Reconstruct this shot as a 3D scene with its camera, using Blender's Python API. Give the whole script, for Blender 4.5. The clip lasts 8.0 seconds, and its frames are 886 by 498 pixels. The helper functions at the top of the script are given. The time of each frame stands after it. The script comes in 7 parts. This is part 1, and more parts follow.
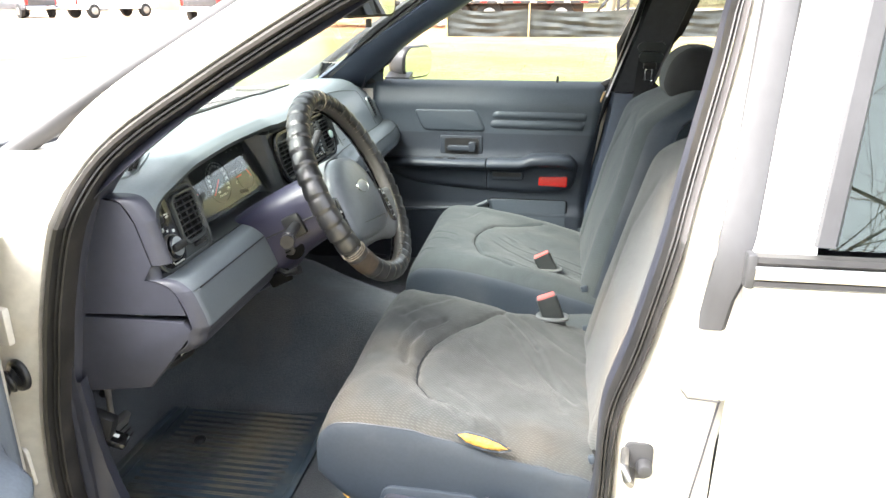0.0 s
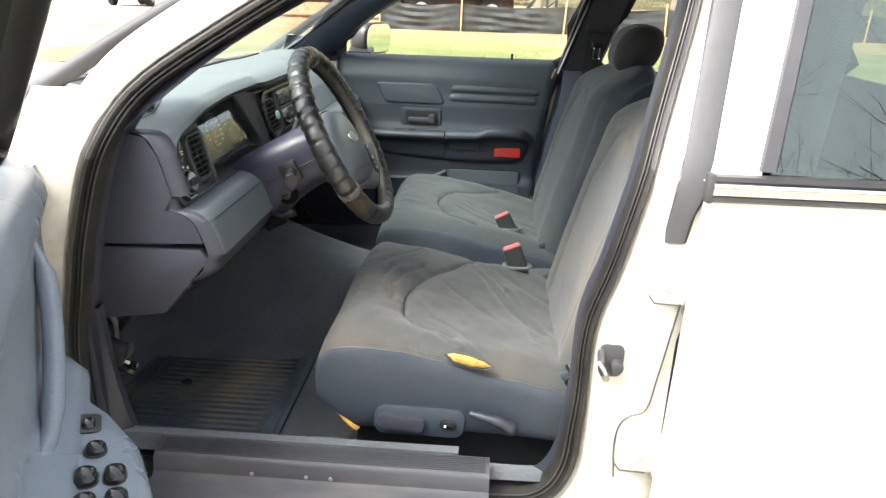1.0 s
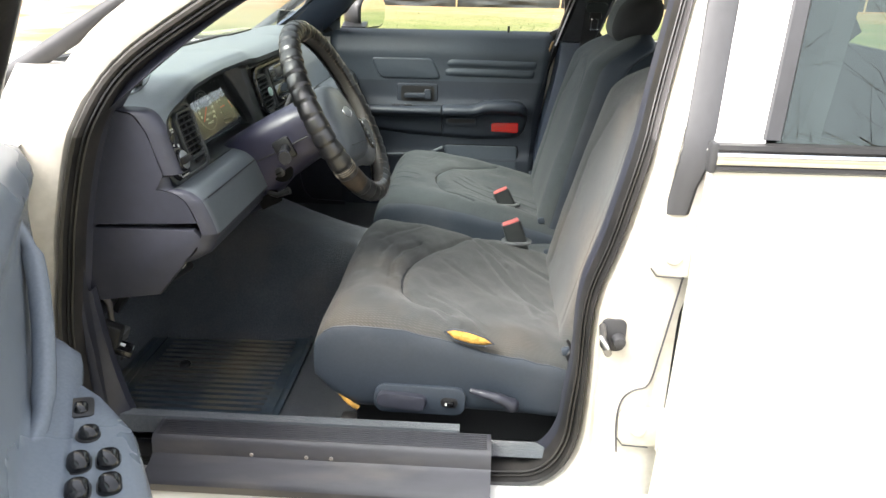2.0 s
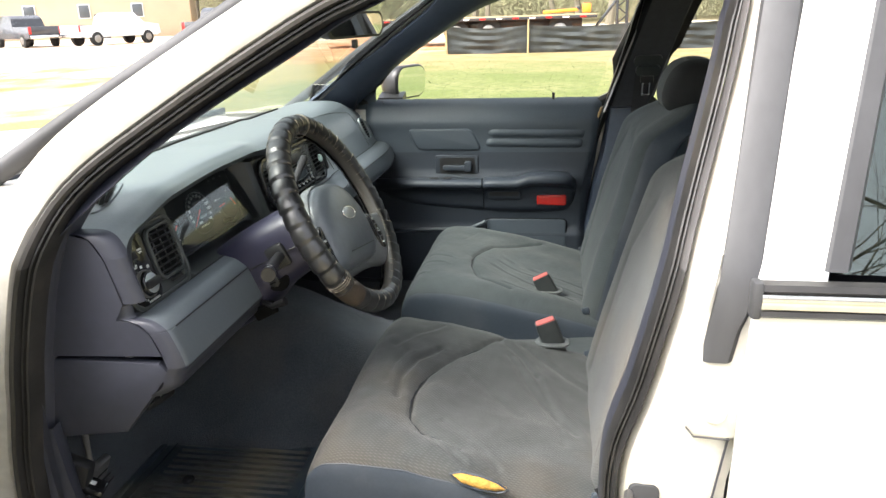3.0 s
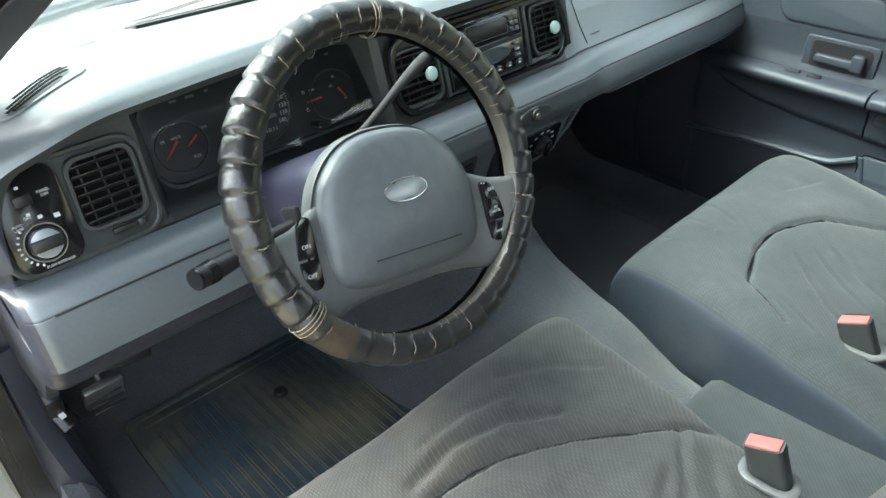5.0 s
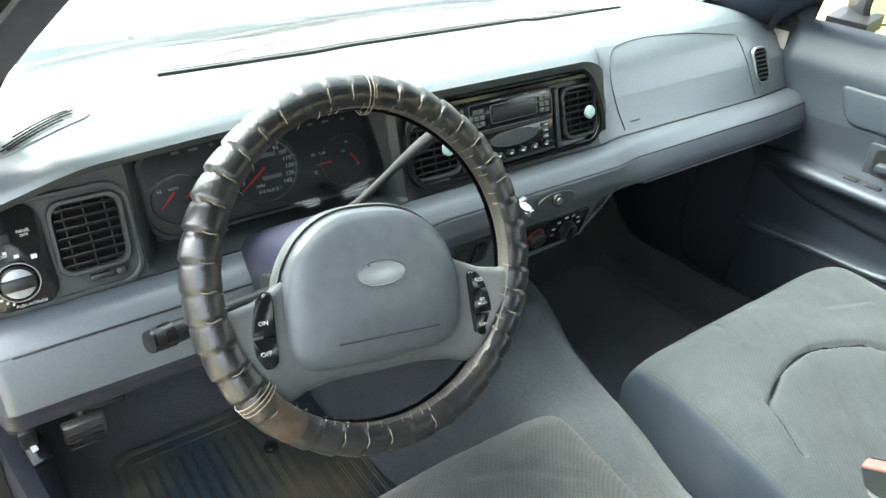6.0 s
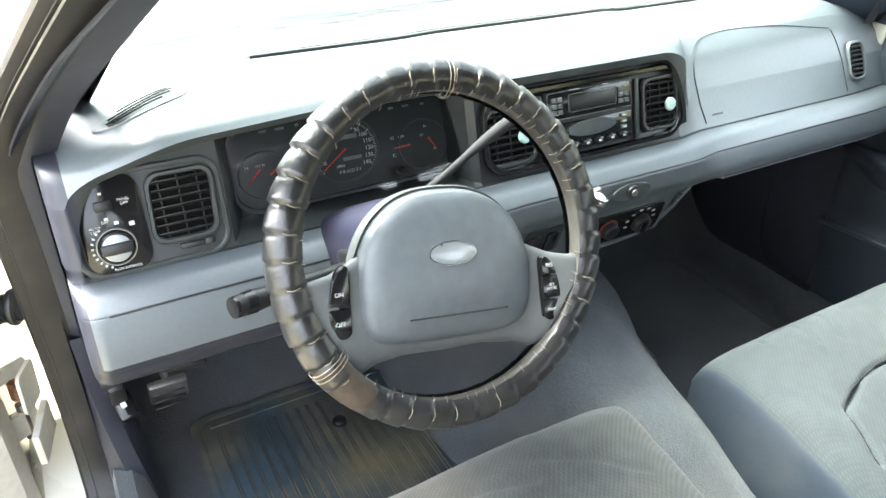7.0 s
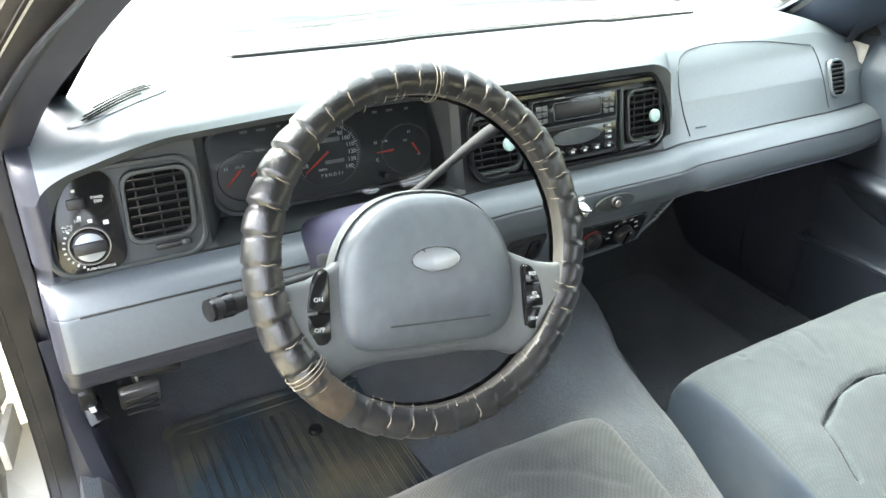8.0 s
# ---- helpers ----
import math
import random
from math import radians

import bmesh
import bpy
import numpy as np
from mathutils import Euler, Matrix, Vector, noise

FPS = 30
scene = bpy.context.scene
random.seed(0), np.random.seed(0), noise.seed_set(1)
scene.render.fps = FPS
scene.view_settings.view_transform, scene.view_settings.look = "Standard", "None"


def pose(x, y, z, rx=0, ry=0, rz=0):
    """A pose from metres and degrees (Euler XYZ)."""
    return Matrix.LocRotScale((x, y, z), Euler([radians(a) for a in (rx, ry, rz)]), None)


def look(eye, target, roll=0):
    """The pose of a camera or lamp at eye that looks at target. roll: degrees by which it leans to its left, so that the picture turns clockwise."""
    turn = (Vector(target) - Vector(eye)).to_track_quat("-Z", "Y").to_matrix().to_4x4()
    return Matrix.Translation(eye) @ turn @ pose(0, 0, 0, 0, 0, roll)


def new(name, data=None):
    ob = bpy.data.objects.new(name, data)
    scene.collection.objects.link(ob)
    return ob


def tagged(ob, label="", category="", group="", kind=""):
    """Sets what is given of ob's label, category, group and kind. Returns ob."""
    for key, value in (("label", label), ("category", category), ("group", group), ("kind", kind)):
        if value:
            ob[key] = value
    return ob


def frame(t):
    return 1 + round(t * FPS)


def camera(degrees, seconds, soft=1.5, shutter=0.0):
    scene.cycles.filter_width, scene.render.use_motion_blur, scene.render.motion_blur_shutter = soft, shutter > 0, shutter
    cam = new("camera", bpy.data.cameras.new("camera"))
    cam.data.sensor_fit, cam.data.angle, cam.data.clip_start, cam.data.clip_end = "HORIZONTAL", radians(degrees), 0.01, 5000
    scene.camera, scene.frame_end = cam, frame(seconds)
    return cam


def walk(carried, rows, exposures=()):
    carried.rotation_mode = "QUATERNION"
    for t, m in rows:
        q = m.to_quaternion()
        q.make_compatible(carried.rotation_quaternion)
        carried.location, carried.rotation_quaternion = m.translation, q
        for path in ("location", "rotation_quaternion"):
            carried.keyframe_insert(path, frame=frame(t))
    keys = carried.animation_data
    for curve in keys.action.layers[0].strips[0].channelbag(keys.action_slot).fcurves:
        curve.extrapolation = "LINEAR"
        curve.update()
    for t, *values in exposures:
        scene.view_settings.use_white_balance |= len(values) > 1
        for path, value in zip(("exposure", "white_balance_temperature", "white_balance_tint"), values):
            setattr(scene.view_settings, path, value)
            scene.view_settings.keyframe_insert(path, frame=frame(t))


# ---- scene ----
cam = camera(62.9, 8.0)
PATH = [
    (0, (0.389, -1.751, 1.266), (0.084, 0.111, 0.604), -0.3),
    (0.3, (0.349, -1.832, 1.253), (0.139, 0.07, 0.669), 0.9),
    (0.6, (0.314, -1.901, 1.247), (0.158, 0.024, 0.728), 1.7),
    (1, (0.298, -1.935, 1.212), (0.189, -0.054, 0.54), 1.8),
    (1.5, (0.296, -1.927, 1.195), (0.201, -0.091, 0.409), 1.1),
    (2.8, (0.36, -1.773, 1.245), (0.144, 0.121, 0.641), -1.7),
    (3.2, (0.465, -1.587, 1.276), (0.024, 0.254, 0.631), -0.8),
    (3.5, (0.508, -1.489, 1.278), (0.012, 0.328, 0.605), 0.2),
    (4, (0.506, -1.251, 1.283), (-0.159, 0.45, 0.467), -0.3),
    (4.2, (0.483, -1.138, 1.306), (-0.169, 0.542, 0.439), 2.7),
    (4.5, (0.497, -1.038, 1.308), (-0.371, 0.494, 0.359), -0.9),
    (5, (0.543, -0.842, 1.312), (-0.66, 0.276, 0.17), -1.2),
    (5.2, (0.546, -0.791, 1.32), (-0.75, 0.197, 0.161), -1.7),
    (6.3, (0.569, -0.727, 1.332), (-0.829, 0.287, 0.324), 3.7),
    (6.5, (0.575, -0.737, 1.334), (-0.859, 0.203, 0.304), 3.2),
    (7, (0.576, -0.74, 1.329), (-0.893, 0.11, 0.271), 1.5),
    (7.5, (0.574, -0.741, 1.328), (-0.923, 0.083, 0.289), 0.5),
    (8, (0.567, -0.738, 1.318), (-0.888, 0.167, 0.286), 3.6),
]
walk(cam, [(t, look(eye, target, roll)) for t, eye, target, roll in PATH],
     exposures=[(0, 2.0, 6500, 10), (0.6, 1.5, 6500, 10), (1.5, 1.25, 6500, 10), (2.8, 1.1, 6500, 10), (3.5, 1.2, 6450, 9), (4.0, 1.6, 6300, 7), (4.5, 1.95, 6250, 4), (5.0, 1.85, 6150, 2), (5.2, 1.9, 6150, 2), (6.3, 2.55, 6350, 6), (7.0, 2.8, 6350, 7), (8.0, 2.8, 6400, 8)])

# ---- world and light ----
world = bpy.data.worlds.new("world")
scene.world = world
world.use_nodes = True
_wn = world.node_tree
sky = _wn.nodes.new("ShaderNodeTexSky")
sky.sky_type = "NISHITA"
sky.sun_disc = False
sky.sun_elevation, sky.sun_rotation = radians(51), radians(228)
sky.air_density, sky.dust_density, sky.ozone_density = 1.0, 6.0, 1.0
_hs = _wn.nodes.new("ShaderNodeHueSaturation")
_hs.inputs["Saturation"].default_value = 0.35
_wn.links.new(sky.outputs[0], _hs.inputs["Color"])
_wn.links.new(_hs.outputs[0], _wn.nodes["Background"].inputs["Color"])
_wn.nodes["Background"].inputs["Strength"].default_value = 0.36
sun_data = bpy.data.lights.new("sun", "SUN")
sun_data.energy, sun_data.angle, sun_data.color = 1.5, radians(24), (1.0, 0.97, 0.92)
sun = new("sun", sun_data)
sun.matrix_world = look((-10, -9, 17), (0, 0, 0))


# ---- materials ----
def tree(name):
    m = bpy.data.materials.new(name)
    m.use_nodes = True
    nt = m.node_tree
    return m, nt, nt.nodes["Principled BSDF"]


def mat(name, base, rough=0.6, metal=0.0, big=3.0, var=0.12, fine=60.0, fvar=0.06, bump=0.1, bscale=150.0, bdist=0.001,
        stain=None, stain_amt=0.0, stain_scale=6.0, spec=0.5, rvar=0.08, stretch=(1, 1, 1), coat=0.0, weave=0.0, sheen=0.0, island=0.0, wdark=0.62):
    """A surface with stains at one scale, grain at another, and fine relief."""
    m, nt, p = tree(name)
    N, L = nt.nodes, nt.links
    co = N.new("ShaderNodeTexCoord")
    mp = N.new("ShaderNodeMapping")
    mp.inputs["Scale"].default_value = stretch
    L.new(co.outputs["Object"], mp.inputs[0])
    def noise_node(sc, det=5.0):
        n = N.new("ShaderNodeTexNoise")
        n.inputs["Scale"].default_value, n.inputs["Detail"].default_value = sc, det
        L.new(mp.outputs[0], n.inputs["Vector"])
        return n
    def mixc(fac, a, b, kind="MIX"):
        x = N.new("ShaderNodeMix")
        x.data_type, x.blend_type = "RGBA", kind
        if isinstance(fac, float):
            x.inputs[0].default_value = fac
        else:
            L.new(fac, x.inputs[0])
        for sock, v in ((x.inputs[6], a), (x.inputs[7], b)):
            if isinstance(v, tuple):
                sock.default_value = (*v, 1)
            else:
                L.new(v, sock)
        return x.outputs[2]
    def ramp(src, lo, hi):
        r = N.new("ShaderNodeMapRange")
        r.inputs[1].default_value, r.inputs[2].default_value = lo, hi
        L.new(src, r.inputs[0])
        return r.outputs[0]
    n1, n2 = noise_node(big), noise_node(fine, 3.0)
    dark = tuple(c * (1 - var) for c in base)
    light = tuple(min(1, c * (1 + var)) for c in base)
    col = mixc(ramp(n1.outputs[0], 0.3, 0.7), dark, light)
    col = mixc(ramp(n2.outputs[0], 0.35, 0.65), col, mixc(1.0, col, (1 - 2 * fvar,) * 3, "MULTIPLY"))
    if stain:
        n3 = noise_node(stain_scale, 8.0)
        f = N.new("ShaderNodeMath")
        f.operation = "MULTIPLY"
        L.new(ramp(n3.outputs[0], 0.5, 0.72), f.inputs[0])
        f.inputs[1].default_value = stain_amt
        col = mixc(f.outputs[0], col, stain)
    if island:
        g = N.new("ShaderNodeNewGeometry")
        r = N.new("ShaderNodeMapRange")
        r.inputs[3].default_value, r.inputs[4].default_value = 1 - island, 1 + island
        L.new(g.outputs["Random Per Island"], r.inputs[0])
        col = mixc(1.0, col, r.outputs[0], "MULTIPLY")
    L.new(col, p.inputs["Base Color"])
    rr = N.new("ShaderNodeMapRange")
    rr.inputs[3].default_value, rr.inputs[4].default_value = max(0.02, rough - rvar), min(1, rough + rvar)
    L.new(n1.outputs[0], rr.inputs[0])
    L.new(rr.outputs[0], p.inputs["Roughness"])
    p.inputs["Metallic"].default_value = metal
    p.inputs["Specular IOR Level"].default_value = spec
    p.inputs["Coat Weight"].default_value = coat
    p.inputs["Sheen Weight"].default_value = sheen
    height = None
    if weave:
        w1 = N.new("ShaderNodeTexWave")
        w1.wave_type, w1.bands_direction = "BANDS", "DIAGONAL"
        w2 = N.new("ShaderNodeTexWave")
        w2.wave_type, w2.bands_direction = "BANDS", "Y"
        for w in (w1, w2):
            w.inputs["Scale"].default_value = weave
            w.inputs["Distortion"].default_value = 0.6
            L.new(mp.outputs[0], w.inputs["Vector"])
        a = N.new("ShaderNodeMath")
        a.operation = "MULTIPLY"
        L.new(w1.outputs["Fac"], a.inputs[0])
        L.new(w2.outputs["Fac"], a.inputs[1])
        height = a.outputs[0]
        c2 = mixc(a.outputs[0], mixc(1.0, col, (wdark,) * 3, "MULTIPLY"), mixc(1.0, col, (1.15, 1.15, 1.15), "MULTIPLY"))
        L.new(c2, p.inputs["Base Color"])
    if bump:
        b = N.new("ShaderNodeBump")
        b.inputs["Strength"].default_value, b.inputs["Distance"].default_value = bump, bdist
        if height is None:
            height = noise_node(bscale, 4.0).outputs[0]
        L.new(height, b.inputs["Height"])
        L.new(b.outputs[0], p.inputs["Normal"])
    return m


def glass(name, tint=(1, 1, 1), gloss=1.0, rough=0.0):
    m, nt, p = tree(name)
    N, L = nt.nodes, nt.links
    tr, gl, fr, mx = N.new("ShaderNodeBsdfTransparent"), N.new("ShaderNodeBsdfGlossy"), N.new("ShaderNodeFresnel"), N.new("ShaderNodeMixShader")
    tr.inputs[0].default_value = (*tint, 1)
    gl.inputs["Roughness"].default_value = rough
    gl.inputs["Color"].default_value = (0.86, 0.97, 0.90, 1) if gloss > 3 else (1, 1, 1, 1)
    fr.inputs[0].default_value = 1.45
    mul = N.new("ShaderNodeMath")
    mul.operation = "MULTIPLY"
    mul.inputs[1].default_value = gloss
    L.new(fr.outputs[0], mul.inputs[0])
    L.new(mul.outputs[0], mx.inputs[0])
    L.new(tr.outputs[0], mx.inputs[1])
    L.new(gl.outputs[0], mx.inputs[2])
    L.new(mx.outputs[0], N["Material Output"].inputs["Surface"])
    return m


M = {
    "paint": mat("white_car_paint", (0.78, 0.77, 0.73), 0.28, big=2.0, var=0.03, fine=30, fvar=0.01, bump=0.02, bscale=40, stain=(0.52, 0.44, 0.33), stain_amt=0.25, stain_scale=5, coat=0.5),
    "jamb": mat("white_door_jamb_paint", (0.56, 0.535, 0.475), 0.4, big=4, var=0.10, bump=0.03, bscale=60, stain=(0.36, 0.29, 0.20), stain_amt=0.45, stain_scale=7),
    "rubber": mat("black_rubber", (0.020, 0.019, 0.0185), 0.42, big=8, var=0.3, bump=0.2, bscale=120, stain=(0.052, 0.046, 0.042), stain_amt=0.45, stain_scale=14, spec=0.4),
    "grey_trim": mat("weathered_grey_trim", (0.038, 0.038, 0.041), 0.6, big=9, var=0.3, bump=0.1, bscale=200, stretch=(1, 1, 0.3), stain=(0.085, 0.083, 0.088), stain_amt=0.4, stain_scale=7),
    "chrome": mat("bright_chrome", (0.75, 0.75, 0.76), 0.14, 1.0, var=0.05, bump=0.0),
    "steel": mat("worn_steel", (0.35, 0.34, 0.33), 0.38, 0.9, var=0.2, bump=0.1, bscale=90, stain=(0.16, 0.10, 0.06), stain_amt=0.6),
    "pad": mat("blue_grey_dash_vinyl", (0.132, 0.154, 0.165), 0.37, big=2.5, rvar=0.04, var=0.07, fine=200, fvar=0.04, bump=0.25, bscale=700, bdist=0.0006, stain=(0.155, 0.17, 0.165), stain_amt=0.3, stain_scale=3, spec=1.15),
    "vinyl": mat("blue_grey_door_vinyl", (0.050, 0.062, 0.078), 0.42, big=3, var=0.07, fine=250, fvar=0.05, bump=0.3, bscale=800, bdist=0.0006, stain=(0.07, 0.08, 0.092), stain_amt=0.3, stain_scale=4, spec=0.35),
    # paler copy of the door vinyl; daylight on the open door is in its colour
    "vinyl_faded": mat("lit_blue_grey_door_vinyl", (0.185, 0.212, 0.248), 0.27, big=3, var=0.10, fine=250, fvar=0.05, bump=0.3, bscale=800, bdist=0.0006, stain=(0.25, 0.265, 0.28), stain_amt=0.35, stain_scale=4),
    "purple": mat("purple_blue_plastic", (0.024, 0.023, 0.044), 0.42, big=4, var=0.08, bump=0.2, bscale=700, bdist=0.0005, stain=(0.045, 0.044, 0.062), stain_amt=0.3),
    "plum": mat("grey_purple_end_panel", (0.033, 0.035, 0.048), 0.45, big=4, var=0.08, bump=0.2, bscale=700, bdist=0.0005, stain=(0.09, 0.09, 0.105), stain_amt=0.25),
    "fascia": mat("charcoal_fascia_plastic", (0.040, 0.045, 0.045), 0.36, big=4, var=0.12, bump=0.15, bscale=600, bdist=0.0005, stain=(0.09, 0.088, 0.082), stain_amt=0.25),
    "black": mat("black_plastic", (0.014, 0.014, 0.015), 0.4, big=6, var=0.2, bump=0.08, bscale=400),
    "gloss_black": mat("shiny_black_plastic", (0.01, 0.01, 0.011), 0.14, big=6, var=0.2, bump=0.0, stain=(0.03, 0.03, 0.03), stain_amt=0.3),
    "dial": mat("dark_dial_face", (0.030, 0.033, 0.033), 0.5, var=0.1, bump=0.0),
    "print": mat("pale_printed_marks", (0.62, 0.64, 0.62), 0.6, var=0.05, bump=0.0),
    "dimprint": mat("faint_printed_marks", (0.22, 0.23, 0.23), 0.6, var=0.05, bump=0.0),
    "needle": mat("red_needle", (0.72, 0.05, 0.03), 0.45, var=0.05, bump=0.0),
    "fabric": mat("grey_woven_seat_fabric", (0.053, 0.062, 0.066), 0.92, big=5, var=0.12, fine=45, fvar=0.06, bump=0.3, bdist=0.0009, weave=82.0, wdark=0.86, stain=(0.068, 0.069, 0.065), stain_amt=0.4, stain_scale=4.5, spec=0.2, sheen=0.15),
    "skirt": mat("slate_blue_seat_vinyl", (0.033, 0.043, 0.058), 0.5, big=5, var=0.10, fine=180, fvar=0.05, bump=0.3, bscale=500, bdist=0.0006, stain=(0.13, 0.13, 0.13), stain_amt=0.3),
    "fabric_worn": mat("grimy_woven_seat_fabric", (0.069, 0.073, 0.072), 0.92, big=4, var=0.16, fine=45, fvar=0.07, bump=0.4, bdist=0.0011, weave=82.0, wdark=0.78, stain=(0.118, 0.096, 0.072), stain_amt=0.75, stain_scale=3.2, spec=0.2, sheen=0.15),
    "welt": mat("sky_lit_door_seal", (0.060, 0.056, 0.056), 0.42, big=9, var=0.25, bump=0.15, bscale=160, stain=(0.11, 0.10, 0.095), stain_amt=0.4, stain_scale=10),
    "foam": mat("yellow_seat_foam", (0.62, 0.34, 0.07), 0.95, big=40, var=0.25, fine=200, fvar=0.2, bump=0.8, bscale=220, bdist=0.002),
    "carpet": mat("blue_grey_carpet", (0.100, 0.112, 0.124), 1.0, big=7, var=0.20, fine=260, fvar=0.12, bump=0.8, bscale=420, bdist=0.004, stain=(0.150, 0.132, 0.120), stain_amt=0.4, stain_scale=5, spec=0.1, sheen=0.3),
    "mat": mat("dark_blue_rubber_mat", (0.050, 0.074, 0.094), 0.42, big=9, var=0.3, bump=0.3, bscale=90, stain=(0.21, 0.185, 0.115), stain_amt=0.9, stain_scale=5),
    "mat_rib": mat("dusty_mat_ribs", (0.085, 0.090, 0.092), 0.5, big=7, var=0.5, bump=0.2, bscale=160, stain=(0.22, 0.18, 0.10), stain_amt=0.9, stain_scale=6),
    "scuff": mat("grey_ribbed_sill_plastic", (0.062, 0.061, 0.072), 0.46, big=6, var=0.2, bump=0.15, bscale=200, stain=(0.17, 0.15, 0.125), stain_amt=0.4, stain_scale=14, stretch=(0.3, 1, 1)),
    "leather": mat("black_leather_cover", (0.014, 0.0142, 0.015), 0.31, big=18, var=0.3, fine=120, fvar=0.1, bump=0.35, bscale=260, bdist=0.001, stain=(0.040, 0.034, 0.028), stain_amt=0.2, stain_scale=9, spec=0.8),
    "worn_leather": mat("scuffed_brown_leather", (0.052, 0.038, 0.026), 0.5, big=25, var=0.35, fine=120, fvar=0.12, bump=0.35, bscale=260, stain=(0.03, 0.025, 0.02), stain_amt=0.6, stain_scale=20),
    "rim": mat("worn_brown_rim", (0.072, 0.066, 0.059), 0.42, big=14, var=0.25, bump=0.2, bscale=300, stain=(0.03, 0.03, 0.03), stain_amt=0.6),
    "hub": mat("grey_wheel_plastic", (0.128, 0.135, 0.138), 0.36, big=5, var=0.08, bump=0.15, bscale=500, bdist=0.0005, stain=(0.20, 0.195, 0.175), stain_amt=0.35),
    "airbag": mat("slate_airbag_cover", (0.112, 0.126, 0.140), 0.33, big=5, var=0.08, bump=0.25, bscale=700, bdist=0.0005, stain=(0.16, 0.162, 0.18), stain_amt=0.3),
    "thread": mat("pale_lacing", (0.21, 0.185, 0.145), 0.8, var=0.2, bump=0.0),
    "silver": mat("dull_silver_oval", (0.42, 0.45, 0.48), 0.3, 0.6, big=60, var=0.15, bump=0.2, bscale=200),
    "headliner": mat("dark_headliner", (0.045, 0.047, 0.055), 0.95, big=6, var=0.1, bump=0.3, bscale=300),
    "reflector": mat("red_reflector", (0.62, 0.012, 0.010), 0.22, big=30, var=0.1, bump=0.0, coat=0.6),
    "red_button": mat("faded_red_button", (0.50, 0.12, 0.11), 0.5, var=0.1, bump=0.0),
    "webbing": mat("black_webbing", (0.02, 0.02, 0.022), 0.85, var=0.1, bump=0.4, bscale=500),
    "mint": mat("pale_mint_knob", (0.55, 0.74, 0.68), 0.5, var=0.04, bump=0.0),
    "grass": mat("mown_grass", (0.105, 0.150, 0.032), 0.95, big=0.25, var=0.25, fine=5.0, fvar=0.12, bump=0.8, bscale=14, bdist=0.05, stain=(0.21, 0.18, 0.075), stain_amt=0.8, stain_scale=0.55, spec=0.1),
    "tan": mat("tan_stucco", (0.50, 0.39, 0.28), 0.9, big=0.6, var=0.06, bump=0.2, bscale=30, bdist=0.01),
    "pane": mat("dark_window_pane", (0.08, 0.09, 0.10), 0.12, var=0.1, bump=0.0),
    "silt": mat("black_silt_fabric", (0.030, 0.032, 0.033), 0.5, big=2.5, var=0.3, bump=0.3, bscale=12, bdist=0.02, stain=(0.10, 0.095, 0.085), stain_amt=0.4, stain_scale=2),
    "stake": mat("pale_pine_stake", (0.46, 0.33, 0.17), 0.85, big=8, var=0.2, bump=0.2, bscale=60),
    "orange": mat("orange_machine_paint", (0.72, 0.26, 0.03), 0.45, var=0.1, bump=0.0),
    "bus": mat("school_bus_yellow", (0.80, 0.42, 0.02), 0.35, var=0.05, bump=0.0),
    "dark_truck": mat("dark_grey_truck_paint", (0.045, 0.046, 0.052), 0.25, var=0.1, bump=0.0, coat=0.5),
    "white_truck": mat("white_truck_paint", (0.75, 0.75, 0.76), 0.3, var=0.05, bump=0.0, coat=0.4),
    "tyre": mat("black_tyre", (0.02, 0.02, 0.02), 0.8, var=0.2, bump=0.2),
    "bark": mat("grey_bark", (0.17, 0.145, 0.11), 0.95, big=4, var=0.25, bump=0.8, bscale=20, bdist=0.02, stretch=(1, 1, 0.2)),
    "leaf": mat("spring_foliage", (0.20, 0.20, 0.085), 0.8, big=0.5, var=0.3, fine=3, fvar=0.1, bump=0.0, island=0.25),
    "leaf_dark": mat("dark_pine_foliage", (0.10, 0.125, 0.055), 0.8, big=0.5, var=0.3, fine=3, fvar=0.1, bump=0.0, island=0.25),
    "glass": glass("clear_glass", (0.88, 0.93, 0.90), 0.35),
    "windscreen": glass("tinted_windscreen", (0.76, 0.82, 0.78), 0.35),
    # darker copy of the door vinyl, standing for shade low on the far door
    "door_plastic": mat("shaded_blue_door_trim", (0.033, 0.040, 0.053), 0.46, big=3, var=0.08, fine=250, fvar=0.05, bump=0.35, bscale=700, bdist=0.0006, stain=(0.052, 0.058, 0.068), stain_amt=0.3, stain_scale=4, spec=0.35),
    "pillar": mat("navy_pillar_plastic", (0.040, 0.052, 0.080), 0.40, big=4, var=0.08, bump=0.2, bscale=600, bdist=0.0005, stain=(0.065, 0.078, 0.105), stain_amt=0.3),
    "dull_red": mat("dull_red_ring", (0.22, 0.03, 0.025), 0.5, var=0.05, bump=0.0),
    "key_grey": mat("grey_radio_keys", (0.10, 0.105, 0.105), 0.3, big=30, var=0.15, bump=0.0),
    "rust": mat("rusty_steel", (0.20, 0.085, 0.035), 0.7, 0.3, big=30, var=0.3, bump=0.3, bscale=200, stain=(0.10, 0.05, 0.03), stain_amt=0.6, stain_scale=40),
    # the pad's blue-grey, about a third darker, for rail, knee and centre panels
    "knee": mat("darker_blue_grey_dash", (0.088, 0.102, 0.114), 0.38, big=2.5, rvar=0.05, var=0.08, fine=200, fvar=0.04, bump=0.2, bscale=700, bdist=0.0005, stain=(0.115, 0.127, 0.130), stain_amt=0.3, stain_scale=4, spec=0.8),
    # near-black that paints the shade inside openings; also the key boss and pocket seam
    "void": mat("flat_black_and_shade", (0.004, 0.004, 0.004), 0.9, var=0.1, bump=0.0, spec=0.1),
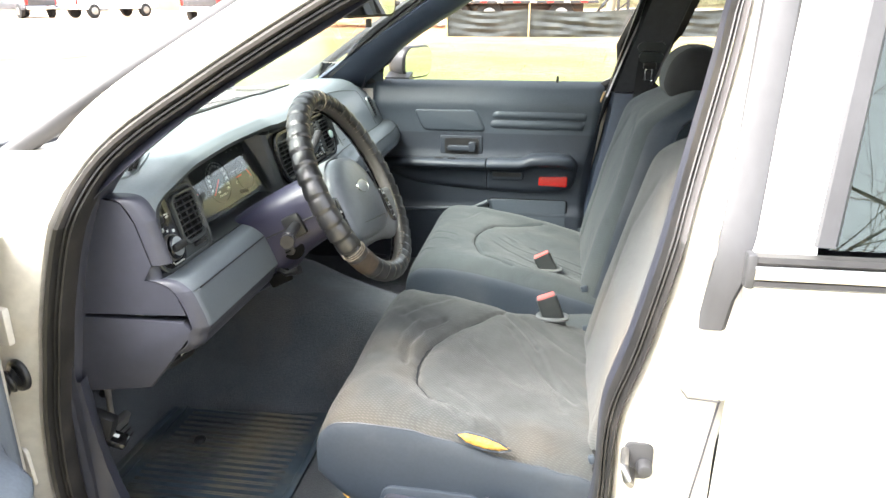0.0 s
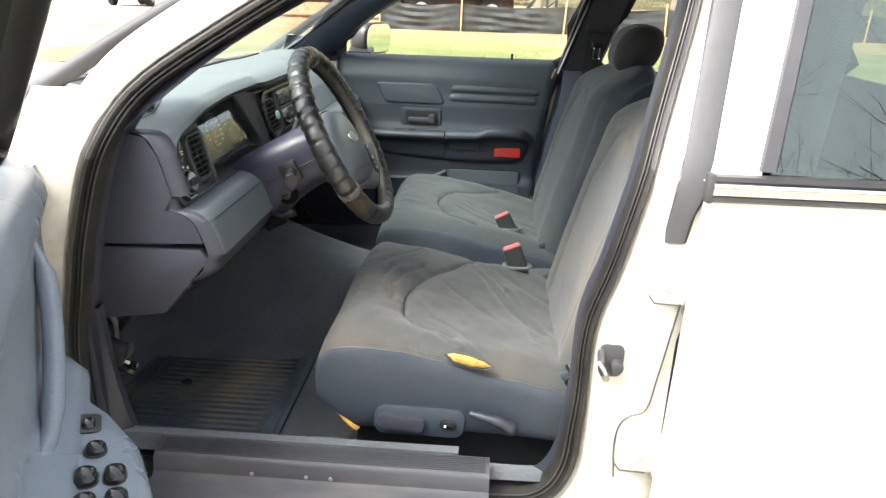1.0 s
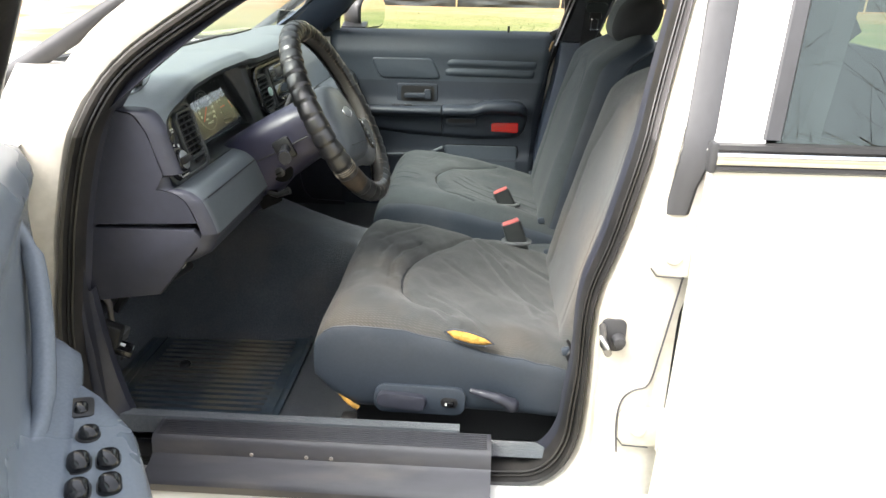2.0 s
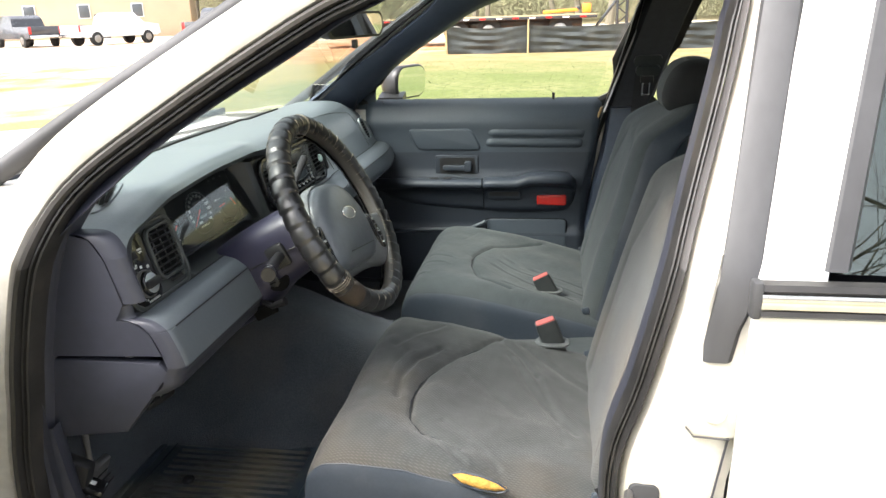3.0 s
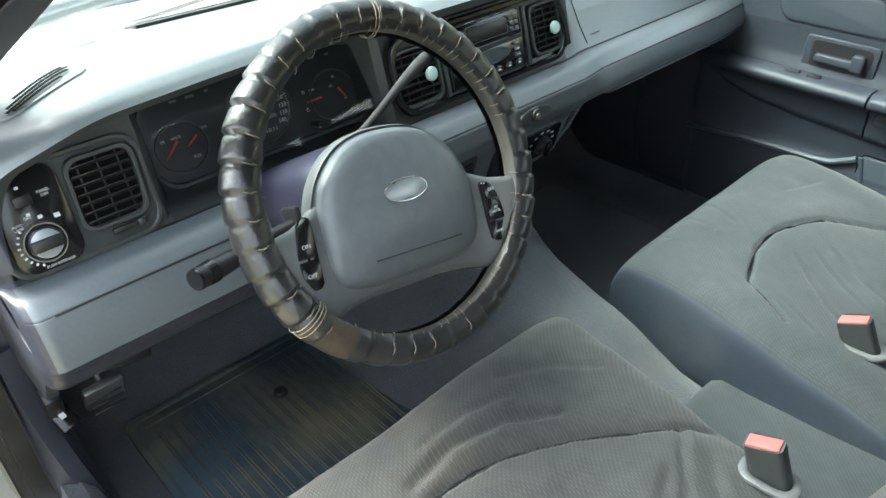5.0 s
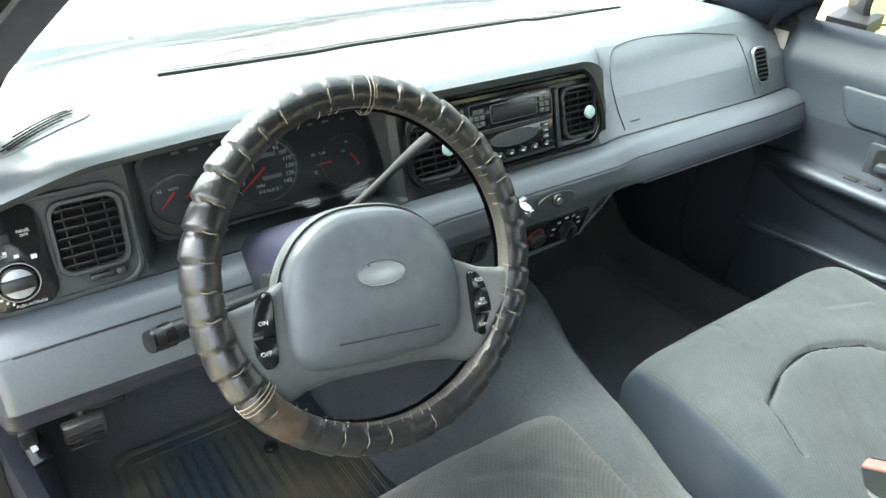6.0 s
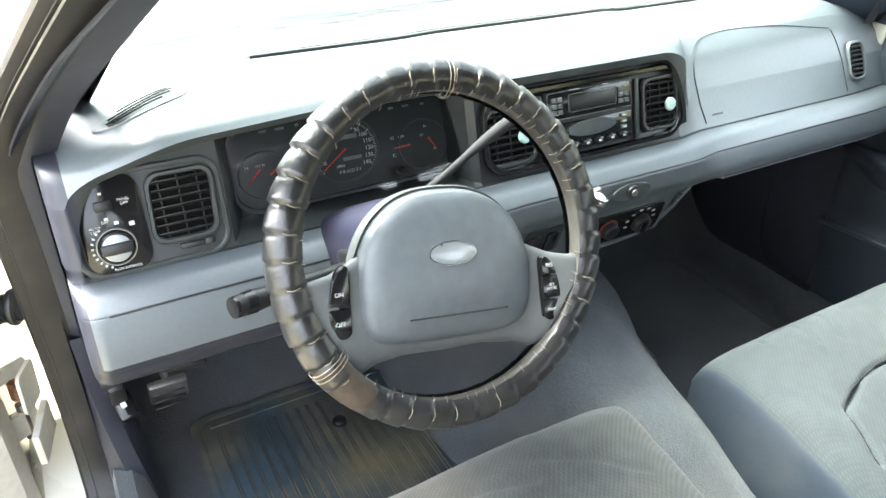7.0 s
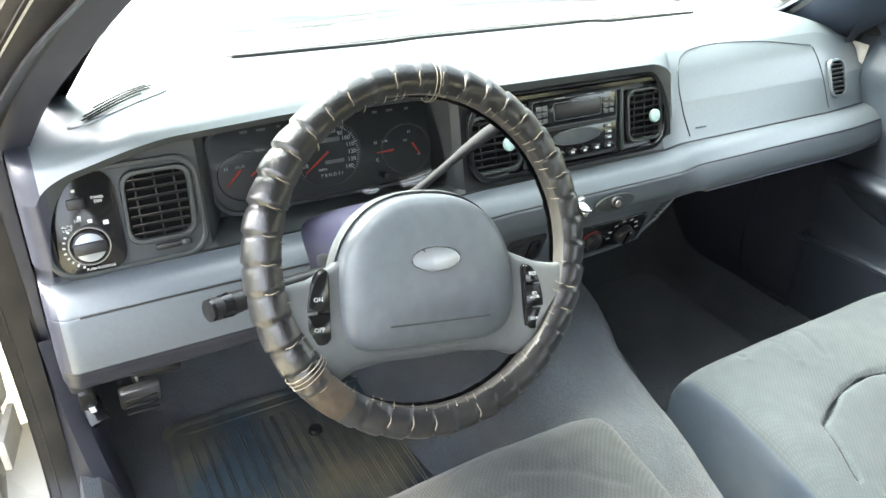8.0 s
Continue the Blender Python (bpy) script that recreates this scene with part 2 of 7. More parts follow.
    "seam": mat("dark_seam_line", (0.014, 0.017, 0.020), 0.9, var=0.2, bump=0.0),
    "tint": glass("green_tinted_glass", (0.26, 0.34, 0.29), 3.2),
    "lens": glass("cluster_lens", (0.90, 0.91, 0.91), 1.0, 0.01),
}
_m, _nt, _p = tree("mirror_glass")
_p.inputs["Base Color"].default_value, _p.inputs["Metallic"].default_value, _p.inputs["Roughness"].default_value = (0.82, 0.85, 0.84, 1), 1.0, 0.02
M["mirror"] = _m


# ---- small builders ----
def thing(name, at, label, category, group="", kind=""):
    ob = new(name)
    ob.empty_display_size = 0.05
    ob.location = at
    return tagged(ob, label, category, group, kind)


def finish(name, bm, material, angle=40, smooth=True):
    bmesh.ops.remove_doubles(bm, verts=bm.verts, dist=1e-5)
    bmesh.ops.recalc_face_normals(bm, faces=bm.faces)
    me = bpy.data.meshes.new(name)
    bm.to_mesh(me)
    bm.free()
    if smooth:
        me.shade_smooth()
        me.set_sharp_from_angle(angle=radians(angle))
    for m in (material if isinstance(material, (list, tuple)) else [material]):
        me.materials.append(M[m] if isinstance(m, str) else m)
    return me


def world_of(ob):
    m = ob.matrix_basis.copy()
    while ob.parent:
        m = ob.parent.matrix_basis @ ob.matrix_parent_inverse @ m
        ob = ob.parent
    return m


def part(name, bm, material, parent=None, label="", angle=40, smooth=True):
    """Links a bmesh, built in world places, as one mesh object under its parent."""
    ob = new(name, finish(name, bm, material, angle, smooth))
    if parent is not None:
        ob.parent = parent
        ob.matrix_parent_inverse = world_of(parent).inverted()
    return tagged(ob, label)


def share(name, me, m, parent, label=""):
    ob = new(name, me)
    ob.parent = parent
    ob.matrix_parent_inverse = world_of(parent).inverted()
    ob.matrix_basis = m
    return tagged(ob, label)


def box(size, at=(0, 0, 0), rot=(0, 0, 0), bevel=0.003, seg=2, bm=None, m=None):
    bm2 = bmesh.new()
    bmesh.ops.create_cube(bm2, size=1)
    bmesh.ops.scale(bm2, vec=size, verts=bm2.verts)
    if bevel:
        bmesh.ops.bevel(bm2, geom=bm2.edges[:], offset=min(bevel, 0.45 * min(size)), segments=seg, affect="EDGES", profile=0.5)
    mm = m if m is not None else pose(*at, *rot)
    bmesh.ops.transform(bm2, matrix=mm, verts=bm2.verts)
    return join(bm, bm2)


def join(bm, bm2):
    if bm is None:
        return bm2
    me = bpy.data.meshes.new("tmp")
    bm2.to_mesh(me)
    bm2.free()
    bm.from_mesh(me)
    bpy.data.meshes.remove(me)
    return bm


def cyl(r1, r2, h, m, n=24, bevel=0.0, bm=None):
    """A cylinder or cone along local z from 0 to h."""
    bm2 = bmesh.new()
    bmesh.ops.create_cone(bm2, segments=n, radius1=r1, radius2=r2, depth=h, cap_ends=True)
    bmesh.ops.translate(bm2, vec=(0, 0, h / 2), verts=bm2.verts)
    if bevel:
        rim = [e for e in bm2.edges if abs(e.verts[0].co.z - e.verts[1].co.z) < 1e-6]
        bmesh.ops.bevel(bm2, geom=rim, offset=bevel, segments=2, affect="EDGES", profile=0.5)
    bmesh.ops.transform(bm2, matrix=m, verts=bm2.verts)
    return join(bm, bm2)


def loft(secs, closed=False, ring=False, caps=False, bm=None):
    """Skins sections of equally many points; closed: each section is a loop; ring: the last joins the first."""
    bm = bm or bmesh.new()
    rows = [[bm.verts.new(p) for p in s] for s in secs]
    k = len(rows[0])
    pairs = list(zip(rows, rows[1:])) + ([(rows[-1], rows[0])] if ring else [])
    for a, b in pairs:
        for i in range(k if closed else k - 1):
            j = (i + 1) % k
            try:
                bm.faces.new((a[i], a[j], b[j], b[i]))
            except ValueError:
                pass
    if caps:
        for r in (rows[0], rows[-1]):
            try:
                bm.faces.new(r)
            except ValueError:
                pass
    return bm


def tube(pts, r, n=8, closed=False, bm=None, caps=True):
    """A round bar along points; r a number or one for each point."""
    pts = [Vector(p) for p in pts]
    secs = []
    k = len(pts)
    up = Vector((0.13, 0.27, 1)).normalized()
    for i, p in enumerate(pts):
        a = pts[(i - 1) % k] if closed or i > 0 else p
        b = pts[(i + 1) % k] if closed or i < k - 1 else p
        d = (b - a).normalized()
        s = d.cross(up)
        s = s.normalized() if s.length > 1e-3 else Vector((1, 0, 0))
        u = s.cross(d).normalized()
        rr = r[i] if isinstance(r, (list, tuple)) else r
        secs.append([p + (math.cos(2 * math.pi * j / n) * s + math.sin(2 * math.pi * j / n) * u) * rr for j in range(n)])
    return loft(secs, closed=True, ring=closed, caps=caps and not closed, bm=bm)


def plate(outline, thick, m, bevel=0.0, bm=None, seg=2):
    """An outline in local x, y, given thickness along local z from 0, placed by m."""
    bm2 = bmesh.new()
    f = bm2.faces.new([bm2.verts.new((x, y, 0)) for x, y in outline])
    r = bmesh.ops.extrude_face_region(bm2, geom=[f])
    top = [v for v in r["geom"] if isinstance(v, bmesh.types.BMVert)]
    bmesh.ops.translate(bm2, vec=(0, 0, thick), verts=top)
    if bevel:
        tops = set(top)
        es = [e for e in bm2.edges if e.verts[0] in tops and e.verts[1] in tops]
        bmesh.ops.bevel(bm2, geom=es, offset=bevel, segments=seg, affect="EDGES", profile=0.5)
    bmesh.ops.transform(bm2, matrix=m, verts=bm2.verts)
    return join(bm, bm2)


def rrect(w, h, r, n=5, cx=0.0, cy=0.0):
    r = min(r, w / 2 - 1e-4, h / 2 - 1e-4)
    out = []
    for sx, sy, a0 in ((1, 1, 0), (-1, 1, 90), (-1, -1, 180), (1, -1, 270)):
        for i in range(n + 1):
            a = radians(a0 + 90 * i / n)
            out.append((cx + sx * (w / 2 - r) + r * math.cos(a), cy + sy * (h / 2 - r) + r * math.sin(a)))
    return out


def ellipse(a, b, n=28, cx=0.0, cy=0.0):
    return [(cx + a * math.cos(2 * math.pi * i / n), cy + b * math.sin(2 * math.pi * i / n)) for i in range(n)]


def basis(o, ex, ey):
    """A pose at o whose local x and y run along ex and ey."""
    ex, ey = Vector(ex).normalized(), Vector(ey).normalized()
    ez = ex.cross(ey).normalized()
    ey = ez.cross(ex)
    return Matrix(((ex.x, ey.x, ez.x, o[0]), (ex.y, ey.y, ez.y, o[1]), (ex.z, ey.z, ez.z, o[2]), (0, 0, 0, 1)))


def frame_ring(outline, inset, thick, m, bm=None):
    """A flat frame between an outline and the same drawn in by inset."""
    n = len(outline)
    cx, cy = sum(p[0] for p in outline) / n, sum(p[1] for p in outline) / n
    w = max(p[0] for p in outline) - min(p[0] for p in outline)
    h = max(p[1] for p in outline) - min(p[1] for p in outline)
    inn = [(cx + (x - cx) * (1 - 2 * inset / w), cy + (y - cy) * (1 - 2 * inset / h)) for x, y in outline]
    secs = []
    for (x, y), (a, b) in zip(outline, inn):
        secs.append([m @ Vector((x, y, 0)), m @ Vector((x, y, thick * 0.7)), m @ Vector((x * 0.8 + a * 0.2, y * 0.8 + b * 0.2, thick)),
                     m @ Vector((x * 0.2 + a * 0.8, y * 0.2 + b * 0.8, thick)), m @ Vector((a, b, thick * 0.7)), m @ Vector((a, b, 0))])
    return loft(secs, ring=True, bm=bm)


def smooth(a, b, x):
    t = max(0.0, min(1.0, (x - a) / (b - a)))
    return t * t * (3 - 2 * t)


def lerp(a, b, t):
    return a + (b - a) * t


def spline(pts, n):
    """A soft curve through points (Catmull-Rom), n steps a span."""
    P = [Vector(p) for p in pts]
    P = [2 * P[0] - P[1]] + P + [2 * P[-1] - P[-2]]
    out = []
    for i in range(1, len(P) - 2):
        for j in range(n):
            t = j / n
            a, b, c, d = P[i - 1], P[i], P[i + 1], P[i + 2]
            out.append(0.5 * (2 * b + (c - a) * t + (2 * a - 5 * b + 4 * c - d) * t * t + (3 * b - a - 3 * c + d) * t ** 3))
    return out + [P[-2]]


def words(name, text, size, m, material, parent, label=""):
    """Letters as a thin mesh, standing on local x with local y up."""
    cu = bpy.data.curves.new(name, "FONT")
    cu.body, cu.size, cu.align_x, cu.align_y, cu.extrude, cu.resolution_u = text, size, "CENTER", "CENTER", 0.0003, 2
    ob = bpy.data.objects.new(name, cu)
    scene.collection.objects.link(ob)
    me = bpy.data.meshes.new_from_object(ob.evaluated_get(bpy.context.evaluated_depsgraph_get()))
    bpy.data.objects.remove(ob)
    me.materials.clear()
    me.materials.append(M[material])
    return share(name, me, m, parent, label)


# ---- the car's shell ----
def side_y(z):
    """How far the body's side stands from the middle, leaning in above the belt line."""
    return 0.82 - 0.17 * max(0.0, (z - 0.95) / 0.37)


OPENING = [(-0.43, 0.60), (-0.409, 0.714), (-0.389, 0.808), (-0.345, 0.946), (-0.284, 1.052), (-0.145, 1.153), (0.033, 1.262), (0.123, 1.305),
           (0.216, 1.334), (0.40, 1.347), (0.585, 1.348), (0.632, 1.310), (0.621, 1.213), (0.567, 1.004), (0.522, 0.806), (0.490, 0.686),
           (0.488, 0.520), (0.478, 0.405), (0.430, 0.335), (0.330, 0.318), (0.0, 0.314), (-0.31, 0.312), (-0.405, 0.345), (-0.436, 0.45)]


def closed_curve(pts, n):
    k = len(pts)
    out = []
    for i in range(k):
        a, b, c, d = (Vector(pts[(i + j) % k]) for j in (-1, 0, 1, 2))
        for j in range(n):
            t = j / n
            out.append(0.5 * (2 * b + (c - a) * t + (2 * a - 5 * b + 4 * c - d) * t * t + (3 * b - a - 3 * c + d) * t ** 3))
    return out


LOOP = closed_curve(OPENING, 5)


def rim_sections(side, profile, width=None):
    """Sections round the door opening; profile: (inward offset, depth towards the cabin)."""
    secs = []
    k = len(LOOP)
    for i, p in enumerate(LOOP):
        t = (LOOP[(i + 1) % k] - LOOP[i - 1]).normalized()
        inward = Vector((t.y, -t.x))
        w = width(p) if width else 1.0
        s = []
        for o, d in profile:
            q = p + inward * o * (w if o < 0 else lerp(0.62, 0.35, smooth(1.24, 1.31, p.y) * smooth(0.12, 0.30, p.x)) * lerp(1.0, 0.68, smooth(0.40, 0.50, p.x) * smooth(0.45, 0.60, p.y)) * lerp(1.0, 0.9, smooth(-0.30, -0.38, p.x) * smooth(1.05, 0.95, p.y)))
            s.append((q.x, side * (side_y(q.y) - d), q.y))
        secs.append(s)
    return secs


def surround_width(p):
    if p.y < 0.36:
        return 1.3
    if p.x > 0.45:
        return 1.35 if p.y < 0.95 else 0.75
    if p.y > 1.0:
        return 0.62
    return 1.3


car = thing("car_body", (0.3, 0, 0), "white four-door sedan body with dirty painted door jambs", "car")
for side in (-1, 1):
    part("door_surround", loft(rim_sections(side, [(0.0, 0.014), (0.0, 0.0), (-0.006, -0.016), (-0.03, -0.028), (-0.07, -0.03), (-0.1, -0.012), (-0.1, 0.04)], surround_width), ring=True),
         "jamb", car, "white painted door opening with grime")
    ring_ = rim_sections(side, [(-0.002, 0.004), (0.002, -0.016), (0.010, -0.024), (0.018, -0.02), (0.022, -0.004)])
    up_ = [i for i, p in enumerate(LOOP) if p.y > 0.93]
    # grey of the upper seal paints in the sky that the rubber reflects
    part("door_seal_upper", loft([ring_[i] for i in range(up_[0], up_[-1] + 1)]), "welt", car, "upper door seal, greyed for reflected sky")
    part("door_seal", loft([ring_[i % len(ring_)] for i in range(up_[-1], up_[0] + len(ring_) + 1)]), "rubber", car, "black rubber door seal")
    part("inner_welt", loft(rim_sections(side, [(0.021, 0.012), (0.0225, -0.004), (0.0255, -0.010), (0.030, -0.0095), (0.0325, -0.001), (0.0345, -0.0005), (0.0365, -0.0075), (0.041, -0.006), (0.044, 0.004), (0.0455, 0.016), (0.0460, 0.026)]), ring=True),
         "rubber", car, "dark inner welt of the door opening")
    part("opening_lining", loft(rim_sections(side, [(0.0425, 0.024), (0.0445, 0.027), (0.0460, 0.040), (0.0470, 0.062)]), ring=True), "plum", car, "grey-purple lining behind the welt")

# windscreen pillars: outer moulding and inner trim
for side in (-1, 1):
    line = spline([(-0.60, 0.824, 0.921), (-0.40, 0.768, 1.048), (-0.24, 0.723, 1.150), (-0.02, 0.665, 1.283), (0.05, 0.640, 1.335)], 6)
    secs = [[(p.x - 0.012 + 0.013 * (-0.6 * math.cos(a) - 0.3 * math.sin(a)), side * (p.y - 0.002 + 0.016 * math.sin(a)), p.z + 0.010 + 0.013 * math.cos(a)) for a in [2 * math.pi * k / 12 for k in range(12)]] for p in line]
    part("pillar_moulding", loft(secs, closed=True, caps=True), "grey_trim", car, "dark grey windscreen moulding")
    a = spline([(-0.58, 0.745, 0.915), (-0.50, 0.72, 0.965), (-0.40, 0.695, 1.03), (-0.25, 0.655, 1.125), (-0.05, 0.605, 1.25), (0.03, 0.575, 1.315), (0.10, 0.555, 1.348), (0.22, 0.55, 1.362)], 5)
    b = spline([(-0.400, 0.812, 0.850), (-0.335, 0.80, 0.945), (-0.265, 0.785, 1.01), (-0.13, 0.735, 1.118), (0.03, 0.68, 1.215), (0.12, 0.655, 1.268), (0.22, 0.648, 1.305), (0.34, 0.640, 1.330)], 5)
    a = [p + Vector((0, 0.034 if side < 0 else 0.0, 0)) for p in a]
    secs = []
    for p, q in zip(a, b):
        n = Vector((0.35, -0.85, -0.4)).normalized() * (0.030 if side > 0 else 0.008)
        m1, m2 = p.lerp(q, 0.3) + n, p.lerp(q, 0.75) + n
        secs.append([(v.x, side * v.y, v.z) for v in (p, p + n * 0.5, m1, m2, q + n * 0.3, q)])
    part("pillar_trim", loft(secs), "pillar" if side > 0 else "plum", car, "blue-grey windscreen pillar trim")

# centre pillars: lower trim, upper trim
for side in (-1, 1):
    secs = []
    for i in range(9):
        z = lerp(0.36, 0.955, i / 8)
        x0 = lerp(0.475, 0.545, smooth(0.5, 0.955, z)) + (0.13 if side < 0 else 0)
        secs.append([(x0, side * 0.80, z), (x0 + 0.012, side * 0.755, z), (x0 + 0.05, side * 0.738, z), (x0 + 0.14, side * 0.735, z), (x0 + 0.19, side * 0.76, z), (x0 + 0.2, side * 0.80, z)])
    part("pillar_lower_trim", loft(secs, caps=True), "pillar" if side > 0 else "plum", car, "blue-grey lower centre pillar trim")
    secs = []
    for i in range(9):
        z = lerp(0.958, 1.36, i / 8)
        x0, y0 = lerp(0.545, 0.665, i / 8) + (0.12 if side < 0 else 0), side_y(z) - 0.035
        secs.append([(x0, side * (y0 + 0.02), z), (x0 + 0.012, side * (y0 - 0.018), z), (x0 + 0.05, side * (y0 - 0.028), z), (x0 + 0.125, side * (y0 - 0.016), z), (x0 + 0.140, side * (y0 + 0.02), z)])
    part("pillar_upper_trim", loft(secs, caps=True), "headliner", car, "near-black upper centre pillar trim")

# roof skin, headliner and rails
secs, under = [], []
for i in range(13):
    x = lerp(0.02, 1.75, i / 12)
    zr = 1.385 + 0.045 * math.sin(math.pi * min(1, (i + 2) / 15))
    secs.append([(x, y, zr - 0.05 * (abs(y) / 0.62) ** 3) for y in [lerp(-0.62, 0.62, j / 14) for j in range(15)]])
    under.append([(x + 0.03, y, zr - 0.045 - 0.035 * (abs(y) / 0.62) ** 3) for y in [lerp(-0.615, 0.615, j / 14) for j in range(15)]])
part("roof", loft(secs), "paint", car, "white roof skin")
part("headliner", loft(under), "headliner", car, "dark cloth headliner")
for side in (-1, 1):
    secs = []
    for i in range(15):
        x = lerp(0.06, 1.7, i / 14)
        z = lerp(1.285, 1.345, smooth(0.06, 0.25, x))
        secs.append([(x, side * (side_y(z) + 0.005), z - 0.012), (x, side * (side_y(z) - 0.03), z - 0.014), (x, side * 0.59, z + 0.012), (x, side * 0.57, z + 0.03)])
    part("roof_rail_trim", loft(secs), "headliner", car, "near-black roof rail trim")
    part("drip_rail", loft([[(x, side * 0.635, 1.338), (x, side * 0.66, 1.335), (x, side * 0.655, 1.362), (x, side * 0.60, 1.385)] for x in (0.06, 0.3, 0.6, 0.9, 1.3, 1.75)]), "paint", car, "white roof edge")

# floor, tunnel, bulkhead, rear wall
secs = []
for i in range(46):
    x = lerp(-0.86, 1.30, i / 45)
    row = []
    for j in range(71):
        y = lerp(-0.80, 0.80, j / 70)
        hump = lerp(lerp(0.225, 0.150, smooth(-0.02, 0.20, x)), 0.34, smooth(0.05, -0.45, x)) * math.exp(-(abs(y - 0.005) / (lerp(0.150, 0.190, smooth(0.1, -0.4, x)) + (0.045 * smooth(-0.14, -0.30, x) if y > 0 else 0))) ** 3.6)
        toe = 0.33 * smooth(-0.54, -0.86, x)
        edge = 0.10 * smooth(0.71, 0.80, abs(y))
        z = 0.255 + max(hump, 0) + toe + edge + 0.003 * noise.noise((x * 9, y * 9, 0)) + 0.0015 * noise.noise((x * 40, y * 40, 2))
        row.append((x, y, z))
    secs.append(row)
part("carpet", loft(secs), "carpet", car, "worn blue-grey carpet with brown stains")
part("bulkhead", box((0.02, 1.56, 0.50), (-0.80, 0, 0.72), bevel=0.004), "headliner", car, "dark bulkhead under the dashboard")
# unseen wall, added to close off the cabin at the back
part("rear_wall", box((0.04, 1.56, 0.75), (1.42, 0, 0.62), bevel=0.01), "headliner", car, "unseen dark wall added to close the cabin's rear")
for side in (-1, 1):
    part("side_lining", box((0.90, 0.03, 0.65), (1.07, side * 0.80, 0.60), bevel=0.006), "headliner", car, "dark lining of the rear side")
    part("kick_panel", loft([[(x, side * (lerp(0.80, 0.775, smooth(-0.40, -0.55, x)) if side < 0 else 0.766), z) for z in (0.26, 0.36, 0.48, 0.60, 0.72)] for x in ((-0.385 if side < 0 else -0.24), (-0.39 if side < 0 else -0.36), -0.42, -0.52, -0.68, -0.82)]), "plum", car, "blue-grey kick panel")

part("kick_cover", loft([[(-0.405, -0.802, z), (-0.378 + f, -0.798, z), (-0.362 + f, -0.780 + f, z), (-0.366 + f, -0.756 + f, z), (-0.392, -0.742 + f, z), (-0.47, -0.738, z)] for z, f in ((0.66, -0.018), (0.58, -0.014), (0.50, -0.008), (0.43, 0.0), (0.38, 0.008), (0.33, 0.016), (0.262, 0.020))]), "plum", car, "grey-purple kick panel cover")

# sill: ribbed plate, outer step, carpet edge
sill = thing("sill_plate", (0.03, -0.84, 0.36), "ribbed dark grey plastic door sill plate, scuffed", "sill plate")
bm = loft([[(x, -0.79, 0.396), (x, -0.800, 0.402), (x, -0.842, 0.398), (x, -0.850, 0.390), (x, -0.853, 0.366), (x, -0.862, 0.360), (x, -0.905, 0.352), (x, -0.912, 0.344), (x, -0.912, 0.330)] for x in (-0.285, -0.282, 0.328, 0.331)], caps=True)
part("cover", bm, "scuff", sill)
rib = finish("rib", box((0.60, 0.0022, 0.0022), bevel=0.0007, seg=1), "scuff")
for i in range(8):
    share("rib", rib, pose(0.023, -0.803 - i * 0.0052, 0.4030 - i * 0.0005), sill)
screw = finish("screw", cyl(0.004, 0.003, 0.0016, pose(0, 0, 0), 10), "steel")
for x in (-0.10, 0.0, 0.045):
    share("screw", screw, pose(x, -0.856, 0.374, 80), sill)
part("sill_carpet", loft([[(x, -0.70, 0.262), (x, -0.735, 0.30), (x, -0.752, 0.375), (x, -0.768, 0.400), (x, -0.793, 0.403), (x, -0.80, 0.37)] for x in [lerp(-0.375, 0.272, i / 20) for i in range(21)]]), "carpet", car, "blue-grey carpet roll along the sill")
part("rear_sill_carpet", loft([[(x, -0.70, 0.262), (x, -0.735, 0.30), (x, -0.757, 0.36), (x, -0.79, 0.372), (x, -0.812, 0.365)] for x in [lerp(0.285, 0.50, i / 8) for i in range(9)]]), "carpet", car, "blue-grey carpet behind the sill plate")
part("rocker", loft([[(x, -0.80, 0.315), (x, -0.865, 0.330), (x, -0.905, 0.326), (x, -0.925, 0.300), (x, -0.93, 0.255), (x, -0.925, 0.215), (x, -0.88, 0.185)] for x in (-0.62, -0.3, 0.0, 0.3, 0.6, 1.6)]), "paint", car, "white rocker panel with streaks of dirt")
part("rocker_moulding", loft([[(x, -0.931, 0.262), (x, -0.948, 0.255), (x, -0.95, 0.215), (x, -0.93, 0.205)] for x in (-0.62, 0.0, 0.6, 1.6)]), "grey_trim", car, "grey side moulding")

# centre pillar jamb details
strk = thing("door_striker", (0.51, -0.86, 0.646), "black and steel door latch striker on the painted pillar", "striker")
part("base_plate", plate(rrect(0.04, 0.058, 0.012), 0.006, basis((0.519, -0.851, 0.646), (1, 0, 0), (0, 0, 1)), 0.002), "grey_trim", strk)
part("loop", tube([(0.500, -0.856, 0.662), (0.496, -0.892, 0.660), (0.500, -0.902, 0.646), (0.506, -0.892, 0.632), (0.51, -0.856, 0.630)], 0.006, 8), "steel", strk, "steel latch loop")
part("bumper", cyl(0.012, 0.010, 0.022, pose(0.527, -0.852, 0.640, 90), 16, 0.003), "grey_trim", strk)


def rear_edge(z):
    """The rear edge of the door opening at a height."""
    pts = [(0.25, 0.49), (0.52, 0.489), (0.686, 0.490), (0.806, 0.522), (1.004, 0.567), (1.213, 0.621), (1.34, 0.64)]
    for (z0, x0), (z1, x1) in zip(pts, pts[1:]):
        if z <= z1:
            return lerp(x0, x1, (z - z0) / (z1 - z0))
    return pts[-1][1]


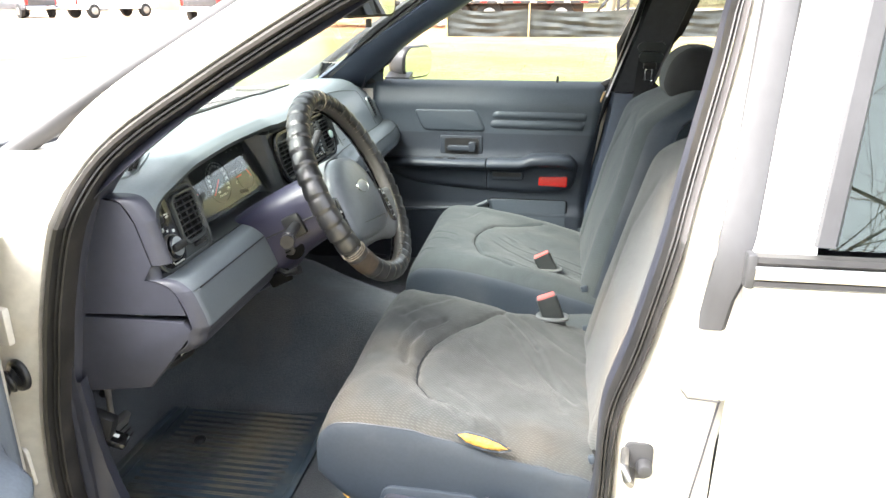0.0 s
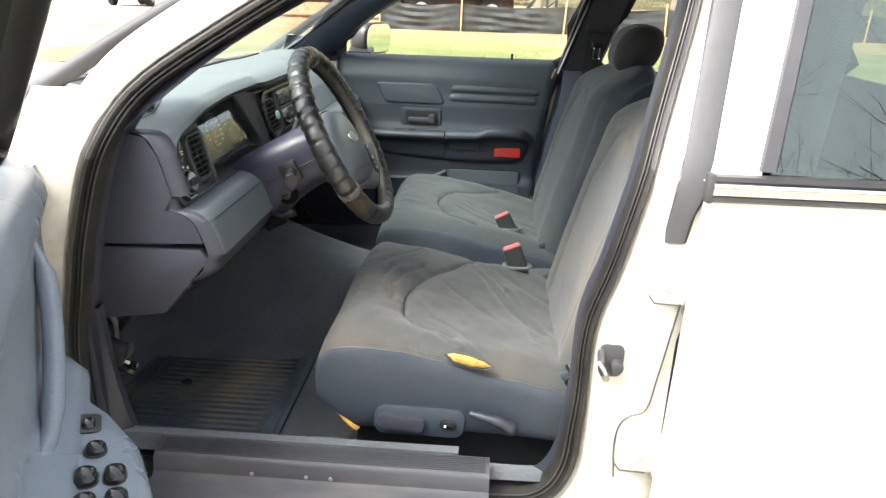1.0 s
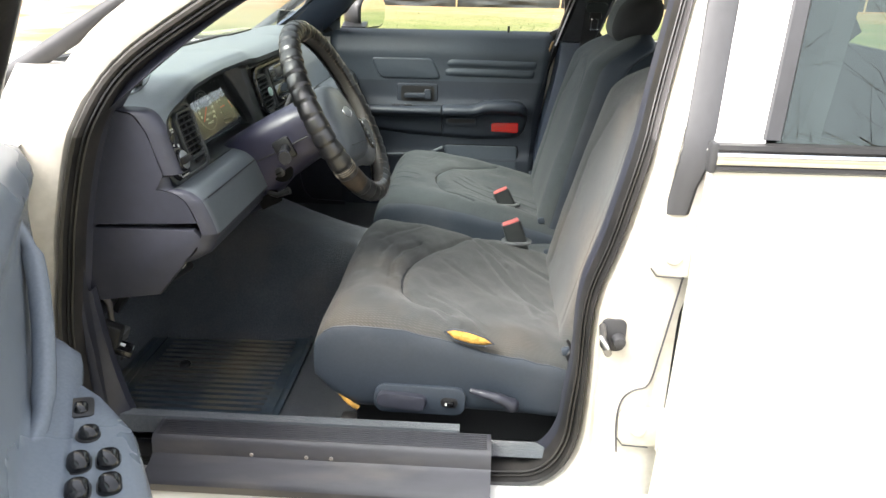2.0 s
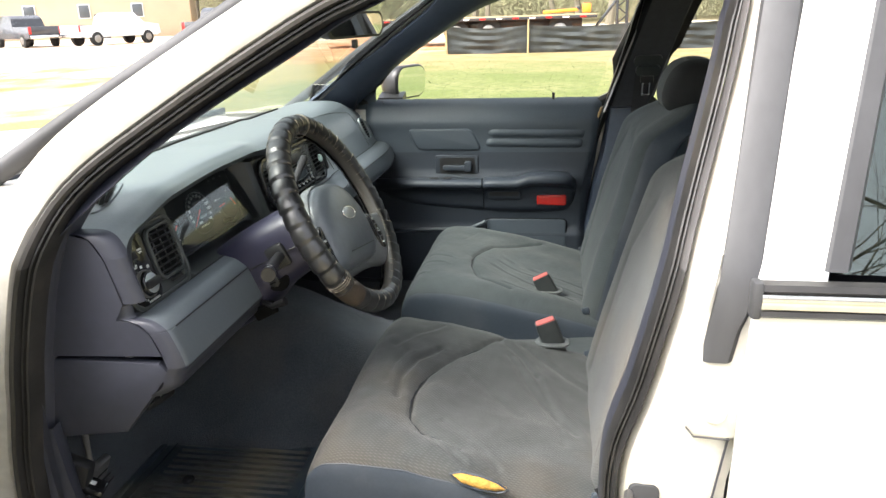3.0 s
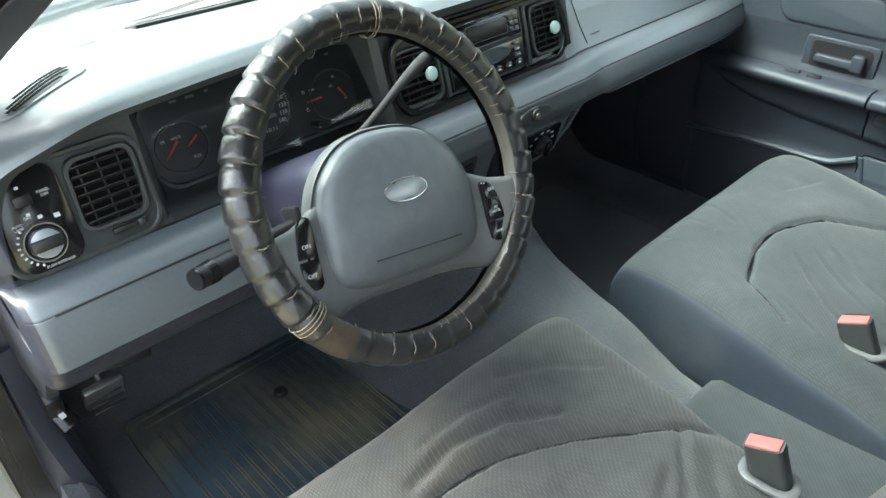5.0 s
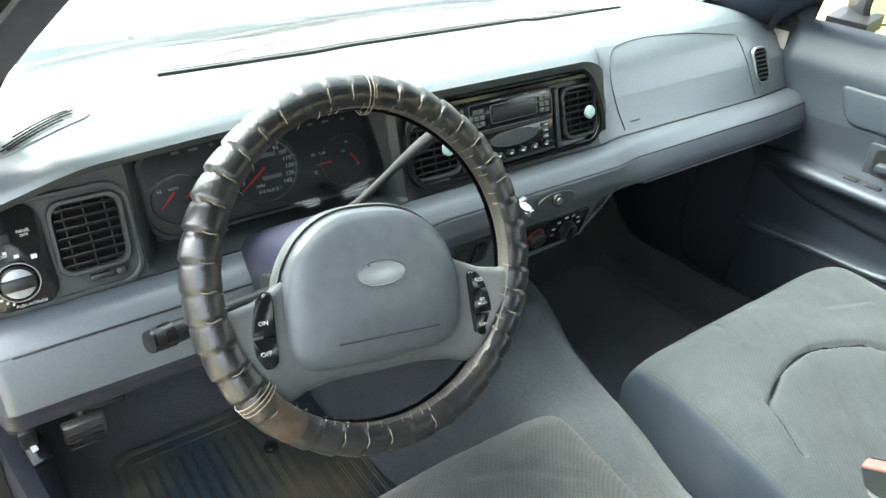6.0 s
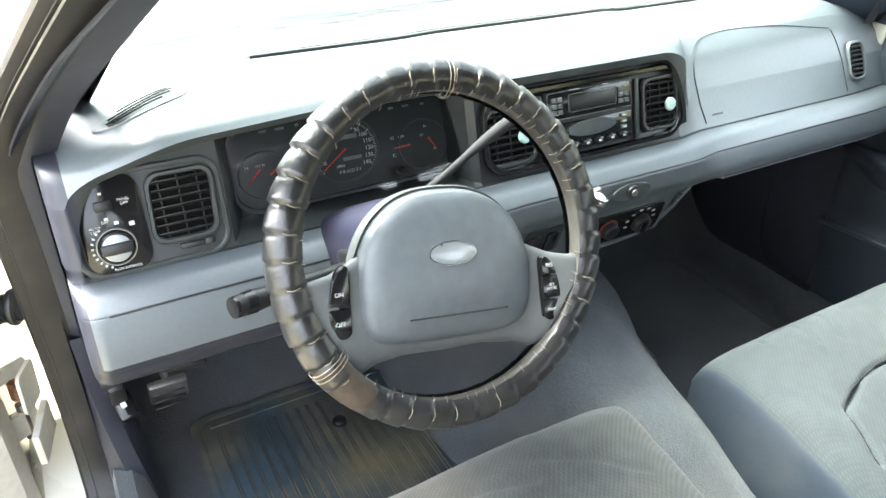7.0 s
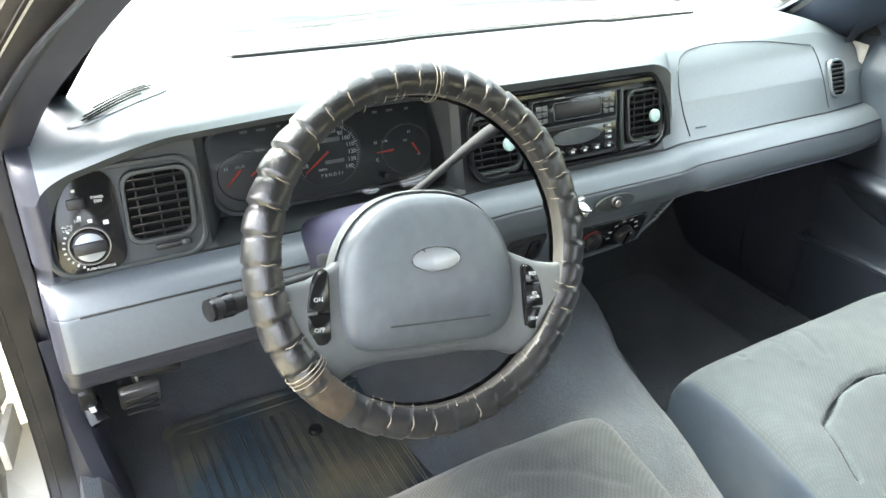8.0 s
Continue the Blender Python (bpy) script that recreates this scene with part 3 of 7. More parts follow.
for x, z in ((0.596, 0.790), (0.576, 0.474)):
    h = thing("rear_door_hinge", (x, -0.862, z), "cream painted rear door hinge with a round bolt", "hinge", "hinges of the rear door")
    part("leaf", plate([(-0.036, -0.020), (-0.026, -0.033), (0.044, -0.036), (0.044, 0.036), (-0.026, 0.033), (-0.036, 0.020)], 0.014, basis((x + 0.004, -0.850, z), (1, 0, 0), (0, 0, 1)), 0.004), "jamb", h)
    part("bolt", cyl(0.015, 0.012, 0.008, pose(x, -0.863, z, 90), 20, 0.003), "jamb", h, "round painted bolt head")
    part("leaf_edge", tube([(x - 0.033, -0.8635, z - 0.021), (x - 0.023, -0.8635, z - 0.034), (x + 0.02, -0.8635, z - 0.036)], 0.0012, 6), "scuff", h)
    part("knuckle", cyl(0.009, 0.009, 0.075, pose(x + 0.040, -0.868, z - 0.037), 12), "jamb", h)
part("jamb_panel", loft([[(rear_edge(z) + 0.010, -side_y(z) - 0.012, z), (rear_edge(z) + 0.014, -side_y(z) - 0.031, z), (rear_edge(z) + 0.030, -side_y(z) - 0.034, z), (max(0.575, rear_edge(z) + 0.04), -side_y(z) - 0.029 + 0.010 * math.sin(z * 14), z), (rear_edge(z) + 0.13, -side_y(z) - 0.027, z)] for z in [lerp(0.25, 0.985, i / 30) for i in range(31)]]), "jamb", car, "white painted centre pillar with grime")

# thin dark tube drawn along the pillar's body seam
part("jamb_body_line", tube([(p.x, -0.8535 + 0.004 * math.sin(p.y * 14), p.y) for p in spline([(0.617, 0.765, 0), (0.609, 0.70, 0), (0.599, 0.62, 0), (0.588, 0.555, 0), (0.562, 0.540, 0), (0.546, 0.520, 0), (0.541, 0.48, 0), (0.546, 0.42, 0)], 5)], 0.0016, 6), "scuff", car, "thin dark line along the pillar's body seam")

# front wing stub, bonnet, cowl
for side in (-1, 1):
    secs = []
    for x in (-0.42, -0.47, -0.6, -0.9, -1.5, -2.2):
        top = 0.955 - 0.10 * smooth(-0.8, -2.2, x)
        secs.append([(x, side * 0.70, top + 0.004), (x, side * 0.80, top - 0.004), (x, side * 0.875, top - 0.03), (x, side * 0.915, top - 0.12), (x, side * 0.94, 0.62), (x, side * 0.945, 0.40), (x, side * 0.92, 0.22)])
    part("front_wing", loft(secs), "paint", car, "white front wing")
secs = []
for x in (-0.83, -1.0, -1.3, -1.8, -2.2):
    secs.append([(x, y, 0.968 - 0.06 * smooth(-0.8, -2.2, x) - 0.03 * (abs(y) / 0.7) ** 2.5) for y in [lerp(-0.70, 0.70, j / 16) for j in range(17)]])
part("bonnet", loft(secs), "paint", car, "white bonnet")
part("cowl_panel", loft([[(-0.655 + 0.25 * (y / 0.78) ** 2, y, 0.950), (-0.70 + 0.25 * (y / 0.78) ** 2, y, 0.940), (-0.76 + 0.2 * (y / 0.78) ** 2, y, 0.935), (-0.845, y, 0.955)] for y in [lerp(-0.70, 0.70, i / 20) for i in range(21)]]), "paint", car, "white cowl at the foot of the windscreen")
wiper = thing("windscreen_wiper", (-0.72, -0.30, 0.98), "black wiper lying along the windscreen's foot", "wiper", "wipers")
part("arm", tube([(-0.75, -0.05, 0.962), (-0.72, -0.25, 0.985), (-0.685, -0.42, 0.992)], [0.010, 0.007, 0.005], 8), "black", wiper)
part("blade", tube([(-0.73, -0.12, 0.975), (-0.71, -0.40, 0.982), (-0.63, -0.62, 0.985)], 0.008, 6), "rubber", wiper)

# windscreen
secs = []
for i in range(11):
    t = i / 10
    row = []
    for j in range(25):
        y = lerp(-1, 1, j / 24)
        half = lerp(0.735, 0.585, t)
        xb, xt = -0.70 + 0.22 * y * y, -0.03 + 0.09 * y * y
        row.append((lerp(xb, xt, t), half * y, lerp(0.955, 1.372 - 0.03 * y * y, t) + 0.012 * math.sin(math.pi * t)))
    secs.append(row)
ws = part("windscreen", loft(secs), "windscreen", car, "slightly dusty clear windscreen")
for e in (0, 1):
    part("windscreen_side", loft([[Vector(r[-1] if e else r[0]) + Vector((0.006, 0.004 if e else -0.004, -0.004)), Vector(r[-1] if e else r[0]).lerp(Vector(r[12]), 0.055 if e else 0.02) + Vector((0.006, 0, -0.005))] for r in secs]), "black", car, "black edge of the windscreen")
part("windscreen_edge", loft([[(p[0] + dx, p[1] * k, p[2] + dz) for k, dx, dz in ((1.0, 0.004, -0.004), (0.965, 0.004, -0.004), (0.965, 0.010, -0.010))] for p in [r[0] for r in secs]]), "black", car, "black edge of the windscreen")
part("windscreen_edge", loft([[(p[0] + dx, p[1] * k, p[2] + dz) for k, dx, dz in ((1.0, 0.004, -0.004), (0.965, 0.004, -0.004), (0.965, 0.010, -0.010))] for p in [r[-1] for r in secs]]), "black", car, "black edge of the windscreen")
part("windscreen_foot", loft([[(p[0] + 0.006, p[1], p[2] + 0.002), (p[0] + 0.022, p[1], p[2] + 0.014)] for p in secs[0]]), "black", car, "black foot of the windscreen")
part("windscreen_header", box((0.10, 1.14, 0.03), (0.04, 0, 1.368), bevel=0.01), "headliner", car)
for s in (-1, 1):
    visor = thing("sun_visor", (0.1, 0.32 * s, 1.34), "dark cloth sun visor folded up under the roof", "sun visor", "sun visors")
    part("flap", box((0.17, 0.46, 0.018), (0.14, 0.31 * s, 1.345), (0, 4, 0), 0.008, 3), "headliner", visor)
    part("pivot", tube([(0.05, 0.54 * s, 1.35), (0.055, 0.50 * s, 1.343), (0.055, 0.2 * s, 1.343)], 0.005, 8), "black", visor)

# mirrors
mir = thing("rear_view_mirror", (-0.07, 0.0, 1.25), "black rear-view mirror hung from the windscreen", "mirror")
mb = basis((-0.066, 0.0, 1.246), (0.25, 0.965, 0), (0.05, 0, 1))
outl = [(x, y * (1 - 0.18 * (x / 0.125) ** 2)) for x, y in rrect(0.25, 0.066, 0.022)]
part("housing", plate(outl, -0.03, mb, 0.008), "black", mir)
part("mirror_glass", plate([(x * 0.94, y * 0.82) for x, y in outl], 0.0015, mb), "mirror", mir, "silvered glass")
part("stem", tube([(-0.085, -0.005, 1.262), (-0.11, -0.005, 1.30), (-0.125, -0.005, 1.325)], 0.007, 8), "black", mir)
part("dip_tab", box((0.012, 0.018, 0.02), (-0.074, 0.0, 1.204), bevel=0.003), "black", mir)
om = thing("door_mirror", (-0.2, 0.98, 1.02), "dark-edged door mirror outside the far front window", "mirror")
ob_ = basis((-0.150, 0.985, 1.030), (0.42, 0.907, 0.0), (-0.02, 0, 1))
shape = [(x + 0.006 * (y / 0.06), y) for x, y in rrect(0.185, 0.118, 0.045)]
secs = [[ob_ @ Vector((x * s, y * s, d)) for x, y in shape] for s, d in ((0.93, 0.002), (1.0, -0.004), (1.02, -0.02), (0.96, -0.06), (0.75, -0.085), (0.3, -0.095))]
part("shell", loft(secs, closed=True, caps=True), "black", om)
part("mirror_glass", plate([(x * 0.9, y * 0.88) for x, y in shape], 0.001, ob_ @ pose(0, 0, 0.003)), "mirror", om, "silvered glass")
part("foot", loft([[(x, 0.87, 0.955), (x, 0.93, 0.97), (x, 0.93, 1.0), (x, 0.87, 0.985)] for x in (-0.25, -0.2, -0.16)], closed=True, caps=True), "black", om)

# rear door, closed, on the near side
rd = thing("rear_door", (1.1, -0.88, 0.6), "closed white rear door with chrome belt moulding", "car door")
secs = []
for i in range(15):
    z = lerp(0.27, 0.955, i / 14)
    y = -0.895 - 0.018 * math.sin(math.pi * (0.955 - z) / 0.9)
    xf = lerp(0.596, 0.620, (z - 0.27) / 0.685)
    secs.append([(xf + 0.006, y + 0.035, z), (xf, y + 0.008, z), (xf + 0.006, y, z), (xf + 0.2, y - 0.004, z), (1.25, y - 0.004, z), (1.62, y, z)])
part("outer_skin", loft(secs), "paint", rd, "plain white door skin")
secs = []
for i in range(13):
    z = lerp(0.955, 1.352, i / 12)
    y, xf = -side_y(z) - 0.035, lerp(0.622, 0.704, i / 12)
    secs.append([(xf, y + 0.03, z), (xf + 0.002, y, z), (xf + 0.082, y - 0.004, z), (xf + 0.086, y + 0.004, z)])
part("window_post", loft(secs), "paint", rd, "white front post of the rear window")
secs = []
for i in range(13):
    z = lerp(0.855, 1.352, i / 12)
    y, xf = -side_y(z) - 0.030, lerp(0.572, 0.655, i / 12)
    w = 0.048 if z > 0.90 else 0.040
    secs.append([(xf, y + 0.02, z), (xf + 0.002, y - 0.002, z), (xf + 0.012, y - 0.008, z), (xf + w - 0.006, y - 0.008, z), (xf + w, y - 0.002, z)])
part("post_cover", loft(secs, caps=True), "grey_trim", rd, "streaked dark grey pillar cover")
secs = []
for i in range(13):
    z = lerp(0.972, 1.345, i / 12)
    y, xf = -side_y(z) - 0.034, lerp(0.706, 0.786, i / 12)
    secs.append([(xf - 0.004, y - 0.004, z), (xf, y - 0.009, z), (xf + 0.020, y - 0.009, z), (xf + 0.028, y + 0.004, z)])
part("window_rubber", loft(secs), "grey_trim", rd, "grey window rubber")
part("belt_moulding", loft([[(x, -0.893, 0.976), (x, -0.907, 0.975), (x, -0.911, 0.969), (x, -0.908, 0.966)] for x in (0.622, 0.63, 1.2, 1.62)], caps=True), "rubber", rd, "dark upper belt rubber")
part("belt_chrome", loft([[(x, -0.902, 0.967), (x, -0.911, 0.965), (x, -0.914, 0.957), (x, -0.911, 0.948), (x, -0.902, 0.946)] for x in (0.622, 0.627, 1.2, 1.62)], caps=True), "chrome", rd, "bright chrome belt strip")
part("belt_rubber", loft([[(x, -0.900, 0.947), (x, -0.912, 0.946), (x, -0.914, 0.941), (x, -0.908, 0.937), (x, -0.896, 0.937)] for x in (0.622, 0.627, 1.2, 1.62)], caps=True), "rubber", rd, "dark lower belt rubber")
part("belt_cap", box((0.012, 0.02, 0.044), (0.618, -0.902, 0.957), bevel=0.004), "grey_trim", rd)
g = part("window_pane", loft([[(lerp(0.715, 0.79, t), -side_y(z) - 0.026, z), (1.55, -side_y(z) - 0.026, z)] for t, z in ((0, 0.965), (0.5, 1.16), (1, 1.35))]), "tint", rd, "greenish rear window mirroring trees")
g.visible_shadow = False
part("inner_lining", box((0.95, 0.02, 0.62), (1.12, -0.845, 0.64), bevel=0.006), "vinyl", rd)


# ---- dashboard ----
dash = thing("dashboard", (-0.3, 0, 0.6), "blue-grey dashboard with a dark instrument and radio panel", "dashboard")

DRIVER = [(-0.48, 0.998), (-0.36, 1.008), (-0.26, 1.012), (-0.228, 1.005), (-0.217, 0.994), (-0.223, 0.984), (-0.252, 0.978), (-0.267, 0.971),
          (-0.231, 0.845), (-0.226, 0.840), (-0.217, 0.8405), (-0.196, 0.836), (-0.179, 0.8235), (-0.1765, 0.8195), (-0.1735, 0.8155), (-0.161, 0.784), (-0.155, 0.762), (-0.163, 0.749), (-0.197, 0.712), (-0.42, 0.640)]
MIDDLE = [(-0.48, 1.000), (-0.38, 1.009), (-0.30, 1.009), (-0.268, 1.002), (-0.250, 0.990), (-0.249, 0.979), (-0.260, 0.973), (-0.268, 0.967),
          (-0.231, 0.846), (-0.226, 0.842), (-0.217, 0.8425), (-0.196, 0.838), (-0.180, 0.826), (-0.1775, 0.822), (-0.1745, 0.818), (-0.175, 0.790), (-0.190, 0.768), (-0.206, 0.752), (-0.236, 0.662), (-0.40, 0.640)]
GUEST = [(-0.48, 0.996), (-0.40, 1.004), (-0.352, 1.003), (-0.328, 0.997), (-0.308, 0.986), (-0.290, 0.970), (-0.273, 0.948), (-0.254, 0.912),
         (-0.229, 0.854), (-0.225, 0.8485), (-0.216, 0.849), (-0.196, 0.845), (-0.179, 0.833), (-0.1765, 0.8295), (-0.1735, 0.8255), (-0.164, 0.800), (-0.166, 0.785), (-0.180, 0.775), (-0.36, 0.735), (-0.46, 0.72)]


def dash_section(y):
    a, b = smooth(-0.24, -0.16, y), smooth(0.180, 0.236, y)
    u = min(1.0, max(0.0, (-0.708 - y) / 0.044, (y - 0.136) / 0.052))
    drop = 0.114 * (1 - math.sqrt(1 - u * u))
    w = min(1.0, max(0.0, (-0.750 - y) / 0.022))
    turn = 0.026 * (1 - math.sqrt(1 - w * w))
    rec = 0.062 * smooth(-0.578, -0.548, y) * (1 - smooth(-0.245, -0.212, y))
    end = smooth(-0.60, -0.775, y)
    far = smooth(0.62, 0.80, y)
    pts = [(-0.66 + 0.25 * (y / 0.78) ** 2, 0.953 + 0.004 * math.cos(y * 3))]
    for k, (d, m, g) in enumerate(zip(DRIVER, MIDDLE, GUEST)):
        x, z = lerp(lerp(d[0], m[0], a), g[0], b), lerp(lerp(d[1], m[1], a), g[1], b)
        if 1 < k <= 6:
            x -= 0.034 * smooth(-0.74, -0.36, y) * (1 - a) * (0.6 if k == 2 else 1.0)
        if k in (6, 7, 8):
            x -= rec * (0.45, 1.0, 1.0)[k - 6]
        if k < 7:
            z -= 0.038 * end * (1 if k > 0 else 0.6) + 0.03 * far
            x -= 0.02 * end
        x -= 0.012 * far
        if 4 <= k <= 7:
            f = (0.25, 1.0, 1.0, 1.0)[k - 4] * (1 - b)
            z -= drop * f * (1 - 0.3 * end)
            x += 0.29 * drop * f
        if k > 1:
            x -= turn
        pts.append((x, z))
    return [Vector((x, y, z)) for x, z in pts]


YS = sorted({0.19, 0.214} | {round(lerp(-0.772, 0.785, i / 96), 4) for i in range(97)} | {round(-0.772 + 0.003 * i, 4) for i in range(22)} | {round(0.130 + 0.004 * i, 4) for i in range(36)} | {-0.7465, -0.58, -0.57, -0.56, -0.55, -0.54, -0.25, -0.24, -0.23, -0.22, -0.21, 0.20, 0.21, 0.22, 0.23})
ROWS_ = [dash_section(y) for y in YS]


def dash_slice(i0, i1, y0=-9, y1=9):
    """A strip of the dash between two edges of its section, rounded between them."""
    fine = 4 if i1 - i0 > 2 and i0 != 5 else 1
    return loft([spline(r[i0:i1 + 1], fine) for r in ROWS_ if y0 <= r[0].y <= y1])


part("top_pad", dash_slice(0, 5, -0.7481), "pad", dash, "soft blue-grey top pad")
# charcoal of the lip also paints in the shadow round the panel
part("hood_lip", dash_slice(5, 8, -0.7421, 0.2141), "fascia", dash, "charcoal hood edge over the dials, its shadow painted in")
part("lid_shoulder", dash_slice(5, 8, 0.2139, 9), "pad", dash, "blue-grey shoulder of the airbag lid")
# rounded ends of pad, hood and rail take a grey-purple that stands for shade
part("pad_end", dash_slice(0, 5, -9, -0.7479), "plum", dash, "rounded end of the pad, shaded to grey-purple")
part("hood_end", dash_slice(5, 8, -9, -0.7419), "plum", dash, "rounded hood end, shaded to grey-purple")
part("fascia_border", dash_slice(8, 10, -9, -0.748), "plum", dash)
part("fascia", dash_slice(8, 10, -0.7565, -0.2095), "fascia", dash, "charcoal fascia")
part("centre_fascia", dash_slice(8, 10, -0.2105, 0.1905), "black", dash, "black centre fascia")
part("passenger_panel", dash_slice(8, 10, 0.1895, 9), "pad", dash, "blue-grey airbag panel")
part("rail_end", dash_slice(10, 17, -9, -0.7595), "plum", dash, "rail end, shaded to grey-purple")
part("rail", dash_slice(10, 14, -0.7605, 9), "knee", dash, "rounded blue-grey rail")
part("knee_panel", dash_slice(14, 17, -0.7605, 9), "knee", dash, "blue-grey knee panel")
part("centre_panel", dash_slice(17, 19, -0.2, 0.245), "knee", dash, "blue-grey panel round the heater controls")
# shade below the knee panel is put into the colour
part("underside", dash_slice(17, 20, -9, -0.199), "plum", dash, "underside, shaded to grey-purple")
part("underside", dash_slice(17, 20, 0.244, 9), "plum", dash, "underside, shaded to grey-purple")
for row, nm in ((ROWS_[0], "end_panel"), (ROWS_[-1], "far_end_panel")):
    s = -1 if row[0].y < 0 else 1
    bm = bmesh.new()
    up = row[1:7] + row[10:17]
    base = [Vector((-0.40, row[0].y, 0.775))]
    bm.faces.new([bm.verts.new(p + Vector((0, s * 0.002, 0))) for p in up + base])
    part(nm, bm, "plum", dash, "grey-purple end panel")
lower = [(-0.40, 0.770), (-0.196, 0.770), (-0.180, 0.752), (-0.27, 0.644), (-0.40, 0.625)]
part("lower_end_cover", plate([(x, z) for x, z in lower], 0.016, basis((0, -0.756, 0), (1, 0, 0), (0, 0, 1)), 0.006), "plum", dash, "grey-purple lower end cover")

FN = Vector((1, 0, 0.28)).normalized()


def on_fascia(y, z, lift=0.0):
    """A pose on the fascia's slope: local x towards the passenger, y up, z out of the panel."""
    x = -0.2285 - 0.28 * 1.02 * (z - 0.845)
    o = Vector((x, y, z)) + FN * lift
    return basis(o, (0, 1, 0), (-0.28, 0, 1))


def vent(y, z, w, h, parent, slats=7, knob=None, skew=0.0, r=0.016):
    v = part("vent_bezel", frame_ring([(x + skew * yy, yy) for x, yy in rrect(w, h, r)], 0.006, 0.007, on_fascia(y, z)), "fascia", parent, "charcoal vent surround")
    # flat dark sheet behind the slats stands for the shade of a deep vent
    part("vent_shade", plate([(x + skew * yy, yy) for x, yy in rrect(w - 0.008, h - 0.008, r)], 0.0012, on_fascia(y, z)), "void", v)
    for i in range(slats):
        t = (i + 0.5) / slats - 0.5
        ww = (w - 0.014) * (1 - 0.10 * abs(2 * t) ** 6)
        part("slat", box((ww, 0.0016, 0.0075), m=on_fascia(y + skew * t * (h - 0.012), z, 0.0030) @ pose(0, t * (h - 0.014), 0.001, -32), bevel=0.0005, seg=1), "black", v)
    for t in (-0.28, 0.0, 0.28):
        part("fin", box((0.0018, h - 0.014, 0.004), m=on_fascia(y, z, 0.001) @ pose(t * w, 0, 0.001), bevel=0.0004, seg=1), "black", v)
    if knob:
        part("vent_knob", cyl(0.0115, 0.0105, 0.006, on_fascia(y + knob[0], z + knob[1], 0.009), 20, 0.002), "mint", v, "round pale mint knob")
    return v


# left switch panel and vent
part("switch_panel", plate(rrect(0.072, 0.118, 0.022, 6), 0.003, on_fascia(-0.710, 0.899, 0.0005), 0.0015), "gloss_black", dash, "black switch panel")
part("panel_rim", frame_ring(rrect(0.176, 0.124, 0.026, 6), 0.006, 0.004, on_fascia(-0.668, 0.899)), "fascia", dash)
hk = part("headlamp_knob", cyl(0.0205, 0.0185, 0.013, on_fascia(-0.712, 0.875, 0.003), 28, 0.002), "gloss_black", dash, "round black headlamp knob with a silver rim")
part("knob_ring", frame_ring(ellipse(0.0225, 0.0225), 0.002, 0.0075, on_fascia(-0.712, 0.875, 0.003)), "steel", hk)
part("knob_face", cyl(0.0165, 0.016, 0.0012, on_fascia(-0.712, 0.875, 0.0160), 28, 0.0004), "silver", hk, "silver knob face")
part("knob_grip", box((0.035, 0.013, 0.009), m=on_fascia(-0.712, 0.875, 0.019), bevel=0.003), "black", hk)
part("dimmer_wheel", box((0.019, 0.012, 0.008), m=on_fascia(-0.716, 0.922, 0.004), bevel=0.002), "black", dash)
for yy, zz, w, h in ((-0.716, 0.936, 0.004, 0.003), (-0.716, 0.907, 0.004, 0.003), (-0.706, 0.901, 0.005, 0.004), (-0.690, 0.897, 0.006, 0.005)):
    part("marking", box((w, h, 0.0006), m=on_fascia(yy, zz, 0.0040), bevel=0), "print", dash)
for yy, zz, size, text in ((-0.693, 0.9235, 0.0046, "PANEL\nDIM"), (-0.7300, 0.897, 0.0042, "AUTO\nLAMP"), (-0.718, 0.9035, 0.0046, "OFF"), (-0.705, 0.8480, 0.0044, "PUSH INTERIOR")):
    words("lettering", text, size, on_fascia(yy, zz, 0.0040), "print", dash)
for i in range(9):
    a = radians(135 + i * 14)
    part("marking", box((0.0022, 0.003, 0.0006), m=on_fascia(-0.712, 0.875, 0.0040) @ pose(0.026 * math.cos(a), 0.026 * math.sin(a), 0, 0, 0, math.degrees(a) - 90), bevel=0), "print", dash)
vent(-0.630, 0.906, 0.080, 0.088, dash, 7, skew=0.05)
part("vent_slider", box((0.042, 0.007, 0.006), m=on_fascia(-0.622, 0.857, 0.003), bevel=0.002), "black", dash)
part("slider_tab", box((0.010, 0.008, 0.007), m=on_fascia(-0.609, 0.858, 0.006), bevel=0.002), "fascia", dash)

# instrument cluster
CN = Vector((1, 0, 0.30)).normalized()


def on_cluster(y, z, lift=0.0):
    o = Vector((-0.307 - 0.30 * (z - 0.90), y, z)) + CN * lift
    return basis(o, (0, 1, 0), (-0.30, 0, 1))


cl = part("instrument_cluster", plate(rrect(0.335, 0.112, 0.03, 6), 0.004, on_cluster(-0.388, 0.904, 0.004), 0.002), "dial", dash, "dark instrument cluster with red needles")
part("cluster_rim", frame_ring(rrect(0.345, 0.122, 0.034, 6), 0.006, 0.014, on_cluster(-0.388, 0.904)), "fascia", cl)
for yy, zz, r in ((-0.395, 0.905, 0.050), (-0.513, 0.893, 0.036), (-0.275, 0.893, 0.040)):
    part("gauge", frame_ring(ellipse(r, r * 0.92), 0.0022, 0.002, on_cluster(yy, zz, 0.008)), "fascia", cl)
SP = (-0.395, 0.902)
for i in range(57):
    a = radians(215 - 250 * i / 56)
    big = i % 4 == 0
    part("tick", box((0.0010 if big else 0.0007, 0.005 if big else 0.003, 0.0004), m=on_cluster(*SP, 0.0085) @ pose(0.0455 * math.cos(a), 0.042 * math.sin(a), 0, 0, 0, math.degrees(a) - 90), bevel=0), "print", cl)
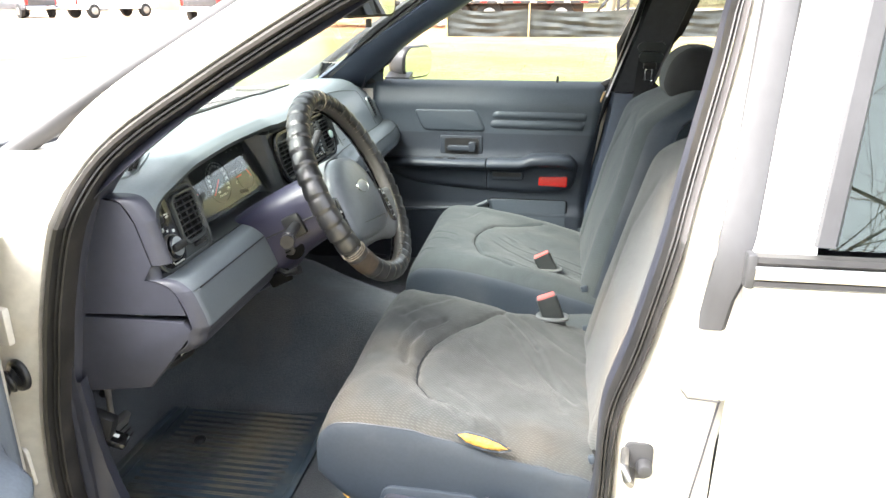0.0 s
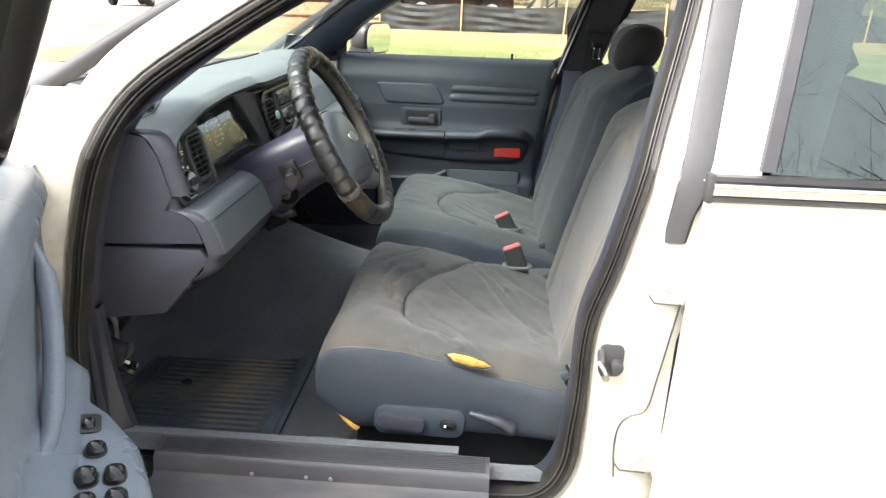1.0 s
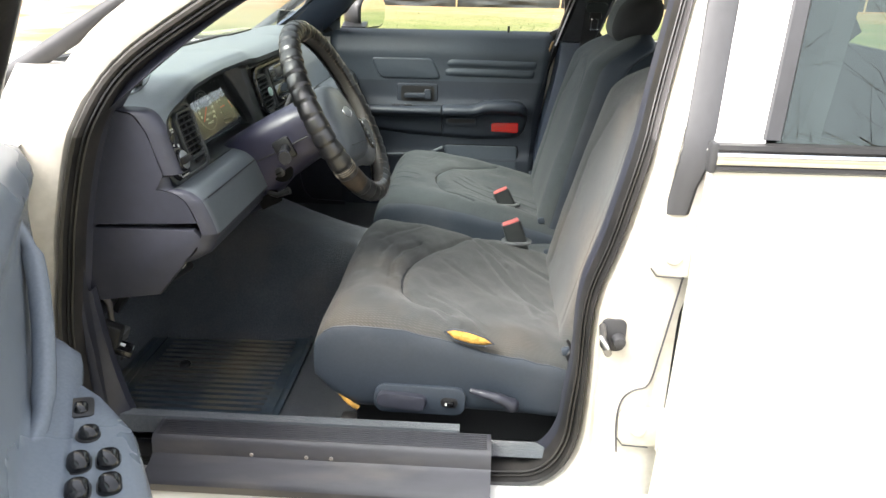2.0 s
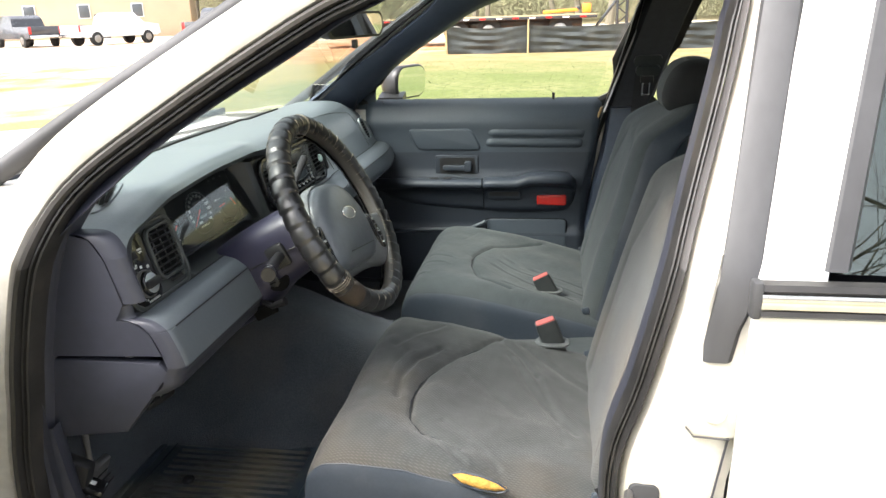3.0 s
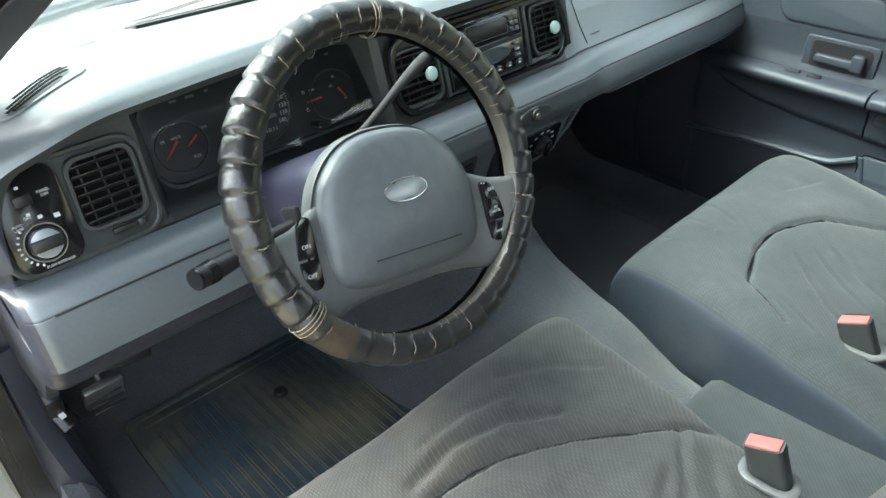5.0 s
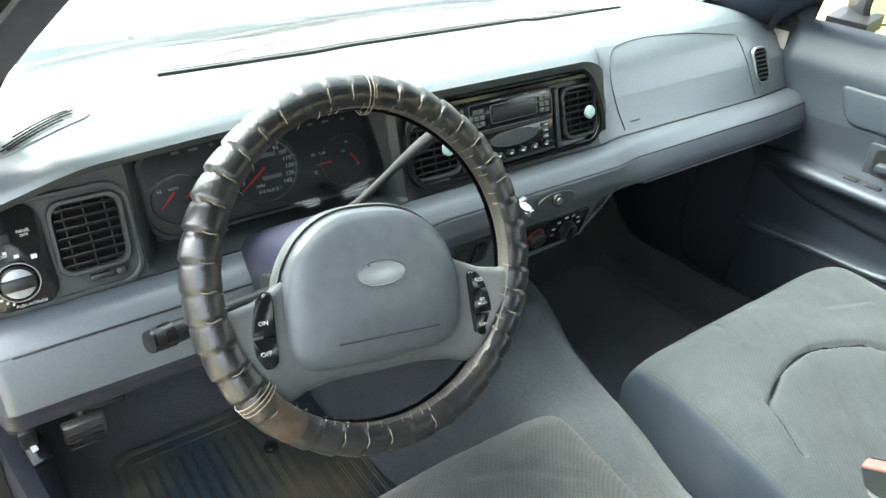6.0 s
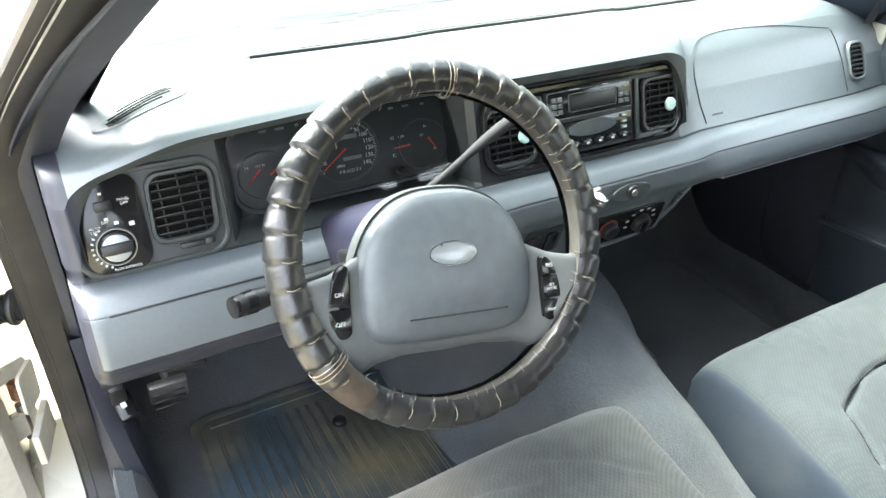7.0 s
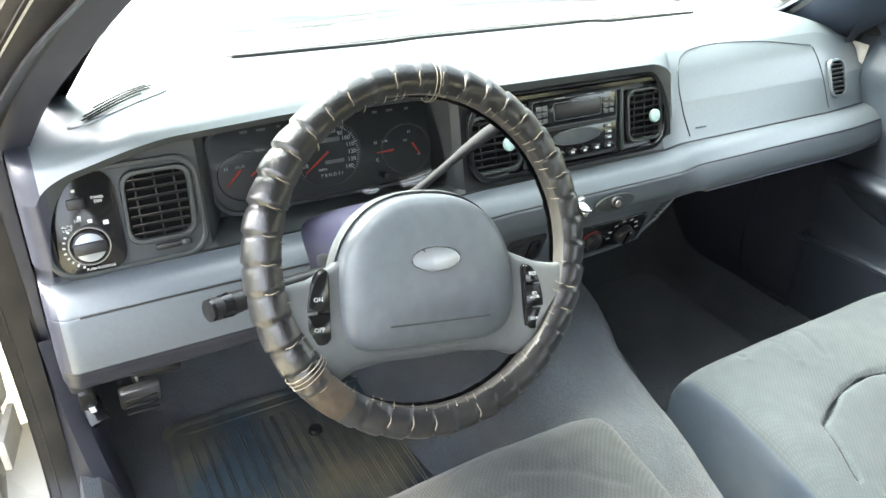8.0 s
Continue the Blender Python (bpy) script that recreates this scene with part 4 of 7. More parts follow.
for i in range(1, 15):
    a = radians(215 - 250 * (i * 4) / 56)
    words("numeral", str(i * 10), 0.0085, on_cluster(*SP, 0.0086) @ pose(0.036 * math.cos(a), 0.034 * math.sin(a), 0), "print", cl)
words("gear_letters", "P R N D 2 1", 0.0066, on_cluster(-0.392, 0.876, 0.0086), "print", cl)
words("gauge_letter", "H", 0.0075, on_cluster(-0.535, 0.906, 0.0086), "print", cl)
words("gauge_letters", "VOLTS", 0.0045, on_cluster(-0.517, 0.906, 0.0086), "print", cl)
words("gauge_letter", "H", 0.0070, on_cluster(-0.322, 0.908, 0.0086), "print", cl)
words("gauge_letters", "TEMP", 0.0042, on_cluster(-0.308, 0.908, 0.0086), "print", cl)
words("gauge_letter", "C", 0.0070, on_cluster(-0.322, 0.884, 0.0086), "print", cl)
words("gauge_letter", "H", 0.0060, on_cluster(-0.268, 0.916, 0.0086), "print", cl)
words("gauge_letters", "FUEL", 0.0048, on_cluster(-0.497, 0.877, 0.0086), "print", cl)
part("reset_knob", cyl(0.006, 0.005, 0.020, on_cluster(-0.318, 0.864, 0.008), 14, 0.001), "black", cl)
words("unit_letters", "MPH", 0.006, on_cluster(-0.405, 0.884, 0.0086), "print", cl)
part("odometer", box((0.034, 0.006, 0.0006), m=on_cluster(-0.392, 0.922, 0.0084), bevel=0), "dimprint", cl)
part("trip_meter", box((0.028, 0.005, 0.0006), m=on_cluster(-0.386, 0.893, 0.0084), bevel=0), "dimprint", cl)


def needle(y, z, length, deg):
    a = radians(deg)
    part("needle", plate([(-0.004, -0.0014), (length, -0.0006), (length, 0.0006), (-0.004, 0.0014)], 0.001, on_cluster(y, z, 0.0105) @ pose(0, 0, 0, 0, 0, deg)), "needle", cl, "red pointer")


needle(-0.398, 0.905, 0.040, 215)
needle(-0.520, 0.900, 0.024, 222)
needle(-0.494, 0.900, 0.014, 215)
needle(-0.300, 0.895, 0.022, 182)
needle(-0.263, 0.897, 0.017, -58)
for yy, zz, w in ((-0.505, 0.948, 0.010), (-0.482, 0.948, 0.012), (-0.458, 0.949, 0.005), (-0.318, 0.949, 0.007), (-0.295, 0.949, 0.010), (-0.268, 0.948, 0.006), (-0.478, 0.908, 0.010),
                  (-0.275, 0.905, 0.006), (-0.255, 0.883, 0.005)):
    part("marking", box((w, 0.0034, 0.0005), m=on_cluster(yy, zz, 0.0086), bevel=0), "dimprint", cl)
lens = part("cluster_lens", loft([[on_cluster(y, z, 0.012 + 0.024 * (0.962 - z) / 0.116 + 0.005 * (1 - ((z - 0.904) / 0.06) ** 2)) @ Vector((0, 0, 0)) for y in [lerp(-0.552, -0.224, i / 12) for i in range(13)]] for z in [lerp(0.846, 0.962, j / 8) for j in range(9)]]), "lens", cl, "clear curved lens")
lens.visible_shadow = False

# centre: vents, radio
part("centre_bezel", frame_ring(rrect(0.393, 0.122, 0.036, 8), 0.009, 0.009, on_fascia(-0.008, 0.908)), "gloss_black", dash, "charcoal centre bezel")
vent(-0.156, 0.904, 0.090, 0.088, dash, 7, knob=(0.020, -0.002), skew=-0.03)
vent(0.140, 0.908, 0.078, 0.088, dash, 7, knob=(0.016, -0.004), skew=-0.03)
for yy in (-0.156, 0.146):
    part("vent_slider", box((0.040, 0.006, 0.006), m=on_fascia(yy, 0.857, 0.004), bevel=0.002), "black", dash)
for yy in (-0.103, 0.087):
    part("bezel_post", box((0.009, 0.098, 0.010), m=on_fascia(yy, 0.906, 0.004), bevel=0.003), "fascia", dash)
radio = part("radio", box((0.172, 0.098, 0.012), m=on_fascia(-0.010, 0.909, 0.003), bevel=0.003), "black", dash, "black car radio with a cassette slot")
RF = lambda y, z, l=0.0: on_fascia(-0.010 + y, 0.909 + z, 0.0095 + l)
part("upper_face", box((0.164, 0.040, 0.004), m=RF(0, 0.025), bevel=0.0015), "gloss_black", radio)
part("tape_slot", box((0.088, 0.022, 0.003), m=RF(0.004, 0.026, 0.003), bevel=0.001), "black", radio)
part("slot_edge", frame_ring(rrect(0.094, 0.028, 0.004), 0.0012, 0.0016, RF(0.004, 0.026, 0.002)), "key_grey", radio)
part("face_edge", frame_ring(rrect(0.166, 0.042, 0.004), 0.0012, 0.0014, RF(0, 0.025, 0.0016)), "key_grey", radio)
part("lower_face", box((0.164, 0.044, 0.004), m=RF(0, -0.022), bevel=0.0015), "gloss_black", radio)
part("display", plate(ellipse(0.046, 0.011), 0.002, RF(0.0, -0.014, 0.002)), "pane", radio, "dim oval display")
part("display_rim", frame_ring(ellipse(0.048, 0.0125), 0.0014, 0.0018, RF(0.0, -0.014, 0.002)), "key_grey", radio)
for sy in (-1, 1):
    for i in range(2):
        for j in range(3):
            part("button", box((0.009, 0.007, 0.004), m=RF(sy * (0.060 + 0.011 * i), 0.034 - 0.009 * j, 0.003), bevel=0.001, seg=1), "key_grey", radio)
for i in range(6):
    part("preset_button", plate(ellipse(0.0088, 0.0062, 20), 0.006, RF(-0.062 + 0.0245 * i, -0.036, 0.002), 0.0018), "gloss_black", radio)
    part("marking", box((0.006, 0.003, 0.0005), m=RF(-0.062 + 0.0245 * i, -0.036, 0.0082), bevel=0), "print", radio)
for i in range(3):
    part("button", box((0.012, 0.006, 0.004), m=RF(0.064, -0.006 - 0.009 * i, 0.003), bevel=0.001, seg=1), "key_grey", radio)
    part("marking", box((0.007, 0.002, 0.0005), m=RF(0.064, -0.006 - 0.009 * i, 0.0054), bevel=0), "print", radio)
for y, z, w in ((-0.03, 0.045, 0.02), (0.03, 0.045, 0.012), (-0.066, 0.013, 0.01), (0.065, 0.044, 0.012)):
    part("marking", box((w, 0.002, 0.0005), m=RF(y, z, 0.0024), bevel=0), "print", radio)

# airbag lid seam and right-hand vent


def on_guest(y, z, lift=0.0):
    far = smooth(0.62, 0.80, y)
    curve = [(0.854, -0.229), (0.912, -0.254), (0.948, -0.273), (0.970, -0.290), (0.986, -0.308), (0.997, -0.328), (1.003, -0.352)]
    for (z0, x0), (z1, x1) in zip(curve, curve[1:]):
        if z <= z1 or z1 == 1.003:
            break
    sl = (x1 - x0) / (z1 - z0)
    o = Vector((x0 + sl * (z - z0) - 0.012 * far, y, z)) + Vector((1, 0, -sl)).normalized() * lift
    return basis(o, (0, 1, 0), (sl, 0, 1))


part("lid_seam", tube([on_guest(p.x, p.y, 0.0005).translation for p in spline([(y, z, 0) for y, z in [(0.250, 0.857), (0.238, 0.90), (0.237, 0.945), (0.258, 0.976), (0.32, 0.987), (0.46, 0.984), (0.606, 0.968)]], 8)], 0.0010, 6), "fascia", dash)
part("lid_seam", tube([on_guest(p.x, p.y, 0.0005).translation for p in spline([(0.610, 0.965, 0), (0.624, 0.92, 0), (0.638, 0.856, 0)], 8)], 0.0009, 6), "fascia", dash)
gv = part("side_vent", frame_ring([(x - 0.10 * y, y) for x, y in rrect(0.050, 0.076, 0.016)], 0.005, 0.006, on_guest(0.668, 0.906, 0.001)), "pad", dash, "small vent at the passenger's end")
# dark sheet painted for the vent's inner shade
part("vent_shade", plate([(x - 0.10 * y, y) for x, y in rrect(0.042, 0.068, 0.014)], 0.0012, on_guest(0.668, 0.906, 0.0015)), "void", gv)
for i in range(7):
    t = (i + 0.5) / 7 - 0.5
    part("slat", box((0.036, 0.002, 0.007), m=on_guest(0.668 - 0.10 * t * 0.062, 0.906, 0.003) @ pose(0, t * 0.062, 0.001, -30), bevel=0.0006, seg=1), "fascia", gv)
part("lid_mark", box((0.026, 0.003, 0.0006), m=on_guest(0.278, 0.868, 0.001), bevel=0), "fascia", dash)

# rail: ashtray seam, lighter, clip
part("rail_seam", tube([r[14] for r in ROWS_ if r[0].y > -0.74][::2], 0.0017, 6), "black", dash)
part("dash_seam", tube([r[10] for r in ROWS_ if r[0].y > -0.745][::2], 0.0022, 6), "black", dash)
AT = basis((-0.1700, 0.036, 0.802), (0, 1, 0), (-0.12, 0, 1))
part("lighter_recess", plate(ellipse(0.040, 0.014), 0.003, AT, 0.001), "fascia", dash)
lt = part("lighter_socket", cyl(0.012, 0.011, 0.006, AT @ pose(0, 0, 0.002), 20, 0.0015), "black", dash, "round black lighter socket")
part("socket_core", cyl(0.006, 0.006, 0.004, AT @ pose(0, 0, 0.006), 16, 0.001), "steel", lt)
clip = thing("metal_clip", (-0.165, -0.052, 0.82), "small shiny metal bracket clipped to the dashboard rail", "bracket")
part("jaw", box((0.010, 0.030, 0.030), (-0.162, -0.052, 0.815), (12, 8, 6), 0.003), "steel", clip)
part("tongue", box((0.026, 0.018, 0.005), (-0.150, -0.050, 0.822), (0, 25, 10), 0.002), "chrome", clip)
part("screw", cyl(0.006, 0.005, 0.010, pose(-0.157, -0.042, 0.806, 0, 80, 0), 10, 0.001), "steel", clip)

# climate panel under the rail
def on_lower(y, z, lift=0.0):
    n = Vector((1, 0, -0.30)).normalized()
    o = Vector((-0.2115 + 0.30 * (z - 0.745), y, z)) + n * lift
    return basis(o, (0, 1, 0), (0.30, 0, 1))


cp = part("climate_panel", plate(rrect(0.185, 0.070, 0.012), 0.004, on_lower(0.075, 0.705, 0.002), 0.002), "gloss_black", dash, "black heater control panel")
kk = part("fan_knob", cyl(0.017, 0.015, 0.014, on_lower(0.045, 0.708, 0.006), 24, 0.002), "black", cp)
part("knob_ring", frame_ring(ellipse(0.0195, 0.0195), 0.0015, 0.003, on_lower(0.045, 0.708, 0.006)), "dull_red", kk)
k2 = part("mode_knob", cyl(0.019, 0.017, 0.014, on_lower(0.118, 0.704, 0.006), 24, 0.002), "black", cp)
part("knob_grip", box((0.007, 0.030, 0.008), m=on_lower(0.118, 0.704, 0.022), bevel=0.002), "gloss_black", k2)
for i in range(8):
    a = radians(200 - i * 32)
    part("marking", box((0.007, 0.0035, 0.0005), m=on_lower(0.118 + 0.031 * math.cos(a), 0.706 + 0.026 * math.sin(a), 0.0064), bevel=0), "print", cp)
part("switch_plate", plate(rrect(0.075, 0.060, 0.008), 0.003, on_lower(-0.098, 0.722, 0.002), 0.001), "black", dash)
part("rocker_switch", box((0.022, 0.042, 0.008), m=on_lower(-0.082, 0.720, 0.006), bevel=0.004), "gloss_black", dash)
part("blank_switch", box((0.026, 0.034, 0.005), m=on_lower(-0.118, 0.722, 0.005), bevel=0.002), "black", dash)
for i in range(6):
    part("grille_rib", box((0.016, 0.0025, 0.004), m=on_lower(0.196, 0.748 - 0.0075 * i, 0.004), bevel=0.001, seg=1), "fascia", dash)
part("panel_lip", tube([on_lower(p.x, p.y, 0.002).translation for p in spline([(0.222, 0.775, 0), (0.205, 0.735, 0), (0.180, 0.695, 0), (0.150, 0.672, 0), (0.08, 0.662, 0), (-0.06, 0.660, 0)], 6)], 0.004, 8), "knee", dash)

def pad_z(x, y):
    """Height of the top pad at a place."""
    r = spline(dash_section(y)[:6], 4)[:-4]
    for p, q in zip(r, r[1:]):
        if p.x <= x <= q.x:
            return lerp(p.z, q.z, (x - p.x) / (q.x - p.x))
    return r[-1].z


# demister slot and side outlet on the top pad
# black strip raised above the pad stands for the shade in the slot
slot = part("demister_slot", loft([[(x, y, pad_z(x, y) + dz) for x, dz in ((-0.505, 0.0), (-0.504, 0.0045), (-0.460, 0.0045), (-0.459, 0.0))] for y in [lerp(-0.472, 0.455, i / 40) for i in range(41)]], caps=True), "black", dash, "long demister slot, its inner shade a raised black strip")
for k in range(2):
    part("slot_bar", tube([(-0.474 - 0.015 * k, y, pad_z(-0.47, y) + 0.0050) for y in [lerp(-0.465, 0.45, i / 40) for i in range(41)]], 0.0008, 6), "pad", slot)


def on_pad(a, b, lift):
    """A place on the pad round the side outlet: a along the oval, b across it."""
    x, y = -0.325 - 0.26 * a - 0.966 * b, -0.646 + 0.966 * a - 0.26 * b
    return (x, y, pad_z(x, y) + lift)


oval = ellipse(0.060, 0.025, 40)
so = part("side_outlet", loft([[on_pad(x * k, y * k, h) for x, y in oval] for k, h in ((1.03, -0.001), (1.0, 0.0022), (0.95, 0.0026), (0.6, 0.0026), (0.2, 0.0026), (0.01, 0.0026))], closed=True), "pad", dash, "oval side window outlet")
for i in range(4):
    t = (i - 1.5) / 2.0
    half = 0.046 * math.sqrt(1 - t * t * 0.8)
    mid = [(lerp(-half, half, q / 10) + t * 0.012, t * 0.0185 + 0.16 * lerp(-half, half, q / 10) * (1 - abs(t) * 0.6)) for q in range(11)]
    # dark strip laid on the pad for the shade in an outlet slot
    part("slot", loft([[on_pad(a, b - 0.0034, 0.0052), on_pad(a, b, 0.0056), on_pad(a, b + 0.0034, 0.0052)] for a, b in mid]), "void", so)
part("vin_label", box((0.012, 0.040, 0.0012), (-0.445, -0.552, pad_z(-0.445, -0.552) + 0.0006), (0, 0, 4), 0.0003, 1), "pad", dash)

# hood release, parking brake, pedals
hr = thing("hood_release", (-0.39, -0.76, 0.52), "black hood release lever on the kick panel", "lever")
part("bracket", box((0.06, 0.024, 0.070), (-0.395, -0.757, 0.545), (0, 20, 0), 0.006), "black", hr)
part("lever", box((0.05, 0.03, 0.016), (-0.372, -0.752, 0.522), (10, 28, 15), 0.005), "gloss_black", hr)
part("mark", box((0.018, 0.008, 0.001), (-0.368, -0.754, 0.5315), (10, 28, 15), 0), "print", hr)
pb = thing("parking_brake", (-0.3, -0.66, 0.6), "parking brake pedal and its release under the dashboard", "brake")
part("release_handle", box((0.04, 0.065, 0.018), (-0.286, -0.662, 0.650), (0, 20, -14), 0.006), "black", pb, "black release handle")
part("release_mark", cyl(0.008, 0.008, 0.0012, basis((-0.270, -0.662, 0.652), (0, 1, 0), (0.3, 0, 0.9)), 16), "print", pb)
part("arm", tube([(-0.45, -0.69, 0.66), (-0.415, -0.688, 0.58), (-0.420, -0.684, 0.515)], 0.006, 8), "steel", pb)
part("pad", box((0.016, 0.062, 0.058), (-0.416, -0.683, 0.490), (0, 24, 0), 0.005), "steel", pb, "worn ribbed steel pedal pad")
for i in range(5):
    part("pad_rib", box((0.004, 0.050, 0.004), (-0.408 - 0.0045 * (i - 2), -0.683, 0.490 - 0.010 * (2 - i)), (0, 24, 0), 0.001, 1), "rubber", pb)
for yy, w, nm in ((-0.42, 0.12, "brake_pedal"), (-0.245, 0.055, "accelerator_pedal")):
    p_ = thing(nm, (-0.6, yy, 0.42), "black rubber pedal in the dark footwell", "pedal", "pedals")
    part("pad", box((0.018, w, 0.06 if w > 0.1 else 0.15), (-0.58 if w > 0.1 else -0.62, yy, 0.45 if w > 0.1 else 0.40), (0, 28, 0), 0.006), "rubber", p_)
    part("arm", tube([(-0.60, yy, 0.46), (-0.66, yy, 0.60), (-0.68, yy, 0.72)], 0.008, 8), "steel", p_)


# ---- steering column and wheel ----
WC = Vector((-0.0125, -0.393, 0.908))
WN = Vector((0.8910, 0, 0.4540))
WU = Vector((-0.4540, 0, 0.8910))
WY = Vector((0, 1, 0))


def on_wheel(a, b, c=0.0):
    """A place on the wheel: a towards the passenger, b up the wheel, c towards the driver."""
    return WC + WY * a + WU * b + WN * c


def wheel_pose(a, b, c=0.0):
    return basis(on_wheel(a, b, c), WY, WU)


col = thing("steering_column", (-0.2, -0.397, 0.8), "purple-blue plastic steering column shroud with key switch and stalks", "steering column")
secs = []
for s, w, hu, hd in ((0.030, 0.060, 0.050, 0.045), (0.045, 0.074, 0.058, 0.058), (0.09, 0.078, 0.064, 0.064), (0.15, 0.080, 0.064, 0.074), (0.22, 0.080, 0.060, 0.102), (0.30, 0.076, 0.050, 0.108), (0.36, 0.07, 0.04, 0.10)):
    loop = []
    for i in range(32):
        a = 2 * math.pi * i / 32
        ca, sa = math.cos(a), math.sin(a)
        x = w * math.copysign(abs(ca) ** 0.55, ca)
        y = (hu if sa > 0 else hd) * math.copysign(abs(sa) ** 0.6, sa)
        loop.append(on_wheel(x, y - 0.005, -s))
    secs.append(loop)
part("shroud", loft(secs, closed=True, caps=True), "purple", col, "purple-blue shroud")
part("split_line", tube([on_wheel(-0.0800, -0.010, -s) for s in (0.06, 0.12, 0.2, 0.28)], 0.0014, 6), "black", col)
part("stalk_boot", box((0.040, 0.046, 0.014), m=basis(on_wheel(-0.080, -0.012, -0.118), WN, WU), bevel=0.006), "black", col)
st = part("indicator_stalk", tube([on_wheel(-0.075, -0.012, -0.115), on_wheel(-0.12, -0.012, -0.105), on_wheel(-0.165, -0.013, -0.093), on_wheel(-0.205, -0.014, -0.080), on_wheel(-0.226, -0.014, -0.072)], [0.010, 0.0095, 0.0105, 0.0125, 0.0125], 14), "black", col, "black indicator stalk")
part("stalk_tip", tube([on_wheel(-0.206, -0.014, -0.0798), on_wheel(-0.230, -0.0142, -0.0710)], [0.0135, 0.012], 14), "gloss_black", st)
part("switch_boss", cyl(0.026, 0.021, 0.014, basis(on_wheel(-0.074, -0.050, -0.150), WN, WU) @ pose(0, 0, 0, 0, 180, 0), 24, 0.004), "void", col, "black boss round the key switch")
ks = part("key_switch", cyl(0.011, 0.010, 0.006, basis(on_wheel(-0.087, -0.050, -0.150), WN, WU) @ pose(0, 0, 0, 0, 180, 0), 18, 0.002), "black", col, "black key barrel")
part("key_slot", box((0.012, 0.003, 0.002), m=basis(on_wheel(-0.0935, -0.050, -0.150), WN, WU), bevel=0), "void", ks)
# solid near-black block in place of a shaded opening
part("tilt_slot", box((0.050, 0.026, 0.010), m=basis(on_wheel(-0.0745, -0.094, -0.205), WN, WU), bevel=0.004), "void", col, "near-black block painting in a shaded opening round the tilt lever")
part("tilt_lever", tube([on_wheel(-0.070, -0.080, -0.20), on_wheel(-0.086, -0.090, -0.18), on_wheel(-0.088, -0.092, -0.15)], [0.006, 0.006, 0.008], 8), "black", col)
gs = part("gear_lever", tube(spline([on_wheel(0.01, 0.045, -0.115), on_wheel(0.052, 0.066, -0.100), on_wheel(0.105, 0.096, -0.086), on_wheel(0.158, 0.122, -0.074)], 4), [0.0055] * 4 + [0.005] * 4 + [0.006, 0.007, 0.008, 0.0085, 0.0078], 12), "webbing", col, "dark gear lever")

sw = thing("steering_wheel", WC, "grey steering wheel with a laced black leather cover", "steering wheel")
R0 = 0.1835
# worn rim core, showing along the inner edge
secs = []
for i in range(96):
    a = 2 * math.pi * i / 96
    c0 = Vector((R0 * math.cos(a), R0 * math.sin(a)))
    secs.append([on_wheel(*(c0 * (1 + 0.0150 * math.cos(b) / R0)), 0.0165 * math.sin(b)) for b in [2 * math.pi * j / 12 for j in range(12)]])
part("rim", loft(secs, closed=True, ring=True), "rim", sw, "worn brownish rim")
# the cover: wrapped pieces, pinched at each lace
NSEG = 42
cover = bmesh.new()
secs = []
random.seed(4)
puff = [random.uniform(0.45, 1.3) for _ in range(NSEG)]
for i in range(NSEG * 8):
    a = 2 * math.pi * i / (NSEG * 8)
    f = (i % 8) / 8
    seg = i // 8
    bulge = 0.0005 * puff[seg] * math.sin(math.pi * f) - (0.0010 if i % 8 == 0 else 0) + 0.0026 * (f - 0.45) * puff[seg]
    row = []
    for j in range(17):
        b = radians(lerp(-138, 138, j / 16))
        rr = 0.0203 + bulge * (1.0 if abs(j - 8) < 7 else 0.4) + 0.0004 * noise.noise((a * 30, b * 4, 0))
        r = R0 + rr * math.cos(b)
        row.append(on_wheel(r * math.cos(a), r * math.sin(a), rr * math.sin(b) * 1.05))
    secs.append(row)
part("cover", loft(secs, ring=True), "leather", sw, "black leather cover, scuffed brown below", angle=70)
patch = []
for i in range(25):
    a = radians(lerp(208, 226, i / 24))
    row = []
    for j in range(17):
        b = radians(lerp(-100, 128, j / 16))
        rr = 0.0214 + 0.0006 * noise.noise((a * 25, b * 3, 2)) - 0.0012 * (abs(i - 12) / 12) ** 6
        row.append(on_wheel((R0 + rr * math.cos(b)) * math.cos(a), (R0 + rr * math.cos(b)) * math.sin(a), rr * math.sin(b) * 1.05))
    patch.append(row)
part("worn_patch", loft(patch), "worn_leather", sw, "brown scuffed patch of the cover")
lace = finish("lace", tube(spline([(0, -0.012, 0.0140), (0.001, -0.0055, 0.0203), (0.0, 0.001, 0.0222), (0.0015, 0.007, 0.0207)], 3), 0.0006, 5), "thread")
stitch = finish("stitch", tube([(0, -0.0186, 0.0085), (0.0012, -0.0168, 0.0128), (0.0022, -0.0125, 0.0168)], 0.0005, 5), "thread")
for i in range(NSEG):
    a = 2 * math.pi * i / NSEG
    rot = wheel_pose(R0 * math.cos(a), R0 * math.sin(a), 0) @ pose(0, 0, 0, 0, 0, math.degrees(a) - 90)
    if random.random() < (0.85 if 20 < math.degrees(a) < 200 else 0.35):
        share("lace", lace, rot, sw)
for i in range(2 * NSEG):
    a = 2 * math.pi * (i + 0.3 + random.uniform(-0.2, 0.2)) / (2 * NSEG)
    if random.random() < 0.55:
        share("stitch", stitch, wheel_pose(R0 * math.cos(a), R0 * math.sin(a), 0) @ pose(0, 0, 0, 0, 0, math.degrees(a) - 90), sw)
part("seam_thread", tube([on_wheel((R0 - 0.0135) * math.cos(a), (R0 - 0.0135) * math.sin(a), 0.0145) for a in [2 * math.pi * i / 96 for i in range(96)]], 0.0009, 5, closed=True), "leather", sw)
